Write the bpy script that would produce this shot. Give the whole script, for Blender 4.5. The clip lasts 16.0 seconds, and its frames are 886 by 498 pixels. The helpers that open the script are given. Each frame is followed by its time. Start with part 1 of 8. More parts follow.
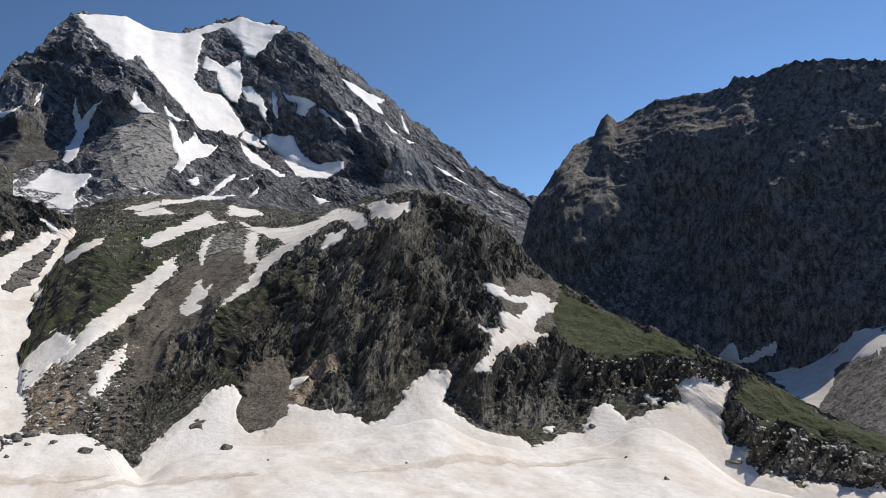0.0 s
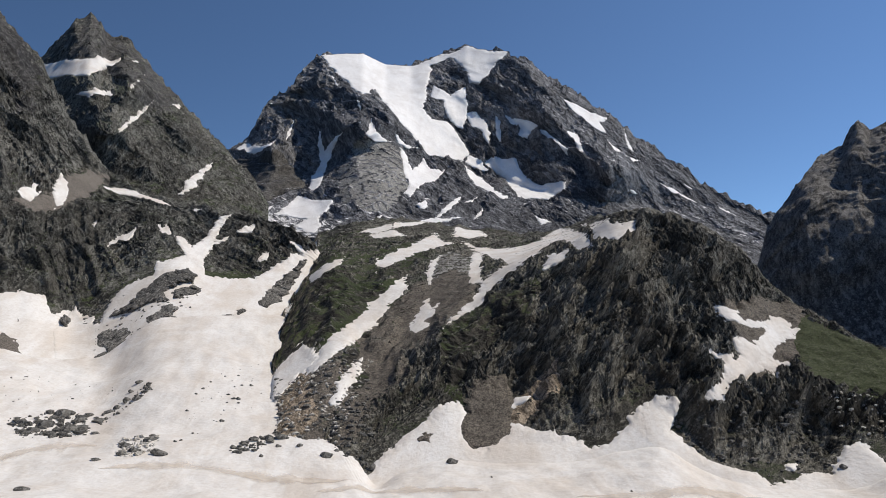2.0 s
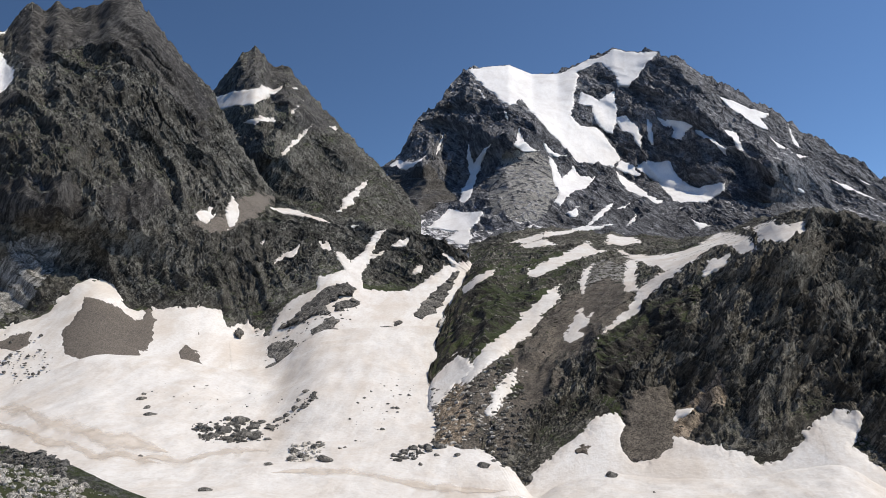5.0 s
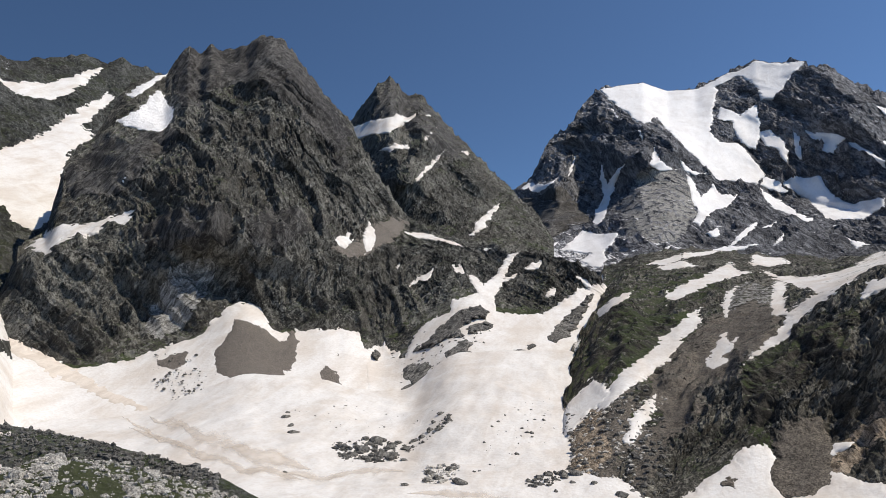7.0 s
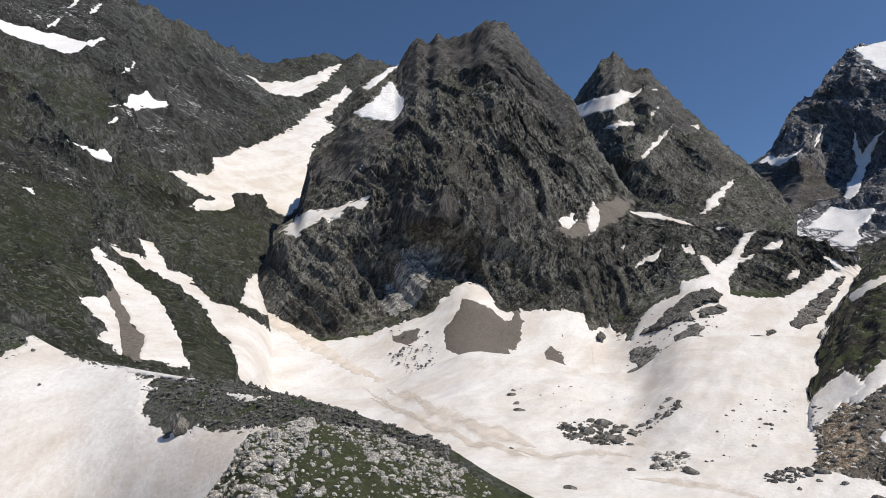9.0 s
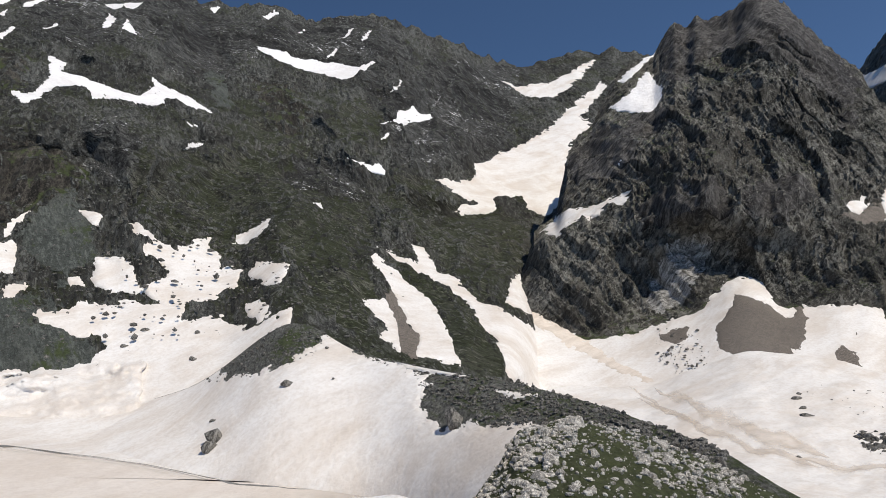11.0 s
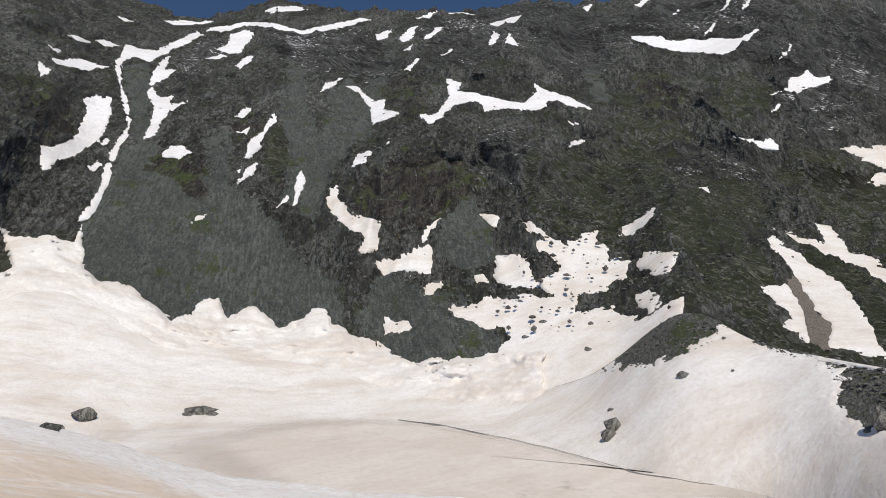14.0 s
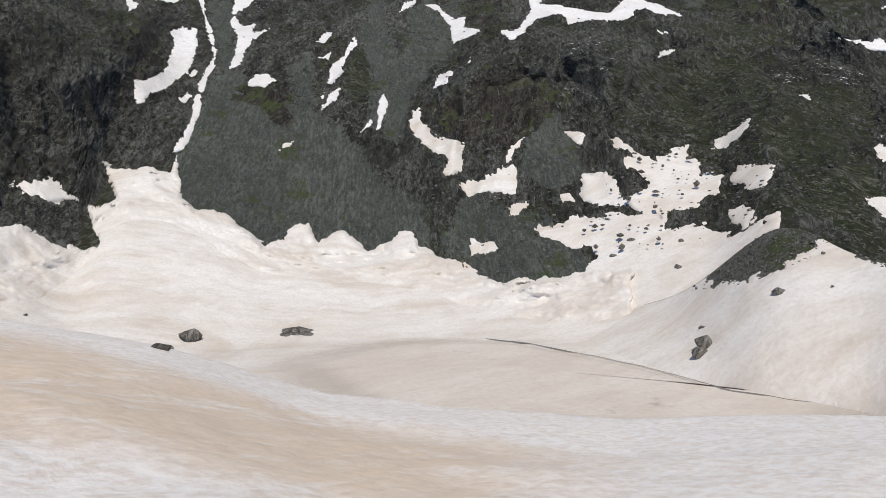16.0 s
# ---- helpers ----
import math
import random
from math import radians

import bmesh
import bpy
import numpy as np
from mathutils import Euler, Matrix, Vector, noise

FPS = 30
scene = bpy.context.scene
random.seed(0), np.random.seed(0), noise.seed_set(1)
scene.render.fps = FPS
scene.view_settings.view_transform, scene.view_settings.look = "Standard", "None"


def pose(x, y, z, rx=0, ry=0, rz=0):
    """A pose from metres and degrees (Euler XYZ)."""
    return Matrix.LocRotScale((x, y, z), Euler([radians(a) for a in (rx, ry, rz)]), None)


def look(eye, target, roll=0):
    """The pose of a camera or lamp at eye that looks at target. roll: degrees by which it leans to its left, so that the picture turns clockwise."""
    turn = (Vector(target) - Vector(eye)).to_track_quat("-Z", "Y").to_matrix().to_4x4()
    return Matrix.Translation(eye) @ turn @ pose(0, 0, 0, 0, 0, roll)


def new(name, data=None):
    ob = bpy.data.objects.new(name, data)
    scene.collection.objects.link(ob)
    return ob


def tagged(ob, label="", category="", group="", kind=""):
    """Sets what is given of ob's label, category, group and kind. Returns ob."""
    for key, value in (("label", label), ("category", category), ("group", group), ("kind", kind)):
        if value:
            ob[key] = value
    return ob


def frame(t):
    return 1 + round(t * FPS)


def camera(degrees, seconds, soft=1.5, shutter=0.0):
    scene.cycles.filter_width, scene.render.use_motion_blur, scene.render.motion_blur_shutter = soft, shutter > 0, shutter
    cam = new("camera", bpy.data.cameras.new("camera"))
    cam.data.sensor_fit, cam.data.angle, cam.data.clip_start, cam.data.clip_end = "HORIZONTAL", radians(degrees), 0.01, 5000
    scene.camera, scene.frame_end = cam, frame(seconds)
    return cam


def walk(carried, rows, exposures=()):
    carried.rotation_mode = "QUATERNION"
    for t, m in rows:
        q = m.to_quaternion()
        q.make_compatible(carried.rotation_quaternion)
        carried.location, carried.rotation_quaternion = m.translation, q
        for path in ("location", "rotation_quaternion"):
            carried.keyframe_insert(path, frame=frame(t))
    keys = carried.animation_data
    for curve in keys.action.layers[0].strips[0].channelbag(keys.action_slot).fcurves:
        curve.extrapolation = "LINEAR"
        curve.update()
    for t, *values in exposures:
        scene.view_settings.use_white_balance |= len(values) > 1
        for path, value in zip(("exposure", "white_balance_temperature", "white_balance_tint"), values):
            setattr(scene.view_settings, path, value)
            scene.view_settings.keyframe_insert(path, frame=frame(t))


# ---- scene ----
EYE = 40.0
cam = camera(59.44, 16.0, soft=0.7)
# seconds, turn to the left, tilt, lean
ROWS = [
    (0.0, 0.26, 93.00, 0.80),
    (0.5, 5.04, 94.10, 0.75),
    (1.0, 8.13, 94.05, 0.33),
    (1.5, 11.72, 94.07, -0.15),
    (2.0, 16.51, 94.59, -0.18),
    (2.5, 18.91, 95.04, -0.17),
    (3.0, 20.25, 95.27, -0.26),
    (3.5, 22.18, 95.55, -0.08),
    (6.0, 31.83, 95.81, 0.34),
    (6.5, 34.40, 96.51, 0.07),
    (7.0, 37.49, 97.10, -0.06),
    (7.5, 41.00, 97.88, -0.08),
    (8.0, 46.06, 96.96, -0.18),
    (8.5, 51.66, 95.98, -0.79),
    (9.0, 53.84, 95.47, -1.43),
    (9.5, 61.08, 96.10, -1.19),
    (12.0, 82.47, 95.40, -0.40),
    (12.5, 90.86, 96.95, -0.15),
    (13.0, 96.31, 97.19, -0.20),
    (13.5, 98.70, 96.48, 0.21),
    (14.0, 101.22, 94.14, 0.38),
    (14.5, 102.93, 91.61, 0.80),
    (15.0, 104.24, 89.68, 1.02),
    (15.5, 106.03, 88.83, 1.31),
    (16.0, 107.52, 88.43, 1.63),
]
walk(cam, [(t, pose(0, 0, EYE, tilt, lean, turn)) for t, turn, tilt, lean in ROWS], exposures=[(0, 0.02), (1, 0.04), (2, -0.12), (3.5, -0.03), (8, 0.03), (12, -0.1), (13, -0.14), (14.5, -0.22), (15, -0.38), (15.5, -0.38), (16, -0.26)])

# ---- sky and sun ----
SUN_BEARING, SUN_HEIGHT = -68.0, 54.0
world = bpy.data.worlds.new("sky")
scene.world = world
world.use_nodes = True
wt = world.node_tree
sky = wt.nodes.new("ShaderNodeTexSky")
sky.sky_type, sky.sun_disc = "NISHITA", False
sky.sun_elevation, sky.sun_rotation = radians(SUN_HEIGHT), radians(-SUN_BEARING)
sky.altitude, sky.air_density, sky.dust_density, sky.ozone_density = 4500, 0.85, 0.1, 4.5
wt.nodes["Background"].inputs["Strength"].default_value = 0.108
tint = wt.nodes.new("ShaderNodeMix")
tint.data_type, tint.blend_type = "RGBA", "MULTIPLY"
tint.inputs[0].default_value, tint.inputs[7].default_value = 1.0, (0.90, 0.97, 0.97, 1)
wt.links.new(sky.outputs[0], tint.inputs[6])
sun = new("sun", bpy.data.lights.new("sun", "SUN"))
sun.data.energy, sun.data.angle, sun.data.color = 3.95, radians(0.5), (1.0, 0.905, 0.765)
b = radians(SUN_BEARING)
to_sun = Vector((-math.sin(b) * math.cos(radians(SUN_HEIGHT)), math.cos(b) * math.cos(radians(SUN_HEIGHT)), math.sin(radians(SUN_HEIGHT))))
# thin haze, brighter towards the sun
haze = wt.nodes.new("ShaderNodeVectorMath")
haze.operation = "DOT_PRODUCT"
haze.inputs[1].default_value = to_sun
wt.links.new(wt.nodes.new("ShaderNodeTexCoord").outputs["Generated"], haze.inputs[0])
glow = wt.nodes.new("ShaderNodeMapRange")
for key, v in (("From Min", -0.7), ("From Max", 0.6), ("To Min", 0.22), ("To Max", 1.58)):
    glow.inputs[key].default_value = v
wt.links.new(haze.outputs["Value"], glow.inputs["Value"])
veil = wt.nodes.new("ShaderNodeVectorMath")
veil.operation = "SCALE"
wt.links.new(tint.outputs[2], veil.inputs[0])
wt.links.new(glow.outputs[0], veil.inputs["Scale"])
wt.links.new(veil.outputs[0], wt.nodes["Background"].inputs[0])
sun.matrix_world = look(to_sun * 900, (0, 0, 0))


# ---- materials ----
class Nodes:
    def __init__(self, name):
        self.mat = bpy.data.materials.new(name)
        self.mat.use_nodes = True
        self.t = self.mat.node_tree
        self.bsdf = self.t.nodes["Principled BSDF"]
        self.bsdf.inputs["Specular IOR Level"].default_value = 0.25
        self.coord = self.t.nodes.new("ShaderNodeTexCoord").outputs["Object"]
        self.geo = self.t.nodes.new("ShaderNodeNewGeometry")

    def put(self, socket, value):
        if hasattr(value, "is_output"):
            self.t.links.new(value, socket)
        else:
            socket.default_value = value

    def noise(self, size, detail=6.0, rough=0.6, stretch=(1, 1, 1), turn=(0, 0, 0), warp=0.0):
        m = self.t.nodes.new("ShaderNodeMapping")
        m.vector_type = "TEXTURE"
        m.inputs["Scale"].default_value = [size / s for s in stretch]
        m.inputs["Rotation"].default_value = [radians(a) for a in turn]
        self.t.links.new(self.coord, m.inputs["Vector"])
        n = self.t.nodes.new("ShaderNodeTexNoise")
        n.inputs["Scale"].default_value = 1.0
        n.inputs["Detail"].default_value, n.inputs["Roughness"].default_value = detail, rough
        n.inputs["Distortion"].default_value = warp
        self.t.links.new(m.outputs[0], n.inputs["Vector"])
        return n.outputs["Fac"]

    def cells(self, size, feature="DISTANCE_TO_EDGE", stretch=(1, 1, 1), turn=(0, 0, 0)):
        m = self.t.nodes.new("ShaderNodeMapping")
        m.vector_type = "TEXTURE"
        m.inputs["Scale"].default_value = [size / s for s in stretch]
        m.inputs["Rotation"].default_value = [radians(a) for a in turn]
        self.t.links.new(self.coord, m.inputs["Vector"])
        n = self.t.nodes.new("ShaderNodeTexVoronoi")
        n.feature = feature
        n.inputs["Scale"].default_value = 1.0
        self.t.links.new(m.outputs[0], n.inputs["Vector"])
        return n.outputs["Distance"] if feature != "F1" else n.outputs["Color"]

    def span(self, value, lo, hi, out_lo=0.0, out_hi=1.0):
        n = self.t.nodes.new("ShaderNodeMapRange")
        n.interpolation_type = "SMOOTHSTEP"
        self.put(n.inputs["Value"], value)
        for key, v in (("From Min", lo), ("From Max", hi), ("To Min", out_lo), ("To Max", out_hi)):
            self.put(n.inputs[key], v)
        return n.outputs[0]

    def sums(self, op, a, b=0.0):
        n = self.t.nodes.new("ShaderNodeMath")
        n.operation = op
        self.put(n.inputs[0], a)
        self.put(n.inputs[1], b)
        return n.outputs[0]

    def mix(self, fac, a, b, blend="MIX"):
        n = self.t.nodes.new("ShaderNodeMix")
        n.data_type, n.blend_type = "RGBA", blend
        self.put(n.inputs["Factor"], fac)
        for s, v in ((n.inputs[6], a), (n.inputs[7], b)):
            self.put(s, (*v, 1.0) if isinstance(v, tuple) and len(v) == 3 else v)
        return n.outputs[2]

    def slope(self):
        n = self.t.nodes.new("ShaderNodeSeparateXYZ")
        self.t.links.new(self.geo.outputs["Normal"], n.inputs[0])
        return n.outputs["Z"]

    def axis(self, which):
        n = self.t.nodes.new("ShaderNodeSeparateXYZ")
        self.t.links.new(self.coord, n.inputs[0])
        return n.outputs[which]

    def across(self):
        """How far from the rim towards the middle, by the mesh's own u."""
        n = self.t.nodes.new("ShaderNodeSeparateXYZ")
        rim = self.t.nodes.new("ShaderNodeUVMap")
        rim.uv_map = "rim"
        self.t.links.new(rim.outputs[0], n.inputs[0])
        return n.outputs["X"]

    def bump(self, height, depth, strength=1.0):
        n = self.t.nodes.new("ShaderNodeBump")
        n.inputs["Strength"].default_value, n.inputs["Distance"].default_value = strength, depth
        self.put(n.inputs["Height"], height)
        self.put(self.bsdf.inputs["Normal"], n.outputs[0])

    def done(self, color, rough):
        self.put(self.bsdf.inputs["Base Color"], color)
        self.put(self.bsdf.inputs["Roughness"], rough)
        return self.mat


def rock_material(name, dark, light, warm, size, grass=0.0, turn=(0, 0, 0), stretch=(1, 0.6, 0.22), rubble=0.0, snowy=0.0, flecks=0.0, crags=0.0, ribs=0.0, green=(0.030, 0.040, 0.013)):
    """Bedded mountain rock; size: metres across the beds, which run along the turned z axis; grass: share of turf on
    gentle ground; crags, ribs: dark and light rock that also puts relief shade into the colour.
    """
    n = Nodes(name)
    broad = n.noise(size * 7, 6, 0.68, tuple(0.4 + 0.6 * v for v in stretch), turn)
    beds = n.noise(size, 9, 0.75, stretch, turn, 0.5)
    thin = n.noise(size * 0.3, 6, 0.7, stretch, turn, 0.3)
    grain = n.noise(size * 0.12, 6, 0.8)
    col = n.mix(n.span(beds, 0.43, 0.57), dark, light)
    col = n.mix(n.span(broad, 0.48, 0.68, 0.0, 0.55), col, warm)
    # broad dark and light zones, partly relief shade put into the colour
    vast = n.noise(size * 16, 7, 0.7, tuple(0.5 + 0.5 * v for v in stretch), turn)
    col = n.mix(n.span(vast, 0.38, 0.53, 0.85, 0.0), col, tuple(c * 0.8 for c in dark))
    col = n.mix(n.span(vast, 0.52, 0.64, 0.0, 0.7), col, light)
    # facet shade in the colour: bump hollows darker, tops lighter
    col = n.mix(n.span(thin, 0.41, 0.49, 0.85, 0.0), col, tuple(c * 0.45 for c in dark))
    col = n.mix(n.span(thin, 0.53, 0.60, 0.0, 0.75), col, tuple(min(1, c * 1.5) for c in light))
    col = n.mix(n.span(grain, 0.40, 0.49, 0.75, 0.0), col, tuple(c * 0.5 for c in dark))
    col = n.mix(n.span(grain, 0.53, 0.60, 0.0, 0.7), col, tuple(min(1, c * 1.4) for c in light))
    if crags:
        broken = n.noise(size * 6, 9, 0.74, tuple(0.15 + 0.85 * v for v in stretch), turn, 0.4)
        col = n.mix(n.span(broken, 0.48, 0.54, 0.0, crags), col, n.mix(n.span(beds, 0.4, 0.7), tuple(c * 0.6 for c in dark), tuple(0.5 * p + 0.5 * q for p, q in zip(dark, warm))))
    if rubble:
        tone = n.cells(size * 0.22, "F1")
        col = n.mix(rubble, col, n.mix(n.span(tone, 0.1, 0.9), tuple(c * 0.8 for c in dark), tuple(min(1, c * 1.25) for c in light)))
    if grass:
        g = n.sums("ADD", n.sums("MULTIPLY", n.slope(), 0.8), n.sums("MULTIPLY", n.noise(size * 5, 6, 0.65), 1.3))
        g = n.sums("ADD", g, n.sums("MULTIPLY", n.noise(size * 0.5, 5, 0.7, stretch, turn), 0.8))
        turf = n.mix(n.span(n.noise(size * 0.35, 6, 0.75), 0.3, 0.7), green, tuple(c * 2.1 for c in green))
        col = n.mix(n.span(g, 1.9 - grass, 2.1 - grass, 0.0, 0.9), col, turf)
    if ribs:
        bare = n.noise(size * 2.4, 7, 0.72, stretch, turn, 1.0)
        col = n.mix(n.span(bare, 0.53, 0.59, 0.0, ribs), col, n.mix(n.span(grain, 0.4, 0.6), tuple(c * 0.55 for c in light), tuple(c * 1.25 for c in light)))
    if flecks:
        chips = n.noise(size * 0.42, 4, 0.75, tuple(0.3 + 0.7 * v for v in stretch), turn, 0.8)
        col = n.mix(n.span(chips, 0.55, 0.60, 0.0, n.span(broad, 0.36, 0.62, 0.0, flecks)), col, tuple(min(1, c * 1.7) for c in light))
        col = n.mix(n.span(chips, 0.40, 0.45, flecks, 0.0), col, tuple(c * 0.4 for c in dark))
    if snowy:
        cling = n.sums("ADD", n.sums("MULTIPLY", thin, 0.8), n.sums("ADD", n.sums("MULTIPLY", vast, 0.6), n.sums("MULTIPLY", n.slope(), 0.25)))
        col = n.mix(n.span(cling, 1.08 - snowy, 1.14 - snowy), col, (0.86, 0.86, 0.87))
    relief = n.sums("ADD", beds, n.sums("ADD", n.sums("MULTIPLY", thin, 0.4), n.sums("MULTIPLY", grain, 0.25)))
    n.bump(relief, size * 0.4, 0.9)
    return n.done(col, n.span(grain, 0.3, 0.7, 0.75, 0.95))


def thin_rim(mat_nodes, lo, hi, size):
    """Lets a stain or thin ice run out raggedly towards the rim of its sheet."""
    n = mat_nodes
    n.put(n.bsdf.inputs["Alpha"], n.sums("MULTIPLY", n.span(n.across(), 0.0, 0.9), n.span(n.noise(size, 6, 0.65), lo, hi)))


def snow_material(name, clean, dusty, amount, size, turn=25, cup=0.03, speck=0.25, washed=(), rim=(), dust=(0.62, 0.95), bumps=0.35):
    """Old summer snow with wind-blown dust, melt streaks and sun cups."""
    n = Nodes(name)
    drift = n.noise(size, 7, 0.62, (1, 1, 1), (0, 0, 0), 1.2)
    streak = n.noise(size * 0.35, 6, 0.65, (1, 0.16, 0.5), (0, 0, turn), 0.6)
    fine = n.noise(size * 0.09, 6, 0.7, (1, 0.35, 0.6), (0, 0, turn))
    cups = n.noise(size * cup, 5, 0.6)
    dirt = n.span(n.sums("ADD", n.sums("MULTIPLY", drift, 0.8), n.sums("MULTIPLY", streak, 0.7)), dust[0], dust[1], 0.0, amount)
    if washed:
        way = n.sums("ADD", n.sums("MULTIPLY", n.axis("X"), -1.0), n.sums("MULTIPLY", n.noise(3.0, 6, 0.65), 5.0))
        dirt = n.sums("MULTIPLY", dirt, n.sums("MULTIPLY", n.span(way, washed[0] + 2.0, washed[0] + 4.0, 0.1, 1.0), n.span(way, washed[1] + 1.0, washed[1] + 4.0, 1.0, 0.1)))
        side = n.sums("ADD", n.sums("MULTIPLY", n.axis("Y"), -1.0), n.sums("MULTIPLY", n.noise(2.5, 6, 0.65), 4.0))
        dirt = n.sums("MULTIPLY", dirt, n.span(side, washed[2] + 2.0, washed[2] + 4.5, 0.1, 1.0))
    col = n.mix(dirt, clean, dusty)
    col = n.mix(n.span(fine, 0.45, 0.75, 0.0, 0.45 * amount), col, tuple(c * 0.8 for c in dusty))
    col = n.mix(n.span(cups, 0.42, 0.66, 0.0, speck), col, tuple(c * 0.85 for c in dusty))
    n.bump(n.sums("ADD", n.sums("MULTIPLY", cups, 0.5), n.sums("ADD", n.sums("MULTIPLY", streak, 0.5), drift)), size * 0.03, bumps)
    if rim:
        thin_rim(n, *rim)
    return n.done(col, 0.75)


SNOW = snow_material("old_snow", (0.81, 0.795, 0.77), (0.62, 0.55, 0.475), 0.75, 45)
SNOW_BANK = snow_material("dusty_near_snow", (0.90, 0.90, 0.905), (0.76, 0.65, 0.535), 1.0, 1.6, turn=70, cup=0.14, speck=0.45, washed=(5.8, 13.0, 0.5), dust=(0.42, 0.80), bumps=1.0)
SNOW_HIGH = snow_material("high_snow", (0.90, 0.90, 0.905), (0.68, 0.66, 0.645), 0.6, 110, bumps=0.8)
MELT = snow_material("wet_slush", (0.22, 0.225, 0.22), (0.17, 0.155, 0.14), 0.6, 6)
# dust tones for the snow bands, darkened for gully shade as well
SNOW_DIRT_SHADE = snow_material("dirty_shaded_snow", (0.765, 0.70, 0.625), (0.64, 0.56, 0.475), 0.9, 10, rim=(0.15, 0.7, 22))
SNOW_STAIN_SHADE = snow_material("stained_shaded_snow", (0.76, 0.69, 0.61), (0.60, 0.525, 0.445), 0.9, 14)
LAKE_ICE = snow_material("lake_ice", (0.765, 0.715, 0.66), (0.65, 0.58, 0.51), 0.8, 60, turn=60, rim=(0.1, 0.4, 22))
# bluish, lifted tone: haze of distance put into the rock colour
ROCK_GC = rock_material("hazed_blue_grey_rock", (0.07, 0.073, 0.084), (0.24, 0.245, 0.262), (0.21, 0.205, 0.20), 42, turn=(0, -52, 0), snowy=0.10, crags=0.3, flecks=0.15)
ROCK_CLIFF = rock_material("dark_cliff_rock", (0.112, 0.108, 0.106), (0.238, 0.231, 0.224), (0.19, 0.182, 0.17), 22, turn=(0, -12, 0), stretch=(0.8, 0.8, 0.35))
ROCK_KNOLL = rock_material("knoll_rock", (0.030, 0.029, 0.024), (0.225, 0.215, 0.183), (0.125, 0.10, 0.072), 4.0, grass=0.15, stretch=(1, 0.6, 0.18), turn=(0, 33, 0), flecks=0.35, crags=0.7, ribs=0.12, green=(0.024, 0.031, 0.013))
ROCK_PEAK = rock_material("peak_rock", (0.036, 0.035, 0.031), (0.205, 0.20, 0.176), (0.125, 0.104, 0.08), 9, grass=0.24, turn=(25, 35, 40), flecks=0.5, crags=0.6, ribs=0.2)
# dark crag rock; on the summits its darkness also stands in for shade
CRAG_SHADE = rock_material("dark_rock_and_shade", (0.022, 0.021, 0.021), (0.145, 0.14, 0.132), (0.078, 0.067, 0.056), 8, turn=(10, 20, 40), stretch=(1, 0.6, 0.2), flecks=0.4, crags=0.5)
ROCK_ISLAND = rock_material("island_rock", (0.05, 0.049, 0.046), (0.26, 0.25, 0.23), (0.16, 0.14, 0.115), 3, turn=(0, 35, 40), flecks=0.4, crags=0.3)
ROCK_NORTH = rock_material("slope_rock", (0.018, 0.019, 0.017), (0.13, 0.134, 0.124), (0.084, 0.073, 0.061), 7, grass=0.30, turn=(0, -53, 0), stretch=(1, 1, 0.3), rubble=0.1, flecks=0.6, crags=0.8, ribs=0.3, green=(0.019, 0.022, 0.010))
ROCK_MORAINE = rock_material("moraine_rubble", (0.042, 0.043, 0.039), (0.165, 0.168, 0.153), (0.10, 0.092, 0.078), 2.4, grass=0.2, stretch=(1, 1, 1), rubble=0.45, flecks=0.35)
ROCK_FAR = rock_material("valley_rock", (0.07, 0.068, 0.06), (0.17, 0.165, 0.15), (0.12, 0.115, 0.09), 6, stretch=(1, 1, 1), rubble=0.4)
SCREE = rock_material("brown_gravel", (0.11, 0.098, 0.085), (0.21, 0.185, 0.16), (0.19, 0.16, 0.13), 1.8, stretch=(1, 1, 1), rubble=0.5)
RUBBLE = rock_material("brown_rubble", (0.045, 0.04, 0.034), (0.205, 0.18, 0.15), (0.135, 0.11, 0.085), 1.8, stretch=(1, 1, 1), rubble=0.5, flecks=0.5, crags=0.4)
SCREE_GREY = rock_material("grey_green_scree", (0.045, 0.052, 0.047), (0.110, 0.121, 0.109), (0.085, 0.085, 0.074), 5.0, grass=0.1, turn=(0, -53, 20), stretch=(1, 1, 0.25), rubble=0.25, crags=0.3, flecks=0.15)
TURF = rock_material("stony_turf", (0.11, 0.10, 0.07), (0.30, 0.28, 0.22), (0.12, 0.11, 0.07), 0.9, grass=0.75, stretch=(1, 1, 1), green=(0.030, 0.038, 0.012))
TURF_KNOLL = rock_material("green_turf", (0.05, 0.052, 0.03), (0.22, 0.215, 0.18), (0.08, 0.078, 0.05), 2.2, grass=1.25, flecks=0.15, stretch=(1, 1, 1), green=(0.030, 0.038, 0.014))
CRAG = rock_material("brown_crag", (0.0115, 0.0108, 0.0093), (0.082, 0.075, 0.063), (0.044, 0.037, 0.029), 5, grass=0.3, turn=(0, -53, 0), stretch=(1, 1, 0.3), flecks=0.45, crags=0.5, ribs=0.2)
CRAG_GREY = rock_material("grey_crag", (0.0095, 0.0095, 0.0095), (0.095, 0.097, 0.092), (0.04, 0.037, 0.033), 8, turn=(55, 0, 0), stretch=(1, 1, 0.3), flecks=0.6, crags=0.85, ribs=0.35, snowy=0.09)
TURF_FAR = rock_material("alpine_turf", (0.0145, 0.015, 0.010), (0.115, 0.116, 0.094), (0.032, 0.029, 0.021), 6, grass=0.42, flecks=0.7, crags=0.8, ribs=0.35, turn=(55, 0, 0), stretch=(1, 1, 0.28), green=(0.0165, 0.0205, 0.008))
# pale slab rock; part of its paleness is sunlight put into the colour
SLAB_LIT = rock_material("pale_sunlit_slab", (0.12, 0.117, 0.11), (0.36, 0.355, 0.335), (0.26, 0.24, 0.21), 5, turn=(0, 33, 0), stretch=(1, 0.5, 0.12))
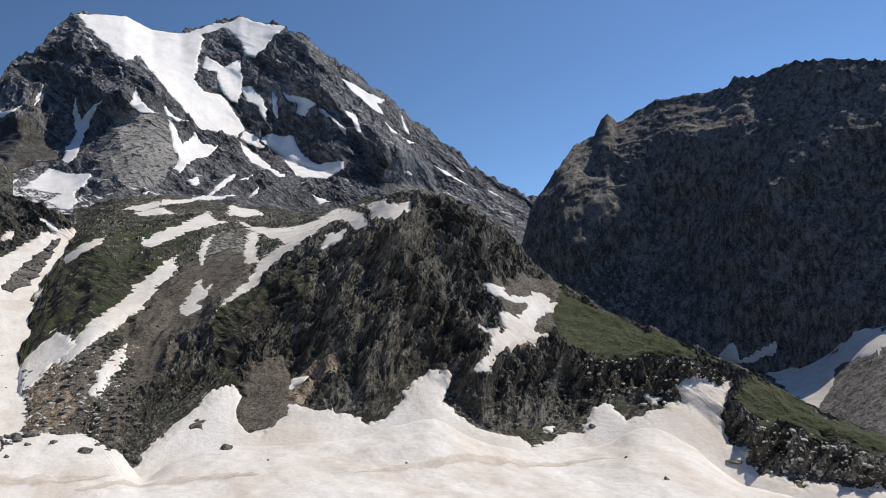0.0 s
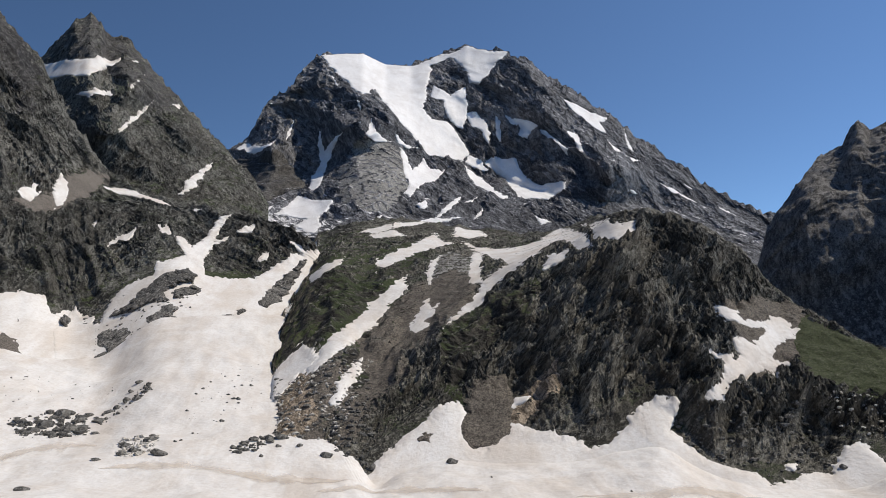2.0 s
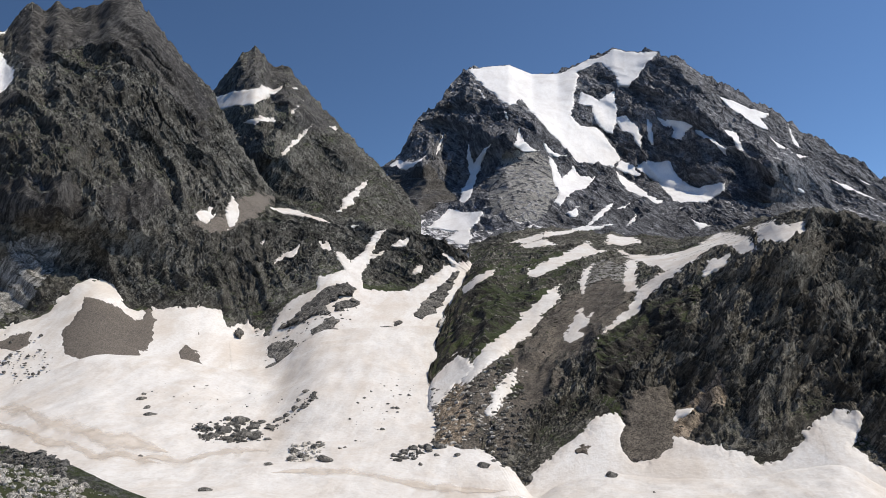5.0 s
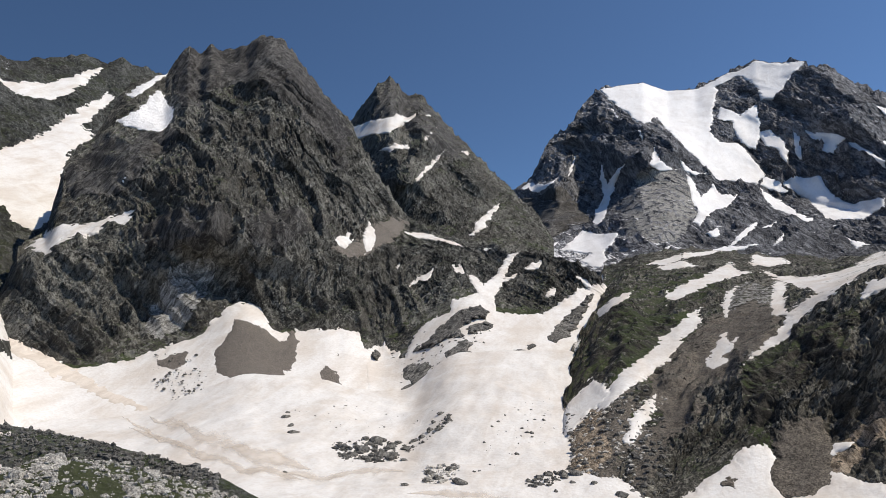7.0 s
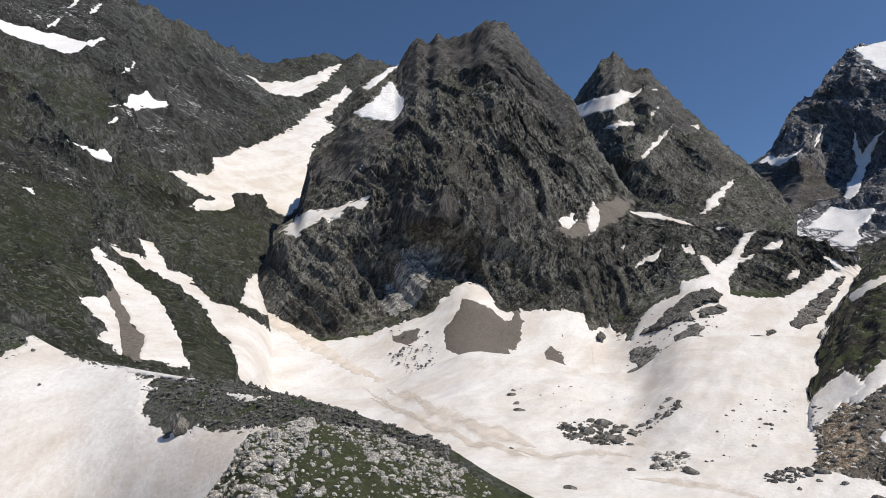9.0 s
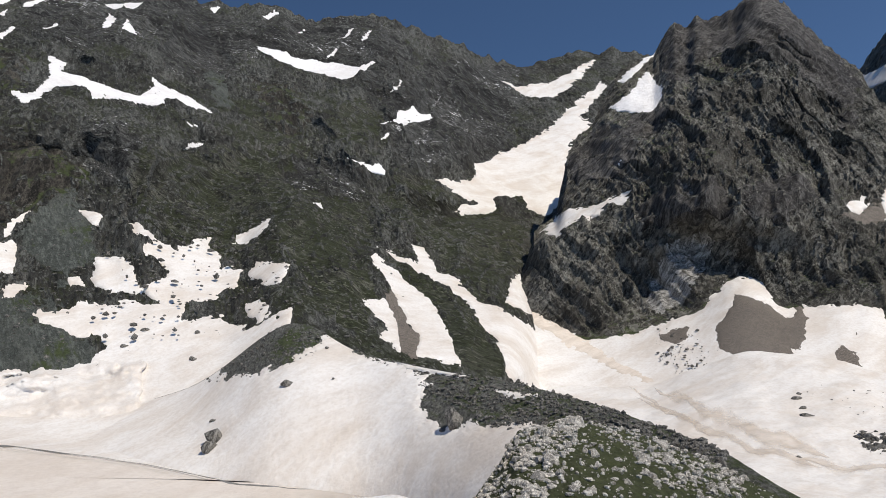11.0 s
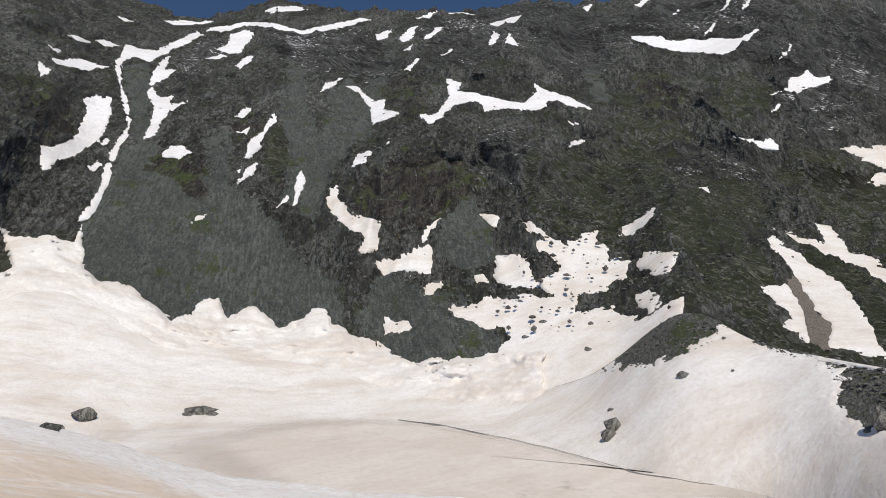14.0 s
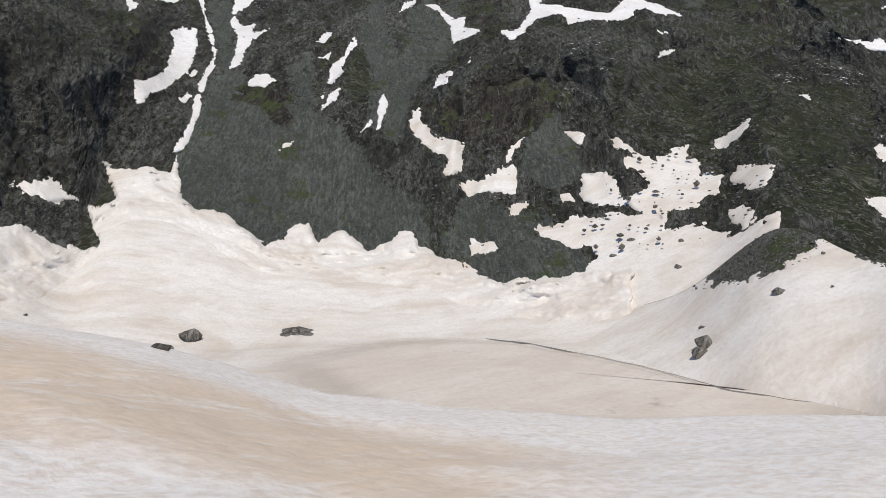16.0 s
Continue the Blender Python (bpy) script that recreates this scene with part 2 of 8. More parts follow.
OCHRE = rock_material("ochre_rock", (0.13, 0.10, 0.07), (0.40, 0.33, 0.25), (0.34, 0.26, 0.18), 3, turn=(0, -40, 0), stretch=(1, 0.5, 0.15))
STONE = rock_material("pale_stone", (0.34, 0.325, 0.295), (0.66, 0.63, 0.575), (0.42, 0.36, 0.29), 0.5, stretch=(1, 1, 0.5))
STONE_DARK = rock_material("dark_stone", (0.058, 0.056, 0.052), (0.20, 0.194, 0.178), (0.14, 0.124, 0.104), 0.8, stretch=(1, 1, 0.5))


# ---- terrain arithmetic ----
def lattice(ix, iy, iz, seed):
    h = (ix * 374761393 + iy * 668265263 + iz * 2147483647 + seed * 144665) & 0xFFFFFFFF
    h = ((h ^ (h >> 13)) * 1274126177) & 0xFFFFFFFF
    h = ((h ^ (h >> 16)) * 2246822519) & 0xFFFFFFFF
    return ((h ^ (h >> 15)) & 0xFFFF) / 32767.5 - 1.0


def vnoise(x, y, z, seed=0):
    """Smooth noise between -1 and 1."""
    fx, fy, fz = np.floor(x), np.floor(y), np.floor(z)
    ix, iy, iz = fx.astype(np.int64), fy.astype(np.int64), fz.astype(np.int64)
    u, v, w = x - fx, y - fy, z - fz
    u, v, w = (q * q * q * (q * (q * 6 - 15) + 10) for q in (u, v, w))
    total = 0.0
    for a, wa in ((0, 1 - u), (1, u)):
        for b, wb in ((0, 1 - v), (1, v)):
            for c, wc in ((0, 1 - w), (1, w)):
                total = total + lattice(ix + a, iy + b, iz + c, seed) * wa * wb * wc
    return total


def fbm(x, y, z, size, octaves=5, seed=0, gain=0.5, ridged=False):
    """Sum of noises, the largest of the given size in metres; ridged: sharp crests."""
    total, amp, f = 0.0, 1.0, 1.0 / size
    for k in range(octaves):
        n = vnoise(x * f, y * f, z * f, seed + 17 * k)
        total = total + amp * ((1 - 2.6 * np.abs(n)) if ridged else n)
        amp, f = amp * gain, f * 2.03
    return total


def along(line, bearing, blur=0.0):
    """Distance and height of a line fitted to the camera's view (bearing, distance, height) at the bearings, rounded
    off over blur degrees.
    """
    a, r, z = (np.array(c, float) for c in zip(*line))
    taps = [(0.0, 1.0)] if not blur else [(-1, 0.12), (-0.6, 0.2), (-0.25, 0.18), (0.25, 0.18), (0.6, 0.2), (1, 0.12)]
    return tuple(sum(w * np.interp(bearing + o * blur, a, v) for o, w in taps) for v in (r, z))


def sheet(lines, rows, bearing, bend, crest_blur=0.0):
    """A smooth sheet from line to line: distances and heights, row by row outwards."""
    ends = [along(line, bearing, crest_blur if k == len(lines) - 1 else 0.9) for k, line in enumerate(lines)]
    R, Z = [], []
    for k, n in enumerate(rows):
        (r0, z0), (r1, z1) = ends[k], ends[k + 1]
        for i in range(n):
            s = i / n
            R.append(r0 + (r1 - r0) * s)
            Z.append(z0 + (z1 - z0) * s ** bend[k])
    R.append(ends[-1][0])
    Z.append(ends[-1][1])
    return np.array(R), np.array(Z)


def inside(px, py, loop):
    """Signed distance to a closed outline, positive inside."""
    best, odd = np.full(px.shape, 1e9), np.zeros(px.shape, bool)
    for (x0, y0), (x1, y1) in zip(loop, loop[1:] + loop[:1]):
        dx, dy = x1 - x0, y1 - y0
        s = np.clip(((px - x0) * dx + (py - y0) * dy) / (dx * dx + dy * dy + 1e-9), 0, 1)
        best = np.minimum(best, np.hypot(px - x0 - s * dx, py - y0 - s * dy))
        odd ^= ((y0 > py) != (y1 > py)) & (px < (x1 - x0) * (py - y0) / (y1 - y0 + 1e-12) + x0)
    return np.where(odd, best, -best)


def spur_field(A, Z, spurs, mean_r):
    """Bulge towards the camera, metres, of wavering rock ribs (width, bulge, [(bearing, height), ...])."""
    total = np.zeros(A.shape)
    k = math.radians(1) * mean_r
    for seed, (width, bulge, pts) in enumerate(spurs):
        near = (A * k > min(p[0] for p in pts) * k - 2 * width) & (A * k < max(p[0] for p in pts) * k + 2 * width)
        near &= (Z > min(p[1] for p in pts) - 2 * width) & (Z < max(p[1] for p in pts) + 2 * width)
        if not near.any():
            continue
        r0, r1 = np.where(near.any(1))[0][[0, -1]]
        c0, c1 = np.where(near.any(0))[0][[0, -1]]
        w = (slice(r0, r1 + 1), slice(c0, c1 + 1))
        flat_u, flat_z = A[w] * k, Z[w]
        U = flat_u + 0.3 * width * fbm(flat_u, flat_z, flat_z * 0 + 3, width * 0.9, 3, 60 + seed, 0.5)
        V = flat_z + 0.25 * width * fbm(flat_u, flat_z, flat_z * 0 + 9, width * 1.1, 3, 90 + seed, 0.5)
        d = np.full(U.shape, 1e9)
        for (a0, h0), (a1, h1) in zip(pts, pts[1:]):
            dx, dy = (a1 - a0) * k, h1 - h0
            s = np.clip(((U - a0 * k) * dx + (V - h0) * dy) / (dx * dx + dy * dy), 0, 1)
            d = np.minimum(d, np.hypot(U - a0 * k - s * dx, V - h0 - s * dy))
        total[w] += bulge * np.clip(1 - d / width, 0, 1) ** 1.2
    return total


# ---- meshes ----
def link_grid(name, X, Y, Z, material, keep=None, smooth=True):
    """A mesh of a grid of points; keep: which cells."""
    rows, cols = X.shape
    ids = np.arange(rows * cols).reshape(rows, cols)
    q = np.stack([ids[:-1, :-1], ids[1:, :-1], ids[1:, 1:], ids[:-1, 1:]], -1)
    q = q.reshape(-1, 4) if keep is None else q[keep]
    used, inv = np.unique(q, return_inverse=True)
    co = np.stack([X.ravel(), Y.ravel(), Z.ravel()], 1)[used]
    q = inv.reshape(-1, 4)
    me = bpy.data.meshes.new(name)
    me.vertices.add(len(co))
    me.vertices.foreach_set("co", co.astype(np.float32).ravel())
    me.loops.add(q.size)
    me.loops.foreach_set("vertex_index", q.astype(np.int32).ravel())
    me.polygons.add(len(q))
    me.polygons.foreach_set("loop_start", np.arange(0, q.size, 4, dtype=np.int32))
    me.update(calc_edges=True)
    me.polygons.foreach_set("use_smooth", np.full(len(q), smooth))
    me.materials.append(material)
    return new(name, me)


def polar(A, R):
    return -np.sin(np.radians(A)) * R, np.cos(np.radians(A)) * R


def blurred(F, n):
    """A field smoothed over about n cells each way."""
    for axis in (0, 1, 0, 1):
        pad = [(n // 2 + 1, n // 2) if k == axis else (0, 0) for k in (0, 1)]
        c = np.cumsum(np.pad(F, pad, mode="edge"), axis=axis)
        F = (c[n:] - c[:-n]) / n if axis == 0 else (c[:, n:] - c[:, :-n]) / n
    return F


SURF, FACE = {}, {}


def massif(key, name, label, category, lines, rows, bend, first, last, step, material, coarse, fine, spurs=(), back=(0.25, 0.8), seed=0, crest=0.35, jag=0.0, tilt=0.0, squash=0.42, sink=(0, 0), parts=(), smooth=False, crest_blur=0.0):
    """A mountain from its foot line to its crest line and down behind. coarse, fine: (size, depth) of its relief; large
    relief is shaped to fit the camera's view.
    """
    bearing = np.arange(first, last + step / 2, step)
    R, Z = sheet(lines, rows, bearing, bend, crest_blur)
    A = np.broadcast_to(bearing, R.shape)
    X, Y = polar(A, R)
    up = np.linspace(0, 1, len(R))[:, None]
    foot = 0.8 * rows[0] / sum(rows) if len(rows) > 2 else 0.0
    taper = np.clip((up - foot) * 8, 0.0, 1) * (crest + (1 - crest) * np.clip((1 - up) * 7, 0, 1))
    mean_r = float(R.mean())
    spur = spur_field(A, Z, spurs, mean_r) * np.clip((up - foot * 1.3) * 3.5, 0.0, 1) * np.clip((1 - up) * 1.7 + 0.3, 0, 1) if spurs else np.zeros(R.shape)
    run = np.vstack([np.zeros((1, R.shape[1])), np.cumsum(np.hypot(np.diff(R, axis=0), np.diff(Z, axis=0)), axis=0)])
    run = run.mean(1, keepdims=True) * 0.5 + (Z - Z.min()) * 0.7
    U = A * math.radians(1) * mean_r + tilt * run
    U = U + coarse[0] * 0.35 * fbm(X, Y, Z, coarse[0] * 1.5, 2, seed + 40)
    big = coarse[1] * fbm(U, run * squash, Z * 0, coarse[0], 4, seed, 0.5, True) * taper
    small = fine[1] * (0.6 * fbm(U, run * squash * 1.1, Z * 0 + 7, fine[0], 5, seed + 9, 0.62, True) + 0.5 * fbm(X, Y, Z, fine[0] * 0.8, 5, seed + 19, 0.65, True)) * taper
    cover = np.zeros(R.shape)
    laid = [patch_field(A, Z, X, Y, mean_r, *args[:2], args[2].get("rough", 6.0), args[2].get("seed", 0)) for args in PATCHES if args[0] == key]
    for (w, s), args in zip(laid, [p for p in PATCHES if p[0] == key]):
        calm = args[2].get("calm", 0.9) * np.clip(s * 1.2 + 1.0, 0, 1)
        small[w] *= 1 - calm
        cover[w] = np.maximum(cover[w], np.clip(calm * 1.5, 0, 1))
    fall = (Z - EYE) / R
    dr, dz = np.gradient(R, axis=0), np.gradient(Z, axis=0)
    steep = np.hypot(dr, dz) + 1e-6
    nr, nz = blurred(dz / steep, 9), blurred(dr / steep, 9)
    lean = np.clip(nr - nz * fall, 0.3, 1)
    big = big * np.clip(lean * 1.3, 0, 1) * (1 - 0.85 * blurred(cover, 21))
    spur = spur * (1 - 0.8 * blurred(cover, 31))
    # spurs and large relief slide along the camera's line of sight, outlines unmoved
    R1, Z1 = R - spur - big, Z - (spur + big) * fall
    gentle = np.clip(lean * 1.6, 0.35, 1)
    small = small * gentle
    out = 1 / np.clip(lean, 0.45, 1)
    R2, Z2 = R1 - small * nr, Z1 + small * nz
    # crest set back to the height at which the camera sees its line
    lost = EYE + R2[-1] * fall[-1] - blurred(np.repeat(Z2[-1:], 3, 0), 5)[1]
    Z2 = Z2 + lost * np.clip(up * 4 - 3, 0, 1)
    if jag:
        Z2 = Z2 + (1 - cover) * jag * np.clip(up * 6 - 5, 0, 1) ** 2 * fbm(A * math.radians(1) * mean_r + 0.3 * Z, Z * 0.7, A * 0, jag * 6, 4, seed + 3, 0.65, True)
    if sink[0]:
        near_end = (last - A) / sink[0] + 0.5 * fbm(X, Y, Z, 30, 4, seed + 5)
        Z2 = Z2 - sink[1] * np.clip(1 - near_end, 0, 1.5) ** 1.5
    low = 0.4 + 0.6 * np.clip(up * 12, 0, 1)
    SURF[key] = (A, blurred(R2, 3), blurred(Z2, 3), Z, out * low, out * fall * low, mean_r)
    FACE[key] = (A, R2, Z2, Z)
    # the lowest row goes into the ground
    for low_z in (SURF[key][2], Z2):
        low_z[0] -= 0.025 * mean_r
    # the far side
    top_r, top_z = R2[-1], Z2[-1]
    extra = [(top_r * (1 + back[0] * s), top_z - top_r * back[0] * back[1] * s) for s in np.linspace(0.03, 1, 14)]
    R2 = np.vstack([R2] + [e[0][None] for e in extra])
    Z2 = np.vstack([Z2] + [e[1][None] for e in extra])
    X, Y = polar(np.broadcast_to(bearing, R2.shape), R2)
    thing = tagged(new(name), label, category)
    mid = len(bearing) // 2
    thing.location = (float(X[0, mid]), float(Y[0, mid]), float(Z2[0, mid]))
    cuts = [0] + list(np.cumsum(rows)) + [len(R2) - 1]
    for pname, i, j in zip(parts, cuts, cuts[1:]):
        ob = link_grid(pname, X[i:j + 1], Y[i:j + 1], Z2[i:j + 1], material, smooth=smooth)
        ob.parent = thing
        ob.matrix_parent_inverse = Matrix.Translation(-thing.location)
    for (w, s), args in zip(laid, [p for p in PATCHES if p[0] == key]):
        snow_patch(key, w, s, **args[2])
    return thing


def patch_field(A, Z, X, Y, mean_r, key, outline, rough, seed):
    """How far inside an outline of (bearing, height) a part of a mountain lies: -1 to 1, with a ragged rim."""
    k = math.radians(1) * mean_r
    loop = [(a * k, z) for a, z in outline]
    xs, ys = [p[0] for p in loop], [p[1] for p in loop]
    m = rough * 3
    sel = (A * k > min(xs) - m) & (A * k < max(xs) + m) & (Z > min(ys) - m) & (Z < max(ys) + m)
    r0, r1 = np.where(sel.any(1))[0][[0, -1]]
    c0, c1 = np.where(sel.any(0))[0][[0, -1]]
    w = (slice(r0, r1 + 1), slice(c0, c1 + 1))
    d = inside(A[w] * k, Z[w], loop) + rough * 0.7 * fbm(X[w], Y[w], Z[w], rough * 4, 5, seed + 31, 0.7)
    return w, np.clip(d / (rough * 1.2), -1, 1)


def snow_patch(key, w, s, label="white old snow patch lying in a rocky hollow", thick=1.0, rough=6.0, material=None, seed=0, calm=0.9, lumps=0.0, name="snow_patch", cat="snow", grp="snow patches"):
    """Snow, turf or scree that lies on a mountain, pushed towards the camera; w, s: from patch_field."""
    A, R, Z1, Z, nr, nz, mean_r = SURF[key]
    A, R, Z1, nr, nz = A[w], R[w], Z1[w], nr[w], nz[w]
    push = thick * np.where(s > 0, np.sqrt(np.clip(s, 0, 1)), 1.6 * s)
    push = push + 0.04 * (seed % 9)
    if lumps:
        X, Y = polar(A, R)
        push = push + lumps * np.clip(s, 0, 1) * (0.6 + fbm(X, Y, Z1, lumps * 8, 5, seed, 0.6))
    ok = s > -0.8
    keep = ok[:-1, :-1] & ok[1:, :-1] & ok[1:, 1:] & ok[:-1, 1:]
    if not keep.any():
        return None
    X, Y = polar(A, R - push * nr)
    for _ in range(8):
        best = np.where(keep, s[:-1, :-1], -2)
        if best.max() < 0:
            break
        piece = one_piece(keep, np.unravel_index(int(best.argmax()), keep.shape))
        keep = keep & ~piece
        if piece.sum() > 5:
            tagged(link_grid(name, X, Y, Z1 - push * nz, material or SNOW, piece, name not in ("crag", "rock_island", "bare_outcrop")), label, cat, grp)


def one_piece(keep, seat):
    """The cells of keep that hang together with the cell seat."""
    grown = np.zeros_like(keep)
    grown[seat] = True
    while True:
        more = np.pad(grown, 1)
        more = (more[:-2, 1:-1] | more[2:, 1:-1] | more[1:-1, :-2] | more[1:-1, 2:] | more[:-2, :-2] | more[2:, 2:] | more[:-2, 2:] | more[2:, :-2] | grown) & keep
        if (more == grown).all():
            return grown
        grown = more


PATCHES = []


def lay(key, outline, **look_of_it):
    PATCHES.append((key, outline, look_of_it))


# ---- lines fitted to the camera's view: bearing to the left in degrees, assumed distance and height in metres ----
gc_crest = [(-14.32, 2739, 161.0), (-8.69, 2739, 306.7), (-6.82, 2739, 338.1), (-5.71, 2739, 371.6), (-4.41, 2739, 408.1), (-2.9, 2739, 445.9), (-0.14, 2739, 552.8), (2.75, 2822, 688.6), (5.39, 2864, 801.6), (8.13, 2905, 908.6), (9.93, 2905, 980.2), (11.35, 2946, 1042.7), (13.64, 2988, 1070.7), (14.82, 3030, 1104.3), (16.18, 3030, 1077.0), (18.96, 2988, 1002.2), (20.88, 2988, 1005.6), (22.6, 2905, 1019.1), (25.59, 2822, 982.7), (26.23, 2822, 949.6), (27.41, 2780, 875.1), (28.32, 2739, 805.3), (29.49, 2739, 762.1), (30.79, 2698, 634.0), (32.22, 2656, 582.9), (34.84, 2573, 508.3), (38.01, 2490, 468.8)]
gc_wall = [(-14.21, 2900, 66.6), (-6.11, 2900, 291.8), (-2.12, 2800, 347.8), (3.29, 2600, 390.9), (7.52, 2500, 402.7), (13.97, 2450, 475.5), (17.3, 2350, 477.8), (19.41, 2250, 485.3), (21.52, 2200, 484.0), (24.06, 2250, 460.1), (27.42, 2400, 450.6), (31.56, 2450, 437.0), (37.97, 2450, 409.3)]
gc_wall = [(a, r * k, EYE + (z - EYE) * k) for (a, r, z), k in ((p, 0.82 if p[0] < -1 else 0.9 if p[0] < 9 else 1.0) for p in gc_wall)]
gc_foot = [(-14.1, 1900, -8.7), (-5.36, 1900, 132.1), (1.53, 1700, 173.2), (11.19, 1650, 181.1), (17.34, 1600, 196.2), (25.7, 1600, 184.4), (31.5, 1700, 216.2), (37.91, 1700, 223.6)]
cliff_crest = [(-47.62, 1140, 68.7), (-36.36, 1230, 111.0), (-33.66, 1250, 169.0), (-31.49, 1262, 285.5), (-30.21, 1270, 361.1), (-28.45, 1285, 369.6), (-26.13, 1310, 384.9), (-24.04, 1345, 394.6), (-22.42, 1370, 386.5), (-20.77, 1395, 392.6), (-20.08, 1400, 379.1), (-17.73, 1425, 377.8), (-15.4, 1450, 378.4), (-14.2, 1460, 363.2), (-12.67, 1470, 348.9), (-12.3, 1472, 357.0), (-11.95, 1472, 362.5), (-11.55, 1472, 352.0), (-10.95, 1470, 324.7), (-9.72, 1468, 309.9), (-8.24, 1460, 262.0), (-6.84, 1452, 211.1), (-6.24, 1450, 182.7), (-5.66, 1450, 130.2), (-4.8, 1450, 83.2)]
cliff_crest = [(a, r * 1.035, EYE + (z - EYE) * 1.035) if -33 < a < -9 else (a, r, z) for a, r, z in cliff_crest]
cliff_ledge = [(-47.46, 1020, 6.0), (-36.19, 1110, 26.1), (-33.45, 1130, 53.7), (-29.54, 1160, 92.7), (-25.7, 1195, 105.4), (-22.25, 1250, 128.4), (-18.62, 1310, 158.8), (-14.81, 1370, 187.6), (-9.63, 1400, 205.9), (-7.13, 1400, 151.8), (-5.64, 1400, 101.7), (-4.79, 1400, 61.5)]
cliff_foot = [(-46.9, 800, -149.5), (-29.03, 880, -124.3), (-23.58, 1000, -115.3), (-18.66, 1215, -83.5), (-12.63, 1290, -7.0), (-8.05, 1339, 30.4), (-4.76, 1358, 31.3)]
cliff_apron = [(-47.27, 960, -57.4), (-29.34, 1125, -9.7), (-27.12, 1145, -31.5), (-25.41, 1165, -63.6), (-22.97, 1185, -88.5), (-18.68, 1222, -71.8), (-12.64, 1295, 2.0), (-8.06, 1342, 38.1), (-4.77, 1360, 36.2)]
rock_base = [(-38.14, 200, -14.0), (-28.95, 214, -8.2), (-21.01, 225, -7.7), (-19.62, 232, -3.0), (-16.73, 246, 6.4), (-11.29, 243, 4.1), (-9.65, 236, -1.9), (-2.18, 226, 1.4), (0.13, 240, 9.9), (1.89, 245, 12.7), (4.51, 235, 5.8), (6.41, 232, 2.0), (11.83, 232, 1.4), (15.01, 235, 3.0), (15.39, 245, 10.5), (19.88, 232, 1.3), (21.92, 221, -4.6), (25.99, 222, -4.5), (27.81, 224, -3.5), (29.63, 228, -1.9), (31.23, 232, -0.6), (32.82, 231, -0.5)]
rock_shoulder = [(-38.25, 225, -10.7), (-29.07, 241, -1.3), (-26.93, 246, 1.9), (-24.97, 250, 4.8), (-22.94, 256, 8.5), (-21.57, 261, 12.9), (-18.69, 267, 17.4), (-16.47, 273, 21.5), (-13.8, 282, 26.7), (-10.66, 292, 33.6), (-7.86, 304, 42.2), (-6.25, 312, 49.2), (-5.05, 320, 61.2), (-3.82, 326, 68.8), (-2.17, 332, 75.6), (-0.09, 336, 80.0), (2.21, 340, 84.4)]
rock_shoulder += [(4.52, 345, 80.8), (6.19, 352, 73.2), (7.85, 360, 70.0), (11.11, 370, 62.9), (13.51, 380, 56.8), (15.86, 385, 55.7), (18.91, 395, 53.4), (22.21, 400, 51.0), (24.86, 420, 62.6), (26.09, 415, 51.8), (27.32, 400, 39.8), (28.12, 370, 30.5), (28.84, 345, 20.9), (29.17, 285, 11.5), (29.67, 256, 6.4), (30.46, 246, 3.3), (31.25, 240, 0.7), (32.81, 233, -1.9)]
rock_crest = [(-38.18, 300, -36.0), (-28.99, 330, -27.8), (-12.57, 420, 7.0), (-7.45, 520, 45.1), (-2.03, 600, 81.9), (1.85, 650, 108.9), (5.22, 690, 124.3), (7.97, 700, 114.1), (10.77, 720, 110.8), (16.09, 730, 121.8), (20.26, 740, 129.9), (23.2, 750, 125.5), (25.71, 760, 113.1), (27.13, 520, 60.3), (28.14, 410, 38.9), (28.88, 352, 22.2), (29.22, 300, 12.2), (29.68, 264, 6.8), (30.46, 253, 3.3), (31.25, 246, 0.5), (32.81, 236, -3.0)]
aig_crest = [(29.3, 1300, 220.5), (30.93, 1350, 278.1), (32.38, 1400, 327.3), (33.43, 1420, 350.0), (34.69, 1450, 395.5), (35.75, 1480, 431.3), (36.82, 1500, 465.5), (38.11, 1500, 509.4), (39.19, 1500, 537.1), (40.18, 1500, 532.1), (40.61, 1500, 540.0), (40.92, 1490, 553.9), (41.57, 1490, 564.0), (42.5, 1500, 553.9), (43.26, 1500, 526.6), (44.43, 1500, 482.8), (46.96, 1500, 380.3), (50.2, 1500, 343.3)]
aig_foot = [(29.33, 1064, 148.8), (34.3, 1064, 173.2), (41.03, 1120, 196.6), (50.06, 1120, 168.7)]
peak_crest = [(24.74, 540, 69.4), (26.09, 550, 87.8), (27.69, 555, 99.7), (30.14, 560, 106.0), (32.42, 560, 107.5), (34.72, 600, 118.7), (38.3, 614, 129.7), (39.99, 651, 148.1), (41.27, 652, 167.6), (42.56, 687, 197.5), (43.64, 713, 227.4), (44.54, 740, 256.7), (45.52, 748, 271.0), (46.51, 757, 288.7), (47.72, 766, 312.8), (48.74, 774, 335.9), (49.56, 783, 352.0), (50.4, 783, 355.7), (51.44, 783, 351.6), (52.28, 792, 344.1)]
peak_crest += [(53.13, 796, 340.5), (53.97, 796, 338.4), (54.74, 796, 342.3), (55.46, 796, 332.0), (56.32, 796, 338.3), (57.04, 793, 326.2), (57.79, 788, 306.1), (58.64, 780, 299.8), (59.5, 770, 291.6), (60.34, 758, 278.2), (60.97, 745, 261.9), (61.58, 730, 240.0), (62.19, 712, 218.6), (63.23, 690, 200.2), (63.96, 668, 178.2), (64.34, 650, 154.9), (64.78, 632, 126.7), (66.4, 577, 100.8), (67.15, 600, 76.7), (68.73, 580, 55.0), (70.3, 560, 39.3)]
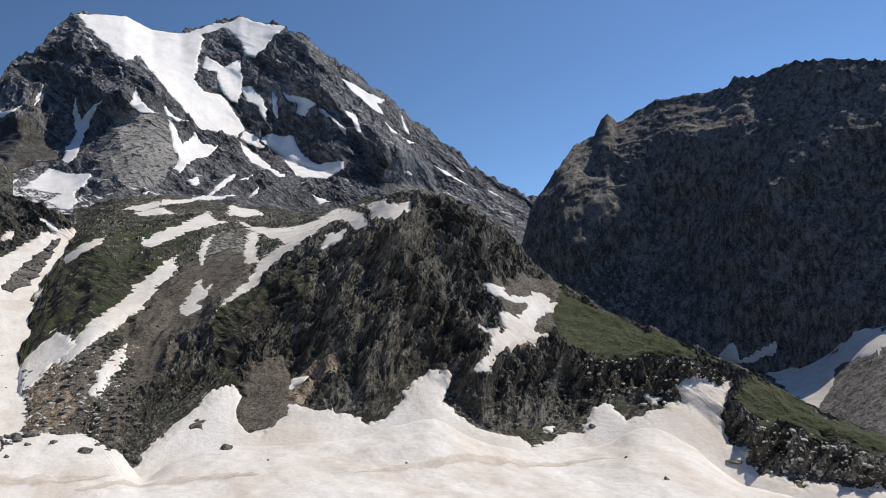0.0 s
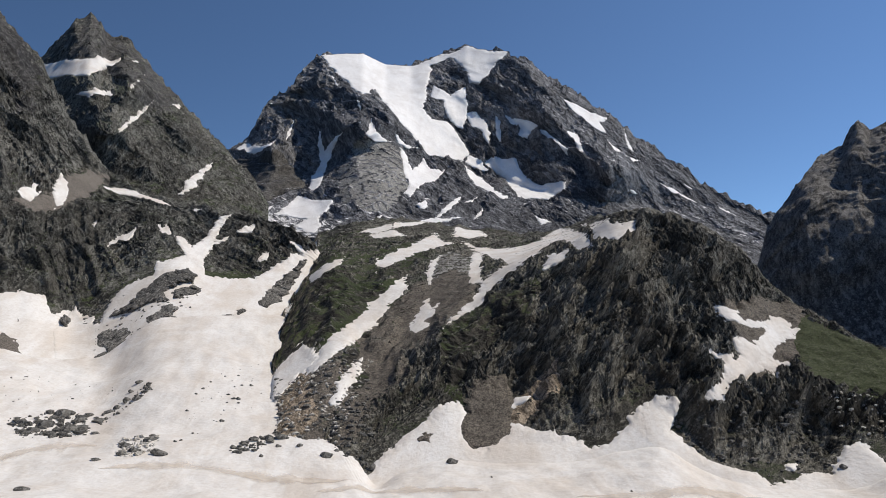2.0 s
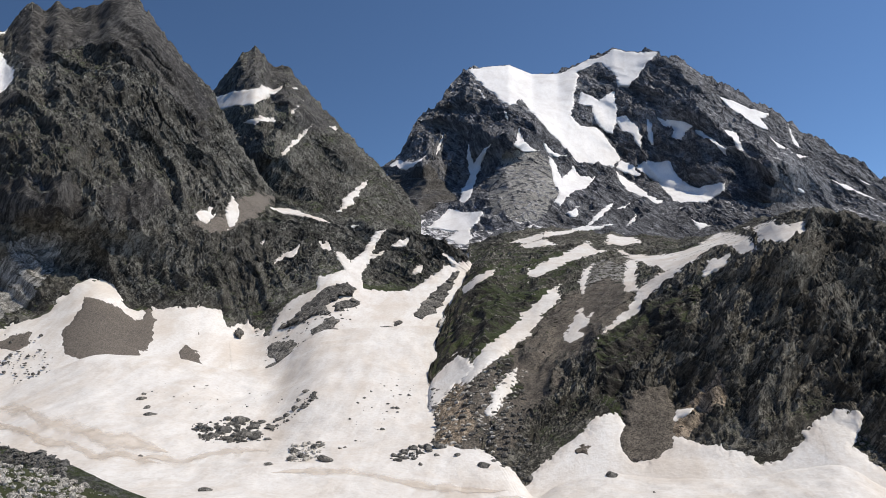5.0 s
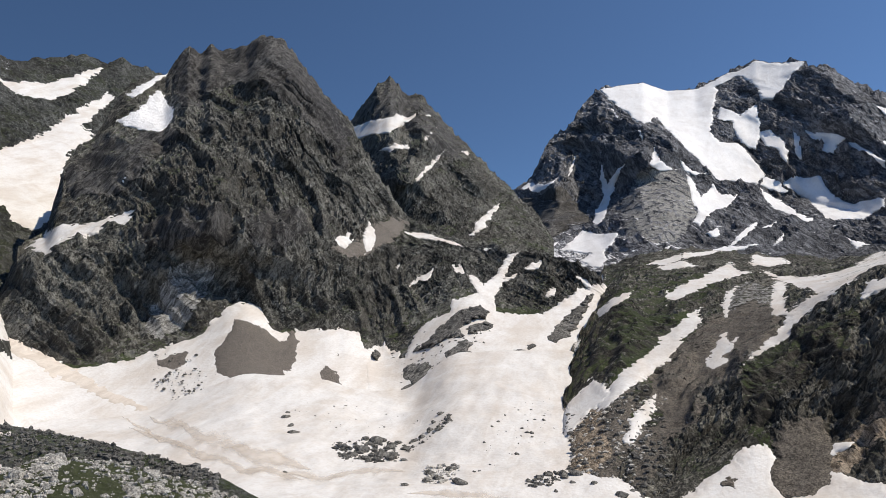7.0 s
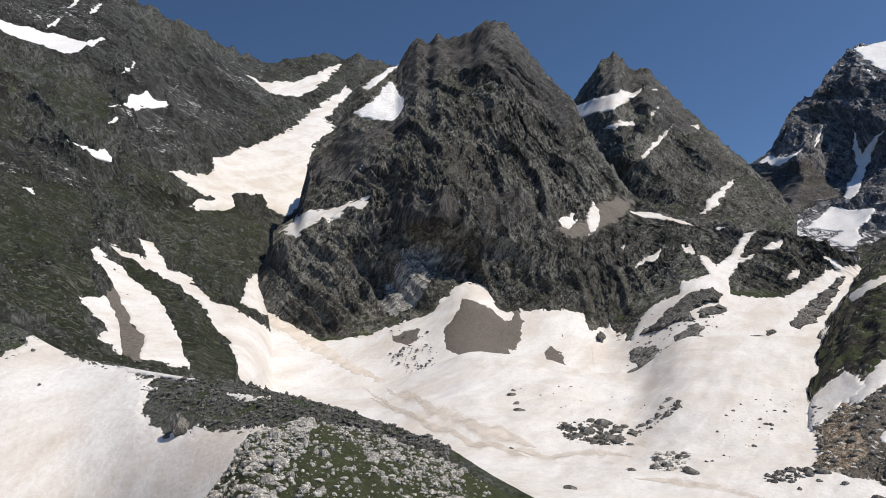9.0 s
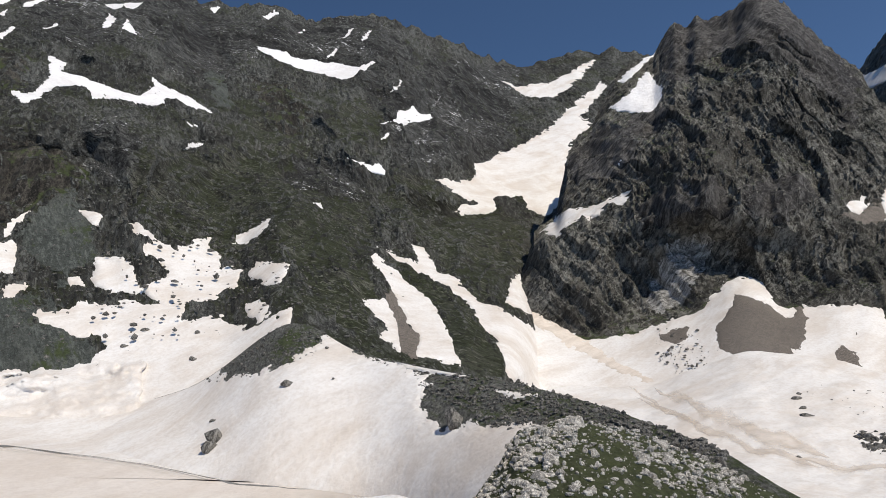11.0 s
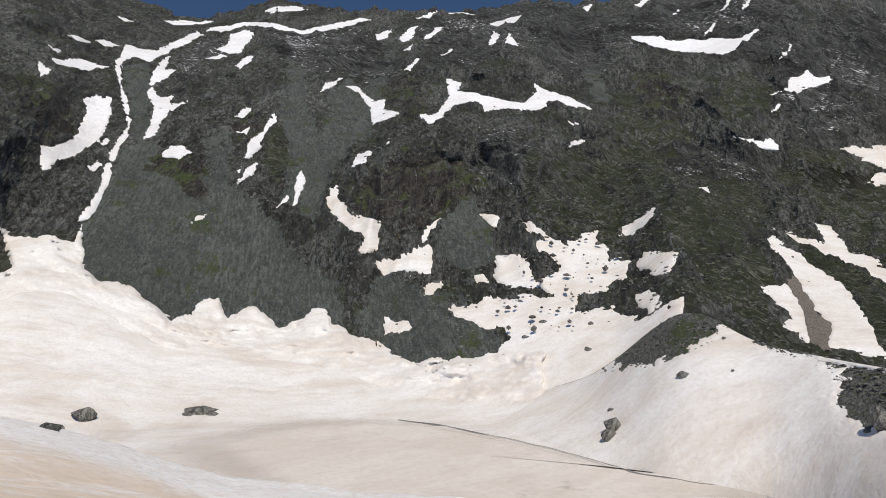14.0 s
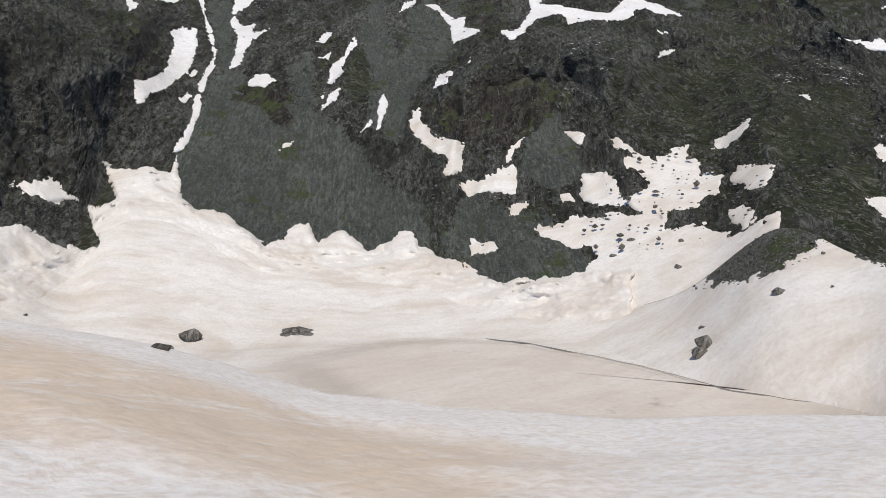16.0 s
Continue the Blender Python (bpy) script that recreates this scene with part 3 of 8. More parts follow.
peak_ledge = [(24.75, 520, 64.7), (26.12, 520, 74.0), (28.54, 520, 79.9), (32.44, 520, 89.7), (36.82, 530, 98.6), (40.18, 550, 104.8), (41.97, 545, 106.8), (44.26, 540, 102.7), (48.18, 535, 98.6), (52.22, 530, 98.1), (56.36, 525, 97.2), (60.54, 525, 96.6), (63.05, 520, 93.7), (66.38, 520, 89.1), (67.13, 520, 66.2), (68.71, 520, 48.9), (70.29, 520, 37.5)]
peak_base = [(24.76, 490, 59.8), (26.15, 490, 63.3), (28.57, 480, 61.3), (31.03, 470, 60.3), (33.5, 465, 61.5), (35.57, 470, 71.3), (37.24, 460, 62.3), (39.32, 455, 52.1), (41.37, 445, 34.9), (43.02, 450, 40.0), (43.56, 450, 47.7), (44.67, 455, 47.1), (45.08, 450, 49.1), (48.2, 450, 47.1), (49.78, 450, 49.1), (50.99, 458, 59.9), (52.21, 460, 63.1), (53.63, 455, 54.5), (54.65, 450, 46.2), (57.52, 445, 37.7), (59.16, 445, 32.6), (62.46, 445, 28.9), (64.54, 450, 33.3), (66.43, 460, 41.0), (68.68, 465, 39.7), (70.28, 470, 34.4)]
north_crest = [(52.26, 1300, 414.0), (56.5, 1300, 465.0), (58.65, 1300, 480.0), (59.3, 1300, 484.9), (60.81, 1300, 489.4), (61.66, 1300, 484.0), (63.39, 1300, 490.9), (65.09, 1280, 472.6), (67.64, 1250, 453.8), (69.35, 1230, 454.2), (71.91, 1200, 470.2), (74.42, 1180, 475.8), (76.79, 1150, 482.5), (78.92, 1140, 488.5), (81.93, 1130, 478.8), (83.66, 1120, 472.0)]
north_crest += [(85.38, 1110, 478.7), (88.38, 1100, 469.2), (90.92, 1100, 467.3), (93.04, 1090, 477.2), (94.7, 1080, 472.9), (98.74, 1070, 451.9), (111.43, 1080, 460.1), (113.46, 1090, 472.8), (115.4, 1100, 458.6), (118.05, 1110, 445.2), (120.63, 1120, 442.6), (122.83, 1120, 461.3), (124.62, 1120, 478.0), (127.43, 1120, 515.9), (133.78, 1100, 558.6), (141.41, 1050, 504.3)]
north_shelf = [(52.22, 800, 110.3), (59.3, 800, 138.4), (64.77, 780, 140.0), (73.02, 740, 136.2), (80.95, 720, 163.2), (88.14, 690, 163.8), (94.47, 680, 204.5), (100.39, 680, 217.7), (106.09, 680, 213.7), (110.77, 680, 214.0), (116.25, 680, 211.7), (121.29, 680, 208.2), (122.65, 680, 208.0), (125.69, 690, 208.8), (130.05, 600, 184.1), (136.69, 560, 183.2), (145.26, 520, 168.8)]
north_base = [(52.19, 520, 22.4), (64.51, 490, 21.1), (67.69, 320, 14.2), (71.2, 300, 18.5), (75.62, 300, 22.3), (81.38, 300, 30.5), (84.3, 320, 42.5), (88.39, 330, 28.2), (94.01, 330, 20.0), (97.12, 330, 15.6), (101.55, 340, 15.9), (104.86, 360, 18.6), (108.16, 380, 25.8), (113.14, 400, 29.0), (118.44, 400, 31.6), (120.42, 400, 34.4), (123.49, 420, 48.7), (126.1, 440, 60.1), (128.6, 470, 77.7), (131.12, 470, 71.4), (132.32, 400, 37.7), (136.68, 360, 29.7), (137.33, 350, 28.0), (145.93, 330, 23.8)]
moraine_crest = [(37.12, 74, 19.3), (42.83, 80, 20.3), (46.81, 86, 21.4), (50.88, 96, 22.5), (53.22, 105, 23.8), (57.3, 125, 23.4), (62.12, 150, 24.2), (66.17, 170, 25.0), (73.6, 205, 26.1), (79.31, 232, 28.6), (81.38, 245, 33.7), (83.46, 256, 38.8), (85.12, 260, 36.0), (87.56, 268, 26.6), (89.97, 280, 16.1), (91.57, 290, 12.2), (93.95, 298, 8.1), (96.27, 300, 3.9), (97.8, 300, 2.1)]
moraine_base = [(37.13, 54, 21.7), (46.75, 64, 21.2), (53.48, 76, 19.8), (58.0, 84, 18.2), (62.35, 96, 15.5), (65.5, 108, 12.8), (68.5, 122, 9.4), (71.3, 137, 5.8), (73.67, 151, 2.6), (76.07, 166, 0.2), (78.48, 176, -1.1), (81.5, 182, -1.2), (85.81, 190, -1.2), (91.46, 212, -1.2), (93.85, 228, -1.0), (96.2, 250, -1.0), (97.74, 262, -1.0)]
bank = [(77.95, 21, 35.0), (94.87, 20, 35.0), (107.23, 20, 35.3), (116.75, 21, 35.7), (123.47, 22, 36.4), (129.04, 23, 37.1), (137.44, 24, 37.9), (148.41, 26, 38.8)]
hillock_crest = [(37.12, 33, 30.8), (44.8, 36, 31.5), (48.83, 38, 32.0), (54.58, 40, 33.4), (59.12, 40, 34.5), (63.58, 38, 35.3), (67.46, 35, 35.0), (68.87, 33, 33.9), (71.31, 30, 32.6), (74.06, 26, 32.5)]
hillock_base = [(37.16, 18, 32.1), (63.01, 18, 33.4), (73.64, 18, 32.5)]
rock_toe = [(-38.1, 185, -20.0), (-35.1, 189, -18.9), (-32.1, 193, -17.0), (-29.1, 198, -15.1), (-26.1, 202, -14.1), (-23.1, 207, -13.9), (-20.1, 215, -13.1), (-17.1, 224, -4.8), (-14.1, 228, -1.3), (-11.1, 224, -6.3), (-8.1, 219, -7.1), (-5.1, 214, -6.4), (-2.1, 216, -5.1), (0.9, 221, 1.2), (3.9, 222, -1.2), (6.9, 217, -4.2), (9.9, 216, -4.3), (12.9, 219, -4.3), (15.9, 221, -3.2), (18.9, 218, -5.4), (21.9, 210, -10.5), (24.9, 206, -10.5), (27.9, 209, -10.1), (30.9, 213, -7.9)]
peak_toe = [(24.8, 414, 34.8), (27.8, 407, 35.5), (30.8, 398, 35.9), (33.8, 392, 36.3), (36.8, 387, 33.4), (39.8, 379, 16.0), (42.8, 375, 15.8), (45.8, 375, 21.1), (48.8, 377, 23.0), (51.8, 379, 23.9), (54.8, 377, 17.3), (57.8, 371, 8.4), (60.8, 371, 6.0), (63.8, 376, 6.0), (66.8, 384, 11.1), (69.8, 392, 9.7)]
north_toe = [(52.2, 473, 8.3), (55.2, 468, 8.0), (58.2, 460, 7.6), (61.2, 453, 7.3), (64.2, 406, 5.1), (67.2, 332, 1.8), (70.2, 268, 1.8), (73.2, 256, 5.2), (76.2, 255, 7.8), (79.2, 256, 11.7), (82.2, 264, 16.4), (85.2, 275, 19.9), (88.2, 283, 12.8), (91.2, 285, 8.4), (94.2, 285, 4.0), (97.2, 287, 1.7)]
north_toe += [(100.2, 293, 1.7), (103.2, 306, 2.3), (106.2, 323, 5.1), (109.2, 338, 11.1), (112.2, 349, 13.6), (115.2, 354, 15.4), (118.2, 356, 16.9), (121.2, 364, 20.3), (124.2, 382, 32.3), (127.2, 406, 46.2), (130.2, 399, 43.9), (133.2, 363, 19.9), (136.2, 321, 14.4), (139.2, 303, 12.5), (142.2, 294, 11.0), (145.2, 288, 9.9)]
ring_foot = [(-180, 0, 38.3), (180, 0, 38.3)]
ring_near = [(-180, 20, 38), (-60, 20, 34), (-40, 20, 33), (50, 20, 33), (71.6, 20, 33), (73.0, 20.3, 34.5), (74.3, 20.6, 35.2), (76.0, 21, 35.35), (77.95, 21, 35.25), (94.87, 20, 35.0), (107.23, 20, 35.3), (116.75, 21, 35.7), (123.47, 22, 36.4), (129.04, 23, 37.1), (137.44, 24, 37.9), (148.41, 26, 38.8), (165, 24, 38.5), (180, 20, 38)]
ring_low = [(-180, 110, 30), (-60, 120, 5), (-40, 112, 0), (36, 105, 1), (43, 84, 14), (50, 80, 19), (60, 92, 18), (68, 112, 15), (72, 128, 7), (75.5, 138, -1.5), (80, 136, -1.5), (86, 120, -1), (140, 110, -1), (165, 110, 15), (180, 110, 30)]
ring_flat = [(-180, 180, 25), (-60, 180, -10), (-40, 170, -8), (0, 180, -5), (20, 180, -5), (27, 190, -4), (40, 215, -1), (60, 235, 1), (72, 215, 0), (76, 190, -1.5), (80, 190, -1.3), (84, 205, -1), (92, 235, 0), (98, 265, 0), (110, 285, 0), (125, 275, 0), (135, 262, 1), (165, 220, 18), (180, 180, 25)]
ring_out = [(-180, 900, 60), (-60, 900, -250), (-35, 800, -230), (-30, 800, -200), (-20, 800, -125), (-14, 800, -75), (-8, 800, -20), (-2, 800, -40), (20, 900, -60), (60, 800, -60), (140, 700, -40), (160, 800, 80), (180, 900, 60)]
ring_far = [(-180, 4900, 100), (-60, 4900, -200), (-30, 4900, -250), (-10, 4900, -50), (0, 4900, 50), (180, 4900, 100)]
edge = [(-180, 300, 20), (-120, 300, 10), (-60, 260, -30), (-42, 220, -22)] + [(a, r, z + 2.5) for a, r, z in [p for p in rock_toe if p[0] < 24.5] + [p for p in peak_toe if 26 < p[0] < 66.5] + [p for p in north_toe if p[0] > 70]] + [(160, 330, 25), (180, 300, 20)]
LAKE = [(123.5, 246.6), (120.3, 259.8), (117.1, 274.4), (113.8, 286.1), (109.6, 286.3), (104.2, 278.3), (100.4, 258.2), (93.6, 226.8), (87.1, 194.5), (82.2, 186.5), (78.2, 183.5), (75.6, 180.0), (77.0, 160.0), (80.5, 149.0), (87.2, 145.0), (99.0, 140.5), (111.5, 150.2), (118.8, 180.2)]

# ---- ground ----
g_bearing = np.concatenate([np.arange(-180, -34, 2.0), np.arange(-34, 145, 0.23), np.arange(145, 180, 2.0), [180.0]])
R, Z = sheet([ring_foot, ring_near, ring_low, ring_flat, edge, ring_out, ring_far], [40, 50, 50, 90, 12, 10], g_bearing, [1, 1.0, 0.7, 1.35, 1, 1])
A = np.broadcast_to(g_bearing, R.shape)
X, Y = polar(A, R)
lake_calm = np.clip(np.hypot((A - 108) / 26, (R - 215) / 75) - 0.75, 0, 1)
soft = np.clip((R - 25) / 60, 0.0, 1) * lake_calm
Z = Z + soft * (0.9 * fbm(X, Y, Z * 0, 30, 4, 3) + 0.25 * fbm(X, Y, Z * 0, 5, 3, 8)) + np.clip(1 - R / 40, 0, 1) * 0.12 * fbm(X, Y, Z * 0, 2.5, 4, 4)
CUT = 42
OUT = 231
tagged(link_grid("valley", X[OUT:], Y[OUT:], Z[OUT:], ROCK_FAR), "grey stony valley floor beyond the snow basin", "ground", kind="structure")
tagged(link_grid("ground", X[CUT:OUT + 1], Y[CUT:OUT + 1], Z[CUT:OUT + 1], SNOW), "dusty old snow filling the valley floor", "snow", kind="structure")
tagged(link_grid("snow_bank", X[:CUT + 1], Y[:CUT + 1], Z[:CUT + 1], SNOW_BANK), "brown dusty snow bank at the viewpoint", "snow", kind="structure")
g_r, g_z = R, Z
FACE["ground"] = (A[CUT:OUT], R[CUT:OUT], Z[CUT:OUT], R[CUT:OUT])


def ground_height(a, r):
    j = int(np.clip(np.searchsorted(g_bearing, a), 1, len(g_bearing) - 1))
    f = (a - g_bearing[j - 1]) / (g_bearing[j] - g_bearing[j - 1])
    return float(np.interp(r, g_r[:, j], g_z[:, j]) * f + np.interp(r, g_r[:, j - 1], g_z[:, j - 1]) * (1 - f))


# ---- snow, turf and scree on the mountains ----
lay("aig", [(42.24, 372.1), (41.09, 388.6), (40.24, 384.3), (41.51, 365.9)], label='white snow ledge on a steep peak', thick=2, rough=5, seed=26)
lay("aig", [(36.86, 416.0), (38.23, 341.4), (39.67, 296.4), (39.37, 314.7), (38.1, 358.9)], rough=3, label='white snow ledge on a steep peak', thick=2, seed=27)
lay("aig", [(37.81, 461.8), (39.09, 383.6), (38.96, 408.1)], rough=3, label='white snow ledge on a steep peak', thick=2, seed=28)
lay("aig", [(39.22, 469.9), (38.45, 483.9), (38.67, 467.2)], rough=3, label='white snow ledge on a steep peak', thick=2, seed=29)
lay("aig", [(33.27, 272.4), (33.87, 237.3), (34.72, 203.1), (35.64, 194.3), (35.01, 222.2)], rough=4, label='white snow ledge on a steep peak', thick=2, seed=30)
lay("aig", [(36.31, 400.4), (35.54, 408.6), (35.63, 391.2)], rough=3, label='white snow ledge on a steep peak', thick=2, seed=31)
lay("rock", [(19.1, 59.1), (19.36, 49.5), (21.52, 34.5), (22.47, 29.4), (24.12, 25.2), (25.64, 18.6), (26.46, 17.5), (26.95, 18.9), (25.64, 22.5), (24.83, 30.6), (23.18, 36.6), (21.93, 44.4), (20.69, 51.9)], label='old snow streak lying in a rock hollow', thick=0.6, rough=1.6, seed=32)
lay("rock", [(22.22, 23.2), (22.67, 16.7), (23.98, 10.0), (24.72, 9.6), (24.27, 15.4), (23.25, 20.1)], label='old snow streak lying in a rock hollow', thick=0.6, rough=1.6, seed=33)
lay("rock", [(21.52, 71.8), (20.27, 79.1), (18.59, 88.2), (17.13, 101.7), (16.84, 93.3), (16.02, 88.0), (18.18, 78.7), (19.43, 70.5), (20.89, 63.6), (21.39, 66.5)], label='old snow streak lying in a rock hollow', thick=0.6, rough=1.6, seed=34)
lay("rock", [(16.6, 76.4), (17.11, 65.4), (17.53, 53.3), (17.69, 61.4), (17.27, 70.7)], rough=1, label='old snow streak lying in a rock hollow', thick=0.6, seed=35)
lay("rock", [(17.58, 47.0), (17.38, 41.1), (16.67, 44.2), (17.13, 38.7), (17.71, 33.0), (18.21, 30.5), (18.83, 31.8), (19.12, 34.0), (18.41, 39.1)], label='old snow streak lying in a rock hollow', thick=0.6, rough=1.6, seed=36)
lay("rock", [(2.69, 78.3), (2.71, 72.3), (3.93, 68.9), (5.26, 71.6), (5.52, 75.1), (6.47, 103.6), (4.09, 77.5)], label='old snow streak lying in a rock hollow', thick=0.6, rough=1.6, seed=37)
lay("rock", [(15.15, 92.0), (14.04, 83.0), (11.39, 80.0), (9.18, 88.2), (7.97, 116.6), (6.72, 87.3), (5.78, 68.3), (6.63, 67.2), (7.6, 75.4), (9.19, 72.2), (9.8, 63.5), (11.41, 62.7), (13.64, 76.2)], label='old snow streak lying in a rock hollow', thick=0.6, rough=1.6, seed=38)
lay("rock", [(14.37, 79.0), (13.64, 77.4), (13.83, 54.0), (14.6, 53.0)], rough=1.2, label='old snow streak lying in a rock hollow', thick=0.6, seed=39)
lay("rock", [(11.41, 64.1), (10.73, 62.0), (12.77, 52.5), (13.68, 43.1), (16.65, 32.5), (15.41, 39.2), (13.92, 47.5), (13.25, 56.0)], rough=1.2, label='old snow streak lying in a rock hollow', thick=0.6, seed=40)
lay("rock", [(8.8, 65.2), (7.34, 67.3), (7.75, 63.0), (9.1, 58.7)], rough=1.2, label='old snow streak lying in a rock hollow', thick=0.6, seed=41)
lay("rock", [(15.59, 116.6), (13.82, 113.6), (13.29, 102.4), (14.44, 98.6), (15.68, 99.6)], rough=1.2, label='old snow streak lying in a rock hollow', thick=0.6, seed=42)
lay("rock", [(23.4, 75.3), (24.56, 62.7), (26.1, 54.8), (26.39, 60.6), (25.27, 67.7)], rough=1.2, label='old snow streak lying in a rock hollow', thick=0.6, seed=43)
lay("rock", [(25.7, 101.2), (26.36, 85.1), (28.09, 60.1), (29.47, 46.5), (29.87, 43.9), (28.16, 52.4), (27.54, 50.9), (27.05, 60.1), (26.03, 73.9)], label='old snow streak lying in a rock hollow', thick=0.6, rough=1.6, seed=44)
lay("rock", [(22.57, 106.4), (21.1, 114.5), (17.33, 128.2), (17.0, 124.3), (20.26, 109.2), (21.52, 102.5)], rough=1.2, label='old snow streak lying in a rock hollow', thick=0.6, seed=45)
lay("rock", [(21.73, 62.6), (21.02, 65.4), (21.39, 59.7)], rough=0.8, label='old snow streak lying in a rock hollow', thick=0.6, seed=46)
lay("rock", [(-2.83, 41.8), (-4.15, 40.7), (-4.55, 37.2), (-7.03, 38.4), (-8.15, 33.8), (-7.07, 30.0), (-6.36, 25.5), (-7.25, 23.8), (-6.54, 20.8), (-5.31, 20.8), (-3.65, 18.3), (-3.01, 13.8), (-2.1, 14.6), (-2.95, 18.8), (-3.25, 23.3), (-2.36, 26.5), (-4.09, 26.1), (-4.11, 30.9), (-5.56, 31.2), (-5.98, 34.0), (-4.54, 35.2), (-3.43, 37.5)], label='old snow streak lying in a rock hollow', thick=0.6, rough=1.6, seed=48)
lay("rock", [(22.29, -6.7), (20.7, -1.3), (18.5, 4.9), (16.81, 9.3), (15.28, 11.9), (14.7, 7.4), (15.09, 3.8), (13.53, -0.5), (11.48, 5.9), (9.96, 4.9), (7.94, 3.1), (5.91, 1.2), (4.39, 3.2), (3.01, 8.8), (1.9, 13.0), (0.6, 13.2), (0.6, -22.2), (22.27, -18.5)], label='dusty snow tongues reaching up between dark rocks', rough=1.2, thick=0.6, seed=49)
lay("rock", [(2.4, 10.5), (1.2, 14.3), (-0.4, 14.1), (0.54, 6.2), (-1.5, 1.4), (-5.99, -3.6), (-9.64, -2.4), (-10.49, 3.5), (-11.29, 5.3), (-12.83, 0.7), (-16.8, 5.2), (-16.29, 8.5), (-16.96, 11.0), (-19.81, 9.5), (-19.12, 2.6), (-19.61, -3.8), (-21.11, -5.0), (-20.29, -7.7), (-23.43, -9.9), (-28.94, -8.8), (-32.86, -10.2), (-32.75, -16.1), (1.99, -22.2)], label='dusty snow tongues reaching up between dark rocks', rough=1.2, thick=0.6, seed=50)
lay("rock", [(-14.05, 6.9), (-15.21, 6.3), (-14.62, 4.6)], rough=0.7, label='old snow streak lying in a rock hollow', thick=0.6, seed=51)
lay("rock", [(-6.83, -1.2), (-7.85, -0.1), (-7.43, -2.0)], rough=0.7, label='old snow streak lying in a rock hollow', thick=0.6, seed=52)
lay("peak", [(69.07, 37.3), (66.42, 40.1), (64.54, 33.0), (62.46, 28.3), (59.16, 32.6), (57.52, 37.6), (54.65, 46.1), (53.63, 55.3), (52.82, 62.2), (51.8, 65.2), (50.79, 60.8), (49.78, 49.0), (49.19, 45.3), (48.2, 49.4), (46.63, 47.9), (45.08, 49.8), (43.75, 48.4), (43.2, 38.5), (42.45, 39.3), (40.62, 36.1), (40.71, 28.5), (40.38, 5.3), (68.79, -1.4)], rough=2.2, label='dusty old snow below a rock wall', thick=0.8, seed=54)
lay("peak", [(45.4, 114.9), (44.58, 117.2), (44.28, 111.9), (44.98, 108.3)], rough=2, label='dusty old snow below a rock wall', thick=0.8, seed=57)
lay("peak", [(59.88, 127.8), (59.87, 122.1), (61.83, 114.7), (63.92, 107.4), (64.73, 95.8), (65.87, 103.0), (64.77, 116.8), (62.68, 118.4)], label='dusty old snow below a rock wall', thick=0.8, rough=3.2, seed=62)
lay("peak", [(60.49, 169.7), (59.8, 170.0), (60.46, 158.7)], rough=2, label='dusty old snow below a rock wall', thick=0.8, seed=63)
lay("north", [(73.62, 181.3), (71.9, 177.0), (70.7, 192.0), (70.73, 209.0), (69.09, 223.8), (68.89, 234.2), (67.02, 250.0), (65.37, 281.7), (64.33, 307.8), (63.71, 328.0), (61.53, 396.4), (61.1, 384.3), (63.06, 309.7), (62.31, 287.1), (63.44, 267.0), (64.05, 234.4), (64.23, 205.3), (63.91, 188.1), (64.59, 162.7), (65.19, 145.3), (65.61, 141.2), (66.88, 154.3), (67.32, 166.7), (69.4, 163.2), (69.28, 144.3), (71.4, 138.5), (72.11, 144.2), (70.62, 155.0), (72.29, 168.7)], label='large white snow field filling a mountain bowl', thick=0.9, rough=3.5, seed=70)
lay("north", [(68.74, 396.6), (67.58, 382.9), (65.47, 394.9), (63.35, 430.2), (62.0, 466.4), (63.67, 386.5), (65.01, 358.2), (67.14, 359.1)], label='old snow patch on a scree mountainside', thick=0.9, rough=3.5, seed=71)
lay("north", [(77.92, 83.0), (76.45, 75.7), (74.86, 71.4), (75.4, 89.7), (74.64, 88.3), (73.57, 67.4), (72.84, 66.2), (70.76, 50.6), (68.7, 44.2), (66.61, 35.3), (64.51, 21.5), (64.41, 2.4), (68.32, 15.6), (68.58, 23.8), (69.24, 30.6), (70.37, 38.1), (71.15, 46.6), (72.8, 56.1), (75.23, 65.9)], rough=1.8, label='long dusty snow tongue down a grassy gully', thick=0.9, seed=77)
lay("north", [(68.39, 48.9), (68.03, 62.9), (67.47, 68.1), (66.34, 41.1), (67.06, 44.2)], rough=2, label='old snow patch on a scree mountainside', thick=0.9, seed=78)
lay("north", [(109.44, 118.4), (108.97, 122.0), (108.86, 111.1), (108.1, 97.4), (106.47, 92.7), (105.57, 91.0), (105.96, 84.9), (106.0, 70.7), (107.3, 71.5), (107.04, 80.9), (108.89, 92.7), (109.8, 106.3)], rough=2.2, label='old snow patch on a scree mountainside', thick=0.9, seed=83)
lay("north", [(106.06, 62.7), (104.36, 66.3), (103.14, 71.5), (102.33, 75.3), (102.02, 69.1), (102.21, 56.7), (103.93, 58.5), (105.56, 57.0)], rough=2.2, label='old snow patch on a scree mountainside', thick=0.9, seed=84)
lay("north", [(101.24, 95.2), (101.72, 86.1), (102.66, 75.8), (102.54, 82.3)], rough=2.2, label='old snow patch on a scree mountainside', thick=0.9, seed=85)
lay("north", [(98.47, 94.9), (96.84, 92.9), (97.25, 85.3), (97.97, 88.5)], rough=2.2, label='old snow patch on a scree mountainside', thick=0.9, seed=86)
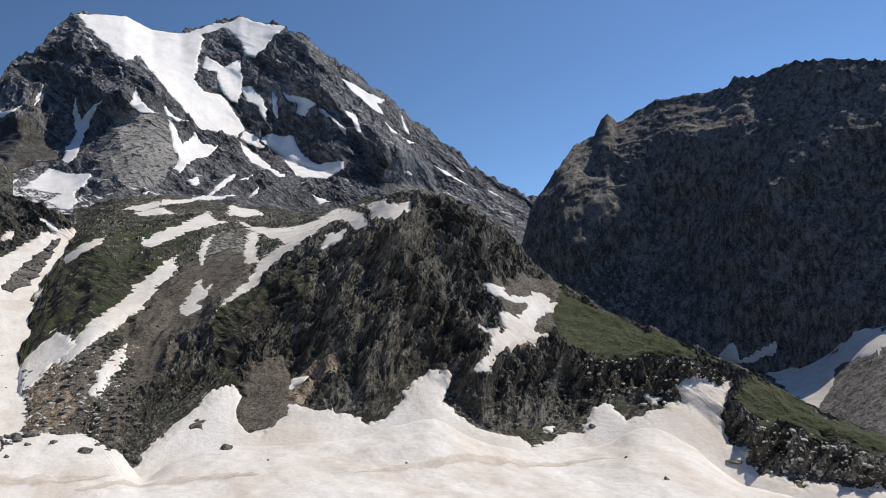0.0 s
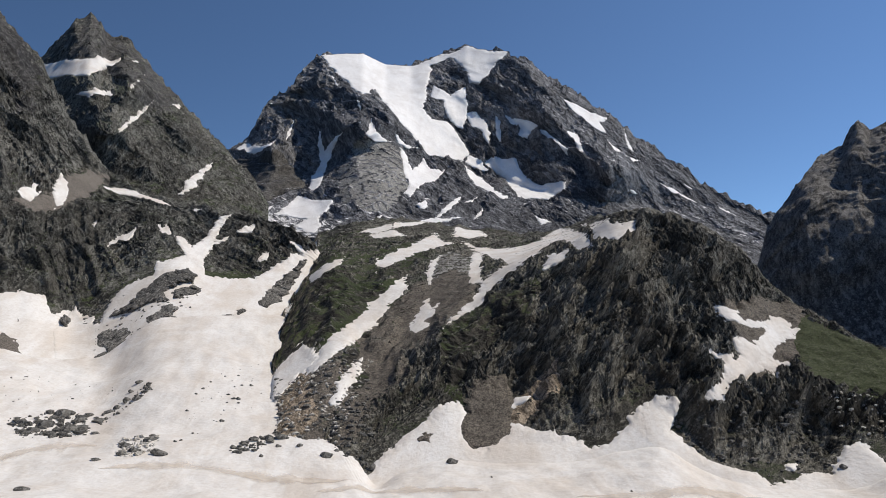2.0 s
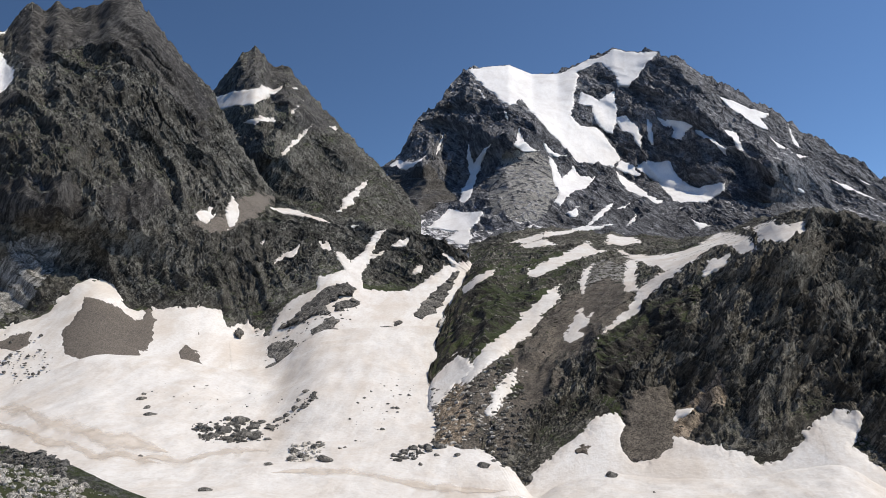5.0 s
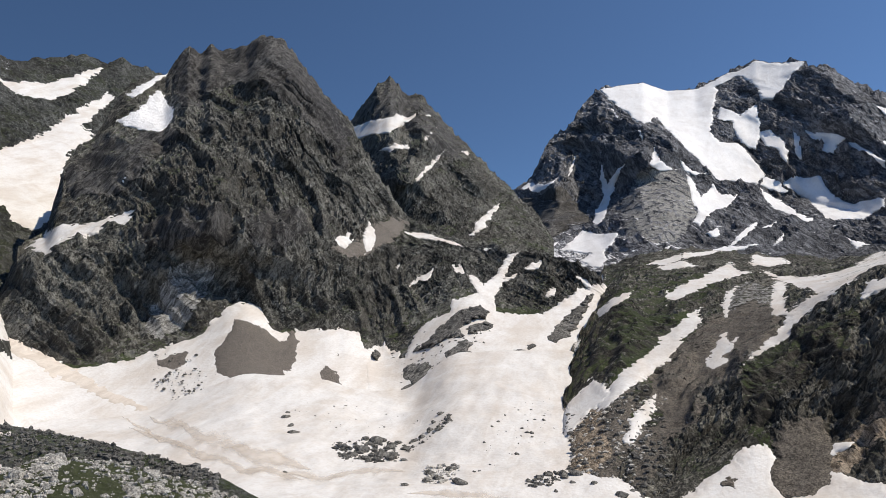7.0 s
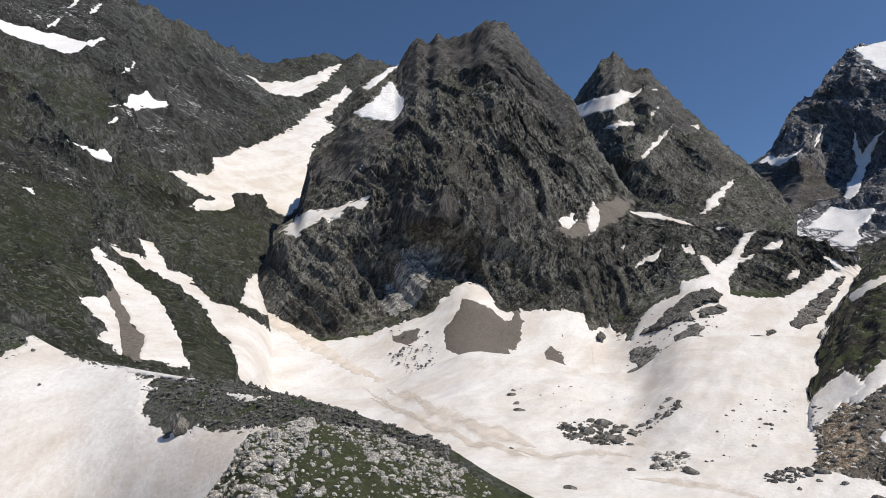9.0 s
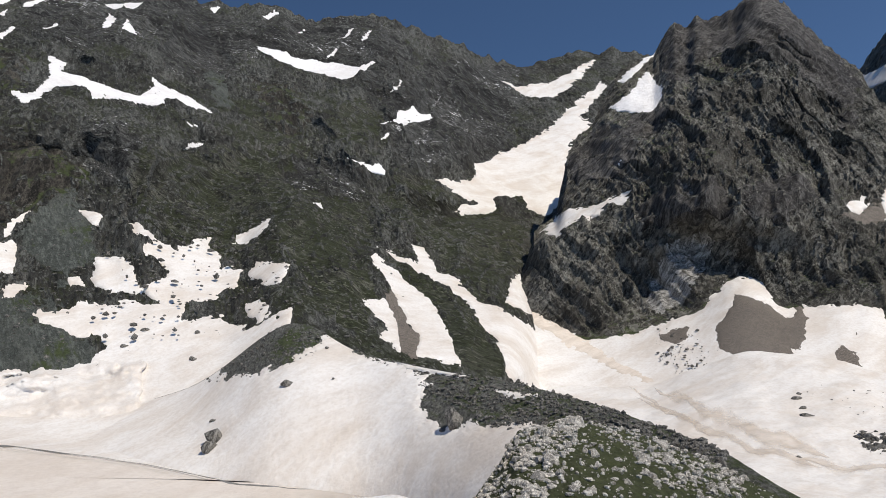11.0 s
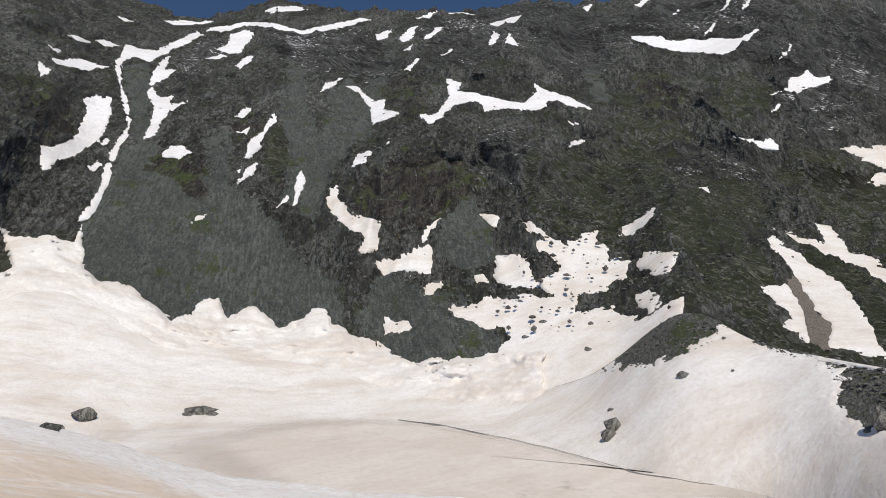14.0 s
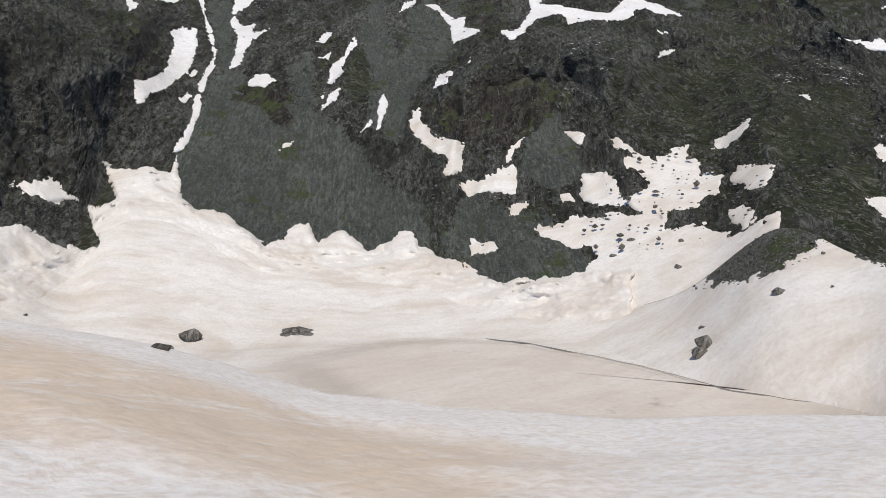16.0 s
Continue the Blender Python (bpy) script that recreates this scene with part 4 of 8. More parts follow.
lay("north", [(95.74, 87.8), (94.82, 86.6), (93.57, 78.7), (92.32, 72.5), (91.49, 73.4), (91.07, 79.5), (89.74, 82.5), (89.96, 75.4), (89.34, 73.5), (89.15, 62.4), (87.72, 60.4), (87.94, 53.3), (89.87, 46.1), (91.52, 43.3), (93.58, 44.7), (94.07, 51.0), (92.75, 55.6), (92.33, 60.5), (93.99, 66.8), (94.28, 72.5), (93.57, 74.5)], rough=2.2, label='old snow patch on a scree mountainside', thick=0.9, seed=87)
lay("north", [(97.2, 65.8), (95.66, 65.8), (94.74, 57.2), (94.12, 49.0), (95.65, 49.0), (96.9, 50.5), (97.4, 54.1)], rough=2.2, label='old snow patch on a scree mountainside', thick=0.9, seed=88)
lay("north", [(88.67, 79.0), (87.35, 89.1), (85.82, 101.6), (86.04, 89.9), (87.36, 80.7)], rough=2.2, label='old snow patch on a scree mountainside', thick=0.9, seed=89)
lay("north", [(87.27, 59.8), (86.57, 65.0), (84.95, 67.7), (84.28, 65.6), (84.91, 53.6), (85.79, 52.5)], rough=2.2, label='old snow patch on a scree mountainside', thick=0.9, seed=90)
lay("north", [(101.63, 38.3), (98.96, 40.5), (96.48, 43.9), (93.99, 43.0), (91.52, 42.8), (91.52, 36.6), (89.07, 37.7), (87.46, 32.9), (85.04, 38.9), (83.95, 43.7), (84.44, 7.0), (91.58, 1.4), (98.5, 8.1), (98.11, 19.3), (95.64, 26.2), (98.12, 29.6), (99.77, 32.9)], rough=2.2, label='old snow patch on a scree mountainside', thick=0.9, seed=91)
lay("north", [(87.31, 43.8), (86.22, 45.2), (85.42, 42.6), (86.25, 36.1), (86.97, 36.9)], rough=2.2, label='old snow patch on a scree mountainside', thick=0.9, seed=92)
lay("north", [(105.57, 35.7), (103.86, 32.9), (102.95, 27.9), (103.84, 25.4), (105.53, 26.1)], rough=2.2, label='old snow patch on a scree mountainside', thick=0.9, seed=93)
lay("north", [(99.06, 56.3), (98.15, 56.3), (97.94, 52.0), (98.77, 51.4)], rough=2.2, label='old snow patch on a scree mountainside', thick=0.9, seed=94)
lay("north", [(102.28, 51.1), (101.12, 51.1), (102.06, 45.2), (102.67, 44.7)], rough=2.2, label='old snow patch on a scree mountainside', thick=0.9, seed=95)
lay("north", [(119.36, 90.8), (118.78, 97.3), (118.18, 97.3), (118.6, 91.7)], rough=2, label='old snow patch on a scree mountainside', thick=0.9, seed=103)
lay("north", [(136.54, 65.9), (134.2, 67.6), (132.66, 57.8), (133.92, 55.8)], rough=2, label='old snow patch on a scree mountainside', thick=0.9, seed=105)
lay("north", [(131.08, 81.9), (126.78, 75.7), (126.24, 89.1), (126.02, 60.1), (125.18, 53.5), (123.09, 50.1), (120.43, 33.0), (119.01, 37.4), (118.47, 43.2), (117.29, 44.5), (116.73, 33.5), (115.56, 39.0), (114.65, 40.4), (113.13, 29.9), (111.46, 33.0), (110.69, 38.1), (109.69, 38.2), (109.39, 29.9), (107.33, 24.4), (104.86, 18.7), (103.63, 15.0), (101.55, 15.7), (99.08, 17.5), (96.63, 20.8), (93.84, 19.9), (93.98, -4.0), (139.4, 5.5), (139.09, 41.7), (135.94, 46.0), (134.03, 35.7), (131.3, 34.8), (132.06, 54.5), (130.29, 59.9), (130.76, 73.8)], label='tumbled dusty avalanche snow at a slope foot', name='avalanche_snow', rough=2.2, thick=2.0, lumps=2.4, calm=1.0, seed=106)
lay("moraine", [(81.46, 33.0), (78.9, 28.7), (74.21, 24.8), (74.09, 22.9), (75.15, 19.3), (73.64, 16.2), (73.17, 13.8), (72.05, 15.3), (69.69, 17.1), (67.29, 19.3), (68.55, 15.9), (69.04, -1.4), (75.7, -23.1), (101.02, -34.5), (101.49, 0.2), (98.17, 6.0), (94.72, 12.0), (91.56, 19.0), (89.1, 23.0), (88.5, 18.5), (85.9, 22.0), (83.44, 26.4), (81.79, 30.1)], rough=1.5, label='dusty snow bank on a moraine side', thick=0.4, seed=122)
lay("moraine", [(69.06, 23.5), (66.11, 24.0), (67.71, 23.2)], rough=0.4, label='dusty snow bank on a moraine side', thick=0.3, seed=123)
lay("moraine", [(76.44, 27.5), (71.2, 25.8), (71.4, 25.2), (75.62, 25.7)], rough=0.4, label='dusty snow bank on a moraine side', thick=0.3, seed=124)
lay("cliff", [(-18.76, -65.3), (-20.01, -44.8), (-20.52, -65.9), (-21.97, -52.6), (-22.77, -38.6), (-22.68, -55.8), (-21.23, -70.7), (-19.78, -72.2)], label='shaded snow apron below a dark cliff', thick=1.2, rough=4, seed=125)
lay("cliff", [(-22.35, -84.8), (-24.72, -71.6), (-26.43, -49.7), (-27.47, -22.6), (-28.76, -15.7), (-30.33, -14.4), (-30.3, -26.7), (-27.07, -57.2), (-26.46, -65.0), (-25.54, -101.5), (-24.96, -105.9), (-23.63, -98.4)], label='shaded snow apron below a dark cliff', thick=1.2, rough=4, seed=126)
lay("rock", [(-8.05, 38.9), (-10.66, 33.0), (-13.79, 26.2), (-16.46, 21.0), (-18.76, 16.9), (-17.74, 14.6), (-14.52, 17.9), (-12.54, 15.0), (-10.58, 18.2), (-8.58, 21.7), (-7.73, 29.9)], label='green alpine turf on a rocky slope', name='grass_patch', material=TURF_KNOLL, cat='grass', grp='grass patches', thick=0.4, calm=0.75, rough=2, seed=127)
lay("rock", [(-21.38, 11.7), (-24.97, 4.5), (-29.06, -1.7), (-30.03, -3.4), (-29.03, -3.8), (-25.24, -1.0), (-21.82, 1.6), (-20.44, 7.0)], label='green alpine turf on a rocky slope', name='grass_patch', material=TURF_KNOLL, cat='grass', grp='grass patches', thick=0.4, calm=0.75, rough=2, seed=128)
lay("north", [(75.93, 171.7), (72.27, 157.8), (72.21, 135.7), (68.94, 140.5), (67.24, 118.3), (67.77, 72.4), (70.37, 52.8), (72.89, 77.4), (75.38, 109.2), (77.84, 151.4)], label='green alpine turf on a rocky slope', name='grass_patch', material=TURF_FAR, cat='grass', grp='grass patches', thick=0.15, calm=0, rough=6, seed=129)
lay("north", [(76.82, 71.7), (74.01, 59.1), (70.71, 40.8), (69.61, 26.2), (68.52, 15.2), (71.78, 21.9), (73.49, 37.3), (75.15, 51.0)], label='green alpine turf on a rocky slope', name='grass_patch', material=TURF_FAR, cat='grass', grp='grass patches', thick=0.15, calm=0, rough=6, seed=130)
lay("north", [(85.31, 147.0), (82.28, 103.2), (79.5, 69.5), (78.2, 44.8), (79.25, 35.2), (81.92, 43.9), (84.32, 76.3), (86.24, 109.7)], label='green alpine turf on a rocky slope', name='grass_patch', material=TURF_FAR, cat='grass', grp='grass patches', thick=0.15, calm=0, rough=6, seed=131)
lay("north", [(126.07, 87.2), (124.97, 113.3), (123.35, 147.3), (120.84, 143.1), (117.31, 121.0), (114.93, 101.8), (113.16, 76.5), (110.95, 57.7), (108.33, 35.3), (109.4, 28.0), (111.05, 31.5), (113.14, 28.2), (114.75, 38.0), (116.82, 32.4), (118.39, 41.7), (120.44, 32.2), (123.49, 47.1), (125.74, 55.2)], label='smooth grey scree slope below a rocky ridge', name='scree_slope', material=SCREE_GREY, cat='scree', grp='scree slopes', thick=0.25, calm=0.85, rough=6, seed=132)
lay("north", [(100.28, 97.3), (99.03, 105.7), (97.67, 88.1), (97.24, 69.0), (98.98, 55.0), (100.65, 62.1), (101.5, 76.3)], label='smooth grey scree slope below a rocky ridge', name='scree_slope', material=SCREE_GREY, cat='scree', grp='scree slopes', thick=0.25, calm=0.85, rough=6, seed=133)
lay("north", [(105.56, 56.0), (102.26, 43.8), (98.96, 41.1), (102.23, 33.0), (99.77, 31.9), (97.29, 21.6), (103.8, 15.3), (105.43, 20.4), (107.08, 32.7)], label='smooth grey scree slope below a rocky ridge', name='scree_slope', material=SCREE_GREY, cat='scree', grp='scree slopes', thick=0.25, calm=0.85, rough=6, seed=134)
lay("peak", [(45.6, 107.7), (43.54, 113.1), (41.47, 143.1), (40.2, 138.8), (41.03, 120.2), (43.11, 103.4), (44.35, 98.5)], label='pale grey scree between rock ledges', name='scree_slope', material=SCREE, cat='scree', grp='scree slopes', thick=0.8, rough=3.2, seed=138)
lay("rock", [(21.94, 101.3), (20.26, 107.4), (19.43, 99.3), (21.52, 96.1)], rough=1.2, label='old snow streak lying in a rock hollow', thick=0.6, seed=159)
lay("moraine", [(76.67, -5.2), (74.94, 12.1), (72.33, 15.6), (69.99, 17.5), (66.79, 19.8), (64.36, 21.3), (64.16, 11.0)], rough=0.5, label='clean bright snow beside a grassy hillock', thick=0.3, seed=170)
lay("rock", [(17.14, 72.7), (15.9, 78.0), (14.67, 72.0), (14.48, 54.8), (15.32, 41.1), (16.15, 35.3), (17.17, 38.7), (17.57, 52.3)], label='pale grey smooth rock slab on a mountainside', name='bare_outcrop', material=SLAB_LIT, cat='rock outcrop', grp='bare outcrops', thick=0.12, calm=0.4, rough=1.5, seed=174)
lay("rock", [(28.08, 13.8), (27.07, 17.5), (26.04, 14.9), (25.61, 6.7), (27.23, 1.6), (28.85, 2.6)], label='ochre brown bare rock face above snow', name='bare_outcrop', material=OCHRE, cat='rock outcrop', grp='bare outcrops', thick=0.12, calm=0.4, rough=2, seed=176)
lay("rock", [(28.93, 23.8), (27.72, 33.1), (27.3, 28.6), (27.9, 22.2)], label='pale grey smooth rock slab on a mountainside', name='bare_outcrop', material=SLAB_LIT, cat='rock outcrop', grp='bare outcrops', thick=0.12, calm=0.4, rough=1, seed=177)
# two sunlit slabs, their brightness painted with the paler rock
lay("peak", [(58.27, 46.7), (57.28, 68.6), (56.23, 85.3), (53.96, 88.9), (54.22, 76.5), (55.73, 56.5), (57.34, 43.5)], label='pale grey smooth rock slab on a mountainside', name='bare_outcrop', material=SLAB_LIT, cat='rock outcrop', grp='bare outcrops', thick=0.12, calm=0.4, rough=3, seed=178)
lay("gc", [(24.27, 419.9), (22.88, 529.8), (20.89, 550.6), (19.41, 494.5), (19.33, 380.0), (20.17, 291.1), (22.36, 282.8), (23.96, 325.4)], label='pale grey smooth rock slab on a mountainside', name='bare_outcrop', material=SLAB_LIT, cat='rock outcrop', grp='bare outcrops', thick=0.12, calm=0.4, rough=10, seed=179)
lay("north", [(112.75, 353.8), (110.95, 371.4), (111.6, 236.8), (111.06, 160.1), (112.09, 106.1), (112.87, 105.9), (112.29, 179.3)], label='grey scree chute between crags', name='scree_slope', material=SCREE_GREY, cat='scree', grp='scree slopes', thick=0.1, calm=0.6, rough=4, seed=184)
lay("north", [(99.87, 110.3), (99.25, 112.9), (98.16, 69.0), (99.82, 62.1)], label='grey scree chute between crags', name='scree_slope', material=SCREE_GREY, cat='scree', grp='scree slopes', thick=0.1, calm=0.6, rough=4, seed=185)
lay("north", [(105.94, 316.6), (104.69, 325.6), (105.85, 216.6), (107.08, 206.9)], label='grey scree chute between crags', name='scree_slope', material=SCREE_GREY, cat='scree', grp='scree slopes', thick=0.1, calm=0.6, rough=4, seed=186)
lay("north", [(92.23, 395.1), (91.16, 403.4), (88.88, 247.6), (89.72, 240.9)], label='grey scree chute between crags', name='scree_slope', material=SCREE_GREY, cat='scree', grp='scree slopes', thick=0.1, calm=0.6, rough=4, seed=187)
lay("rock", [(28.84, 10.5), (27.28, 16.1), (24.48, 21.4), (22.45, 24.8), (21.41, 19.5), (23.63, 11.9), (25.01, 4.0), (25.57, -3.8), (29.12, -4.1), (30.31, -0.3), (28.79, 3.5)], label='loose brown rubble at the foot of a rock knoll', name='scree_slope', material=RUBBLE, cat='scree', grp='scree slopes', thick=0.15, calm=0.6, rough=2, seed=208)
lay("rock", [(24.03, 9.2), (22.43, 17.8), (20.39, 21.4), (19.96, 16.5), (21.98, 6.4), (23.59, 1.6)], label='loose brown rubble at the foot of a rock knoll', name='scree_slope', material=RUBBLE, cat='scree', grp='scree slopes', thick=0.15, calm=0.6, rough=2, seed=209)
lay("gc", [(25.77, 973.6), (24.11, 1000.7), (22.48, 1018.2), (20.71, 1005.3), (19.73, 996.7), (18.75, 997.8), (17.77, 1027.0), (16.79, 1060.6), (16.03, 1055.2), (15.45, 1077.0), (14.76, 1102.7), (14.33, 1082.6), (12.53, 1048.6), (11.64, 1046.2), (12.39, 994.3), (12.96, 944.7), (13.35, 906.9), (13.91, 876.0), (14.65, 875.8), (14.79, 934.3), (15.32, 986.8), (15.79, 1017.0), (16.23, 1028.5), (16.81, 1010.4), (17.48, 986.0), (17.51, 918.5), (17.86, 840.9), (17.8, 794.7), (18.1, 736.4), (17.38, 682.5), (16.43, 695.9), (15.72, 657.5), (14.86, 587.6), (14.52, 555.0), (15.09, 521.6), (16.56, 524.3), (17.67, 523.0), (18.22, 553.5), (19.13, 609.2), (19.87, 660.1), (20.44, 703.0), (21.0, 748.8), (21.57, 808.7), (22.17, 787.8), (22.58, 771.0), (23.18, 790.4), (23.77, 839.8), (24.97, 906.7)], name='glacier', cat='glacier', grp='', rough=6, label='broad white summit glacier on a dark mountain', thick=6, material=SNOW_HIGH, seed=300)
lay("gc", [(17.57, 808.9), (17.27, 868.3), (16.71, 849.3), (15.98, 815.6), (15.41, 839.5), (14.92, 849.7), (14.71, 781.3), (14.76, 717.6), (15.06, 657.0), (15.53, 664.7), (16.06, 695.4), (16.41, 735.2), (16.56, 790.5), (17.12, 792.6)], rough=3.5, label='white snow in a high mountain couloir', thick=4, material=SNOW_HIGH, seed=301)
lay("gc", [(19.75, 530.5), (19.38, 520.9), (18.86, 435.6), (17.99, 498.3), (17.53, 464.9), (16.6, 457.2), (16.14, 487.0), (17.0, 410.1), (17.58, 380.2), (18.53, 351.4), (18.93, 318.3), (19.5, 327.7), (19.09, 372.0), (19.44, 418.7)], rough=3.5, label='white snow in a high mountain couloir', thick=4, material=SNOW_HIGH, seed=302)
lay("gc", [(14.93, 501.0), (14.23, 481.9), (13.55, 441.2), (12.71, 385.8), (11.7, 349.6), (12.22, 347.7), (13.23, 383.4), (14.1, 402.2), (14.61, 451.5)], rough=3.5, label='white snow in a high mountain couloir', thick=4, material=SNOW_HIGH, seed=303)
lay("gc", [(13.49, 513.2), (12.94, 529.5), (11.73, 527.7), (11.21, 530.9), (10.75, 480.4), (10.28, 447.1), (9.31, 420.5), (8.33, 426.1), (7.43, 429.1), (7.46, 398.6), (8.7, 360.8), (10.01, 355.5), (10.86, 344.6), (11.39, 398.2), (11.97, 452.0), (12.81, 482.5)], rough=3.5, label='white snow in a high mountain couloir', thick=4, material=SNOW_HIGH, seed=304)
lay("gc", [(14.53, 550.6), (13.66, 517.4), (13.16, 482.6), (13.86, 492.5), (14.92, 515.7)], rough=3.5, label='white snow in a high mountain couloir', thick=4, material=SNOW_HIGH, seed=305)
lay("gc", [(14.93, 730.6), (14.02, 735.6), (13.33, 689.8), (13.02, 642.5), (13.07, 587.1), (13.4, 609.7), (13.72, 655.7), (14.43, 668.5)], rough=3.5, label='white snow in a high mountain couloir', thick=4, material=SNOW_HIGH, seed=306)
lay("gc", [(12.61, 710.4), (12.28, 685.5), (12.18, 595.9), (12.45, 607.5), (12.65, 659.5)], rough=3.5, label='white snow in a high mountain couloir', thick=4, material=SNOW_HIGH, seed=307)
lay("gc", [(11.91, 707.0), (11.05, 698.6), (10.04, 677.0), (9.39, 658.7), (9.91, 637.1), (10.28, 601.8), (10.95, 614.1), (10.75, 646.2), (11.42, 663.7)], rough=3.5, label='white snow in a high mountain couloir', thick=4, material=SNOW_HIGH, seed=308)
lay("gc", [(9.48, 636.9), (8.63, 593.5), (7.85, 567.6), (7.31, 534.0), (7.28, 560.5), (8.13, 603.8), (8.91, 636.6)], rough=3.5, label='white snow in a high mountain couloir', thick=4, material=SNOW_HIGH, seed=309)
lay("gc", [(31.75, 574.4), (30.9, 604.8), (29.86, 579.1), (28.81, 600.4), (29.44, 562.3), (30.29, 542.6), (31.33, 558.5)], rough=3.5, label='white snow in a high mountain couloir', thick=4, material=SNOW_HIGH, seed=310)
lay("gc", [(32.39, 506.2), (31.84, 534.9), (31.55, 512.9), (32.18, 495.4)], rough=3.5, label='white snow in a high mountain couloir', thick=4, material=SNOW_HIGH, seed=311)
lay("gc", [(25.69, 629.0), (25.59, 569.1), (25.33, 521.3), (24.49, 578.9), (23.95, 596.7), (24.5, 544.5), (24.94, 494.7), (25.24, 456.4), (25.59, 388.4), (25.93, 352.7), (26.62, 365.6), (26.19, 427.1), (25.63, 482.2), (25.85, 539.3)], rough=3.5, label='white snow in a high mountain couloir', thick=4, material=SNOW_HIGH, seed=312)
lay("gc", [(28.14, 595.0), (27.7, 664.0), (27.45, 678.8), (27.89, 607.2)], rough=3.5, label='white snow in a high mountain couloir', thick=4, material=SNOW_HIGH, seed=313)
lay("gc", [(22.28, 567.7), (21.93, 634.7), (21.47, 589.4), (20.71, 551.7), (20.32, 547.6), (21.7, 540.2)], rough=3.5, label='white snow in a high mountain couloir', thick=4, material=SNOW_HIGH, seed=314)
lay("gc", [(20.18, 596.5), (19.36, 544.9), (18.41, 540.1), (18.99, 528.4), (20.01, 548.7)], rough=3.5, label='white snow in a high mountain couloir', thick=4, material=SNOW_HIGH, seed=315)
lay("gc", [(28.9, 261.8), (28.07, 293.5), (27.24, 333.8), (26.02, 317.0), (24.61, 313.1), (25.03, 278.5), (25.65, 252.2), (25.46, 224.7), (26.08, 200.8), (26.68, 210.0), (27.49, 225.5), (26.66, 246.2), (28.08, 260.1)], rough=3.5, label='white snow in a high mountain couloir', thick=4, material=SNOW_HIGH, seed=316)
lay("gc", [(30.35, 271.3), (28.89, 301.0), (29.4, 269.4)], rough=3.5, label='white snow in a high mountain couloir', thick=4, material=SNOW_HIGH, seed=317)
lay("gc", [(31.46, 295.5), (29.08, 370.6), (30.05, 307.2)], rough=3.5, label='white snow in a high mountain couloir', thick=4, material=SNOW_HIGH, seed=318)
lay("gc", [(18.57, 295.0), (17.8, 321.0), (17.64, 290.3), (18.14, 276.3)], rough=3.5, label='white snow in a high mountain couloir', thick=4, material=SNOW_HIGH, seed=319)
lay("gc", [(17.12, 247.7), (16.73, 272.0), (15.96, 314.4), (15.03, 351.4), (15.42, 313.3), (16.3, 268.8)], rough=3.5, label='white snow in a high mountain couloir', thick=4, material=SNOW_HIGH, seed=320)
lay("gc", [(15.13, 311.6), (13.78, 352.4), (14.34, 319.9)], rough=3.5, label='white snow in a high mountain couloir', thick=4, material=SNOW_HIGH, seed=321)
lay("gc", [(14.29, 252.4), (13.58, 295.1), (13.67, 270.4)], rough=3.5, label='white snow in a high mountain couloir', thick=4, material=SNOW_HIGH, seed=322)
lay("gc", [(22.79, 231.3), (21.89, 235.6), (20.5, 269.7), (21.3, 237.6), (22.29, 220.7)], rough=3.5, label='white snow in a high mountain couloir', thick=4, material=SNOW_HIGH, seed=323)
lay("gc", [(19.39, 227.3), (17.68, 245.8), (15.11, 257.1), (16.77, 234.0)], rough=3.5, label='white snow in a high mountain couloir', thick=4, material=SNOW_HIGH, seed=324)
lay("gc", [(9.82, 273.4), (8.47, 255.4), (9.29, 247.1)], rough=3.5, label='white snow in a high mountain couloir', thick=4, material=SNOW_HIGH, seed=325)
lay("gc", [(24.98, 870.2), (24.58, 844.4), (24.26, 812.9), (24.59, 823.7)], rough=3.5, label='white snow in a high mountain couloir', thick=4, material=SNOW_HIGH, seed=326)
lay("gc", [(23.06, 768.8), (22.76, 728.6), (22.7, 680.9), (22.93, 702.2)], rough=3.5, label='white snow in a high mountain couloir', thick=4, material=SNOW_HIGH, seed=327)
lay("gc", [(7.7, 809.5), (6.7, 793.2), (5.7, 761.0), (4.33, 732.4), (4.93, 706.5), (4.43, 655.9), (5.14, 669.1), (5.92, 704.5), (6.71, 740.8)], rough=2.5, label='white snow in a high mountain couloir', thick=4, material=SNOW_HIGH, seed=328)
lay("gc", [(7.62, 650.8), (6.54, 629.5), (6.09, 555.9), (6.41, 548.2), (6.83, 604.9)], rough=2.5, label='white snow in a high mountain couloir', thick=4, material=SNOW_HIGH, seed=329)
lay("gc", [(4.45, 615.4), (3.68, 582.0), (3.15, 551.5), (3.8, 568.0)], rough=2.5, label='white snow in a high mountain couloir', thick=4, material=SNOW_HIGH, seed=330)
lay("gc", [(3.22, 558.0), (2.08, 533.2), (2.54, 528.4)], rough=2.5, label='white snow in a high mountain couloir', thick=4, material=SNOW_HIGH, seed=331)
lay("gc", [(3.24, 708.2), (2.96, 636.5), (2.56, 574.9), (2.9, 585.8), (3.15, 643.4)], rough=2.5, label='white snow in a high mountain couloir', thick=4, material=SNOW_HIGH, seed=332)
lay("gc", [(0.8, 446.9), (-0.48, 407.3), (-1.98, 368.0), (-1.19, 376.4), (0.15, 412.2)], rough=2.5, label='white snow in a high mountain couloir', thick=4, material=SNOW_HIGH, seed=333)
lay("gc", [(-0.8, 454.8), (-2.22, 411.0), (-1.29, 430.3)], rough=2.5, label='white snow in a high mountain couloir', thick=4, material=SNOW_HIGH, seed=334)
lay("gc", [(-1.86, 407.9), (-4.43, 329.0), (-3.25, 354.7)], rough=2.5, label='white snow in a high mountain couloir', thick=4, material=SNOW_HIGH, seed=335)
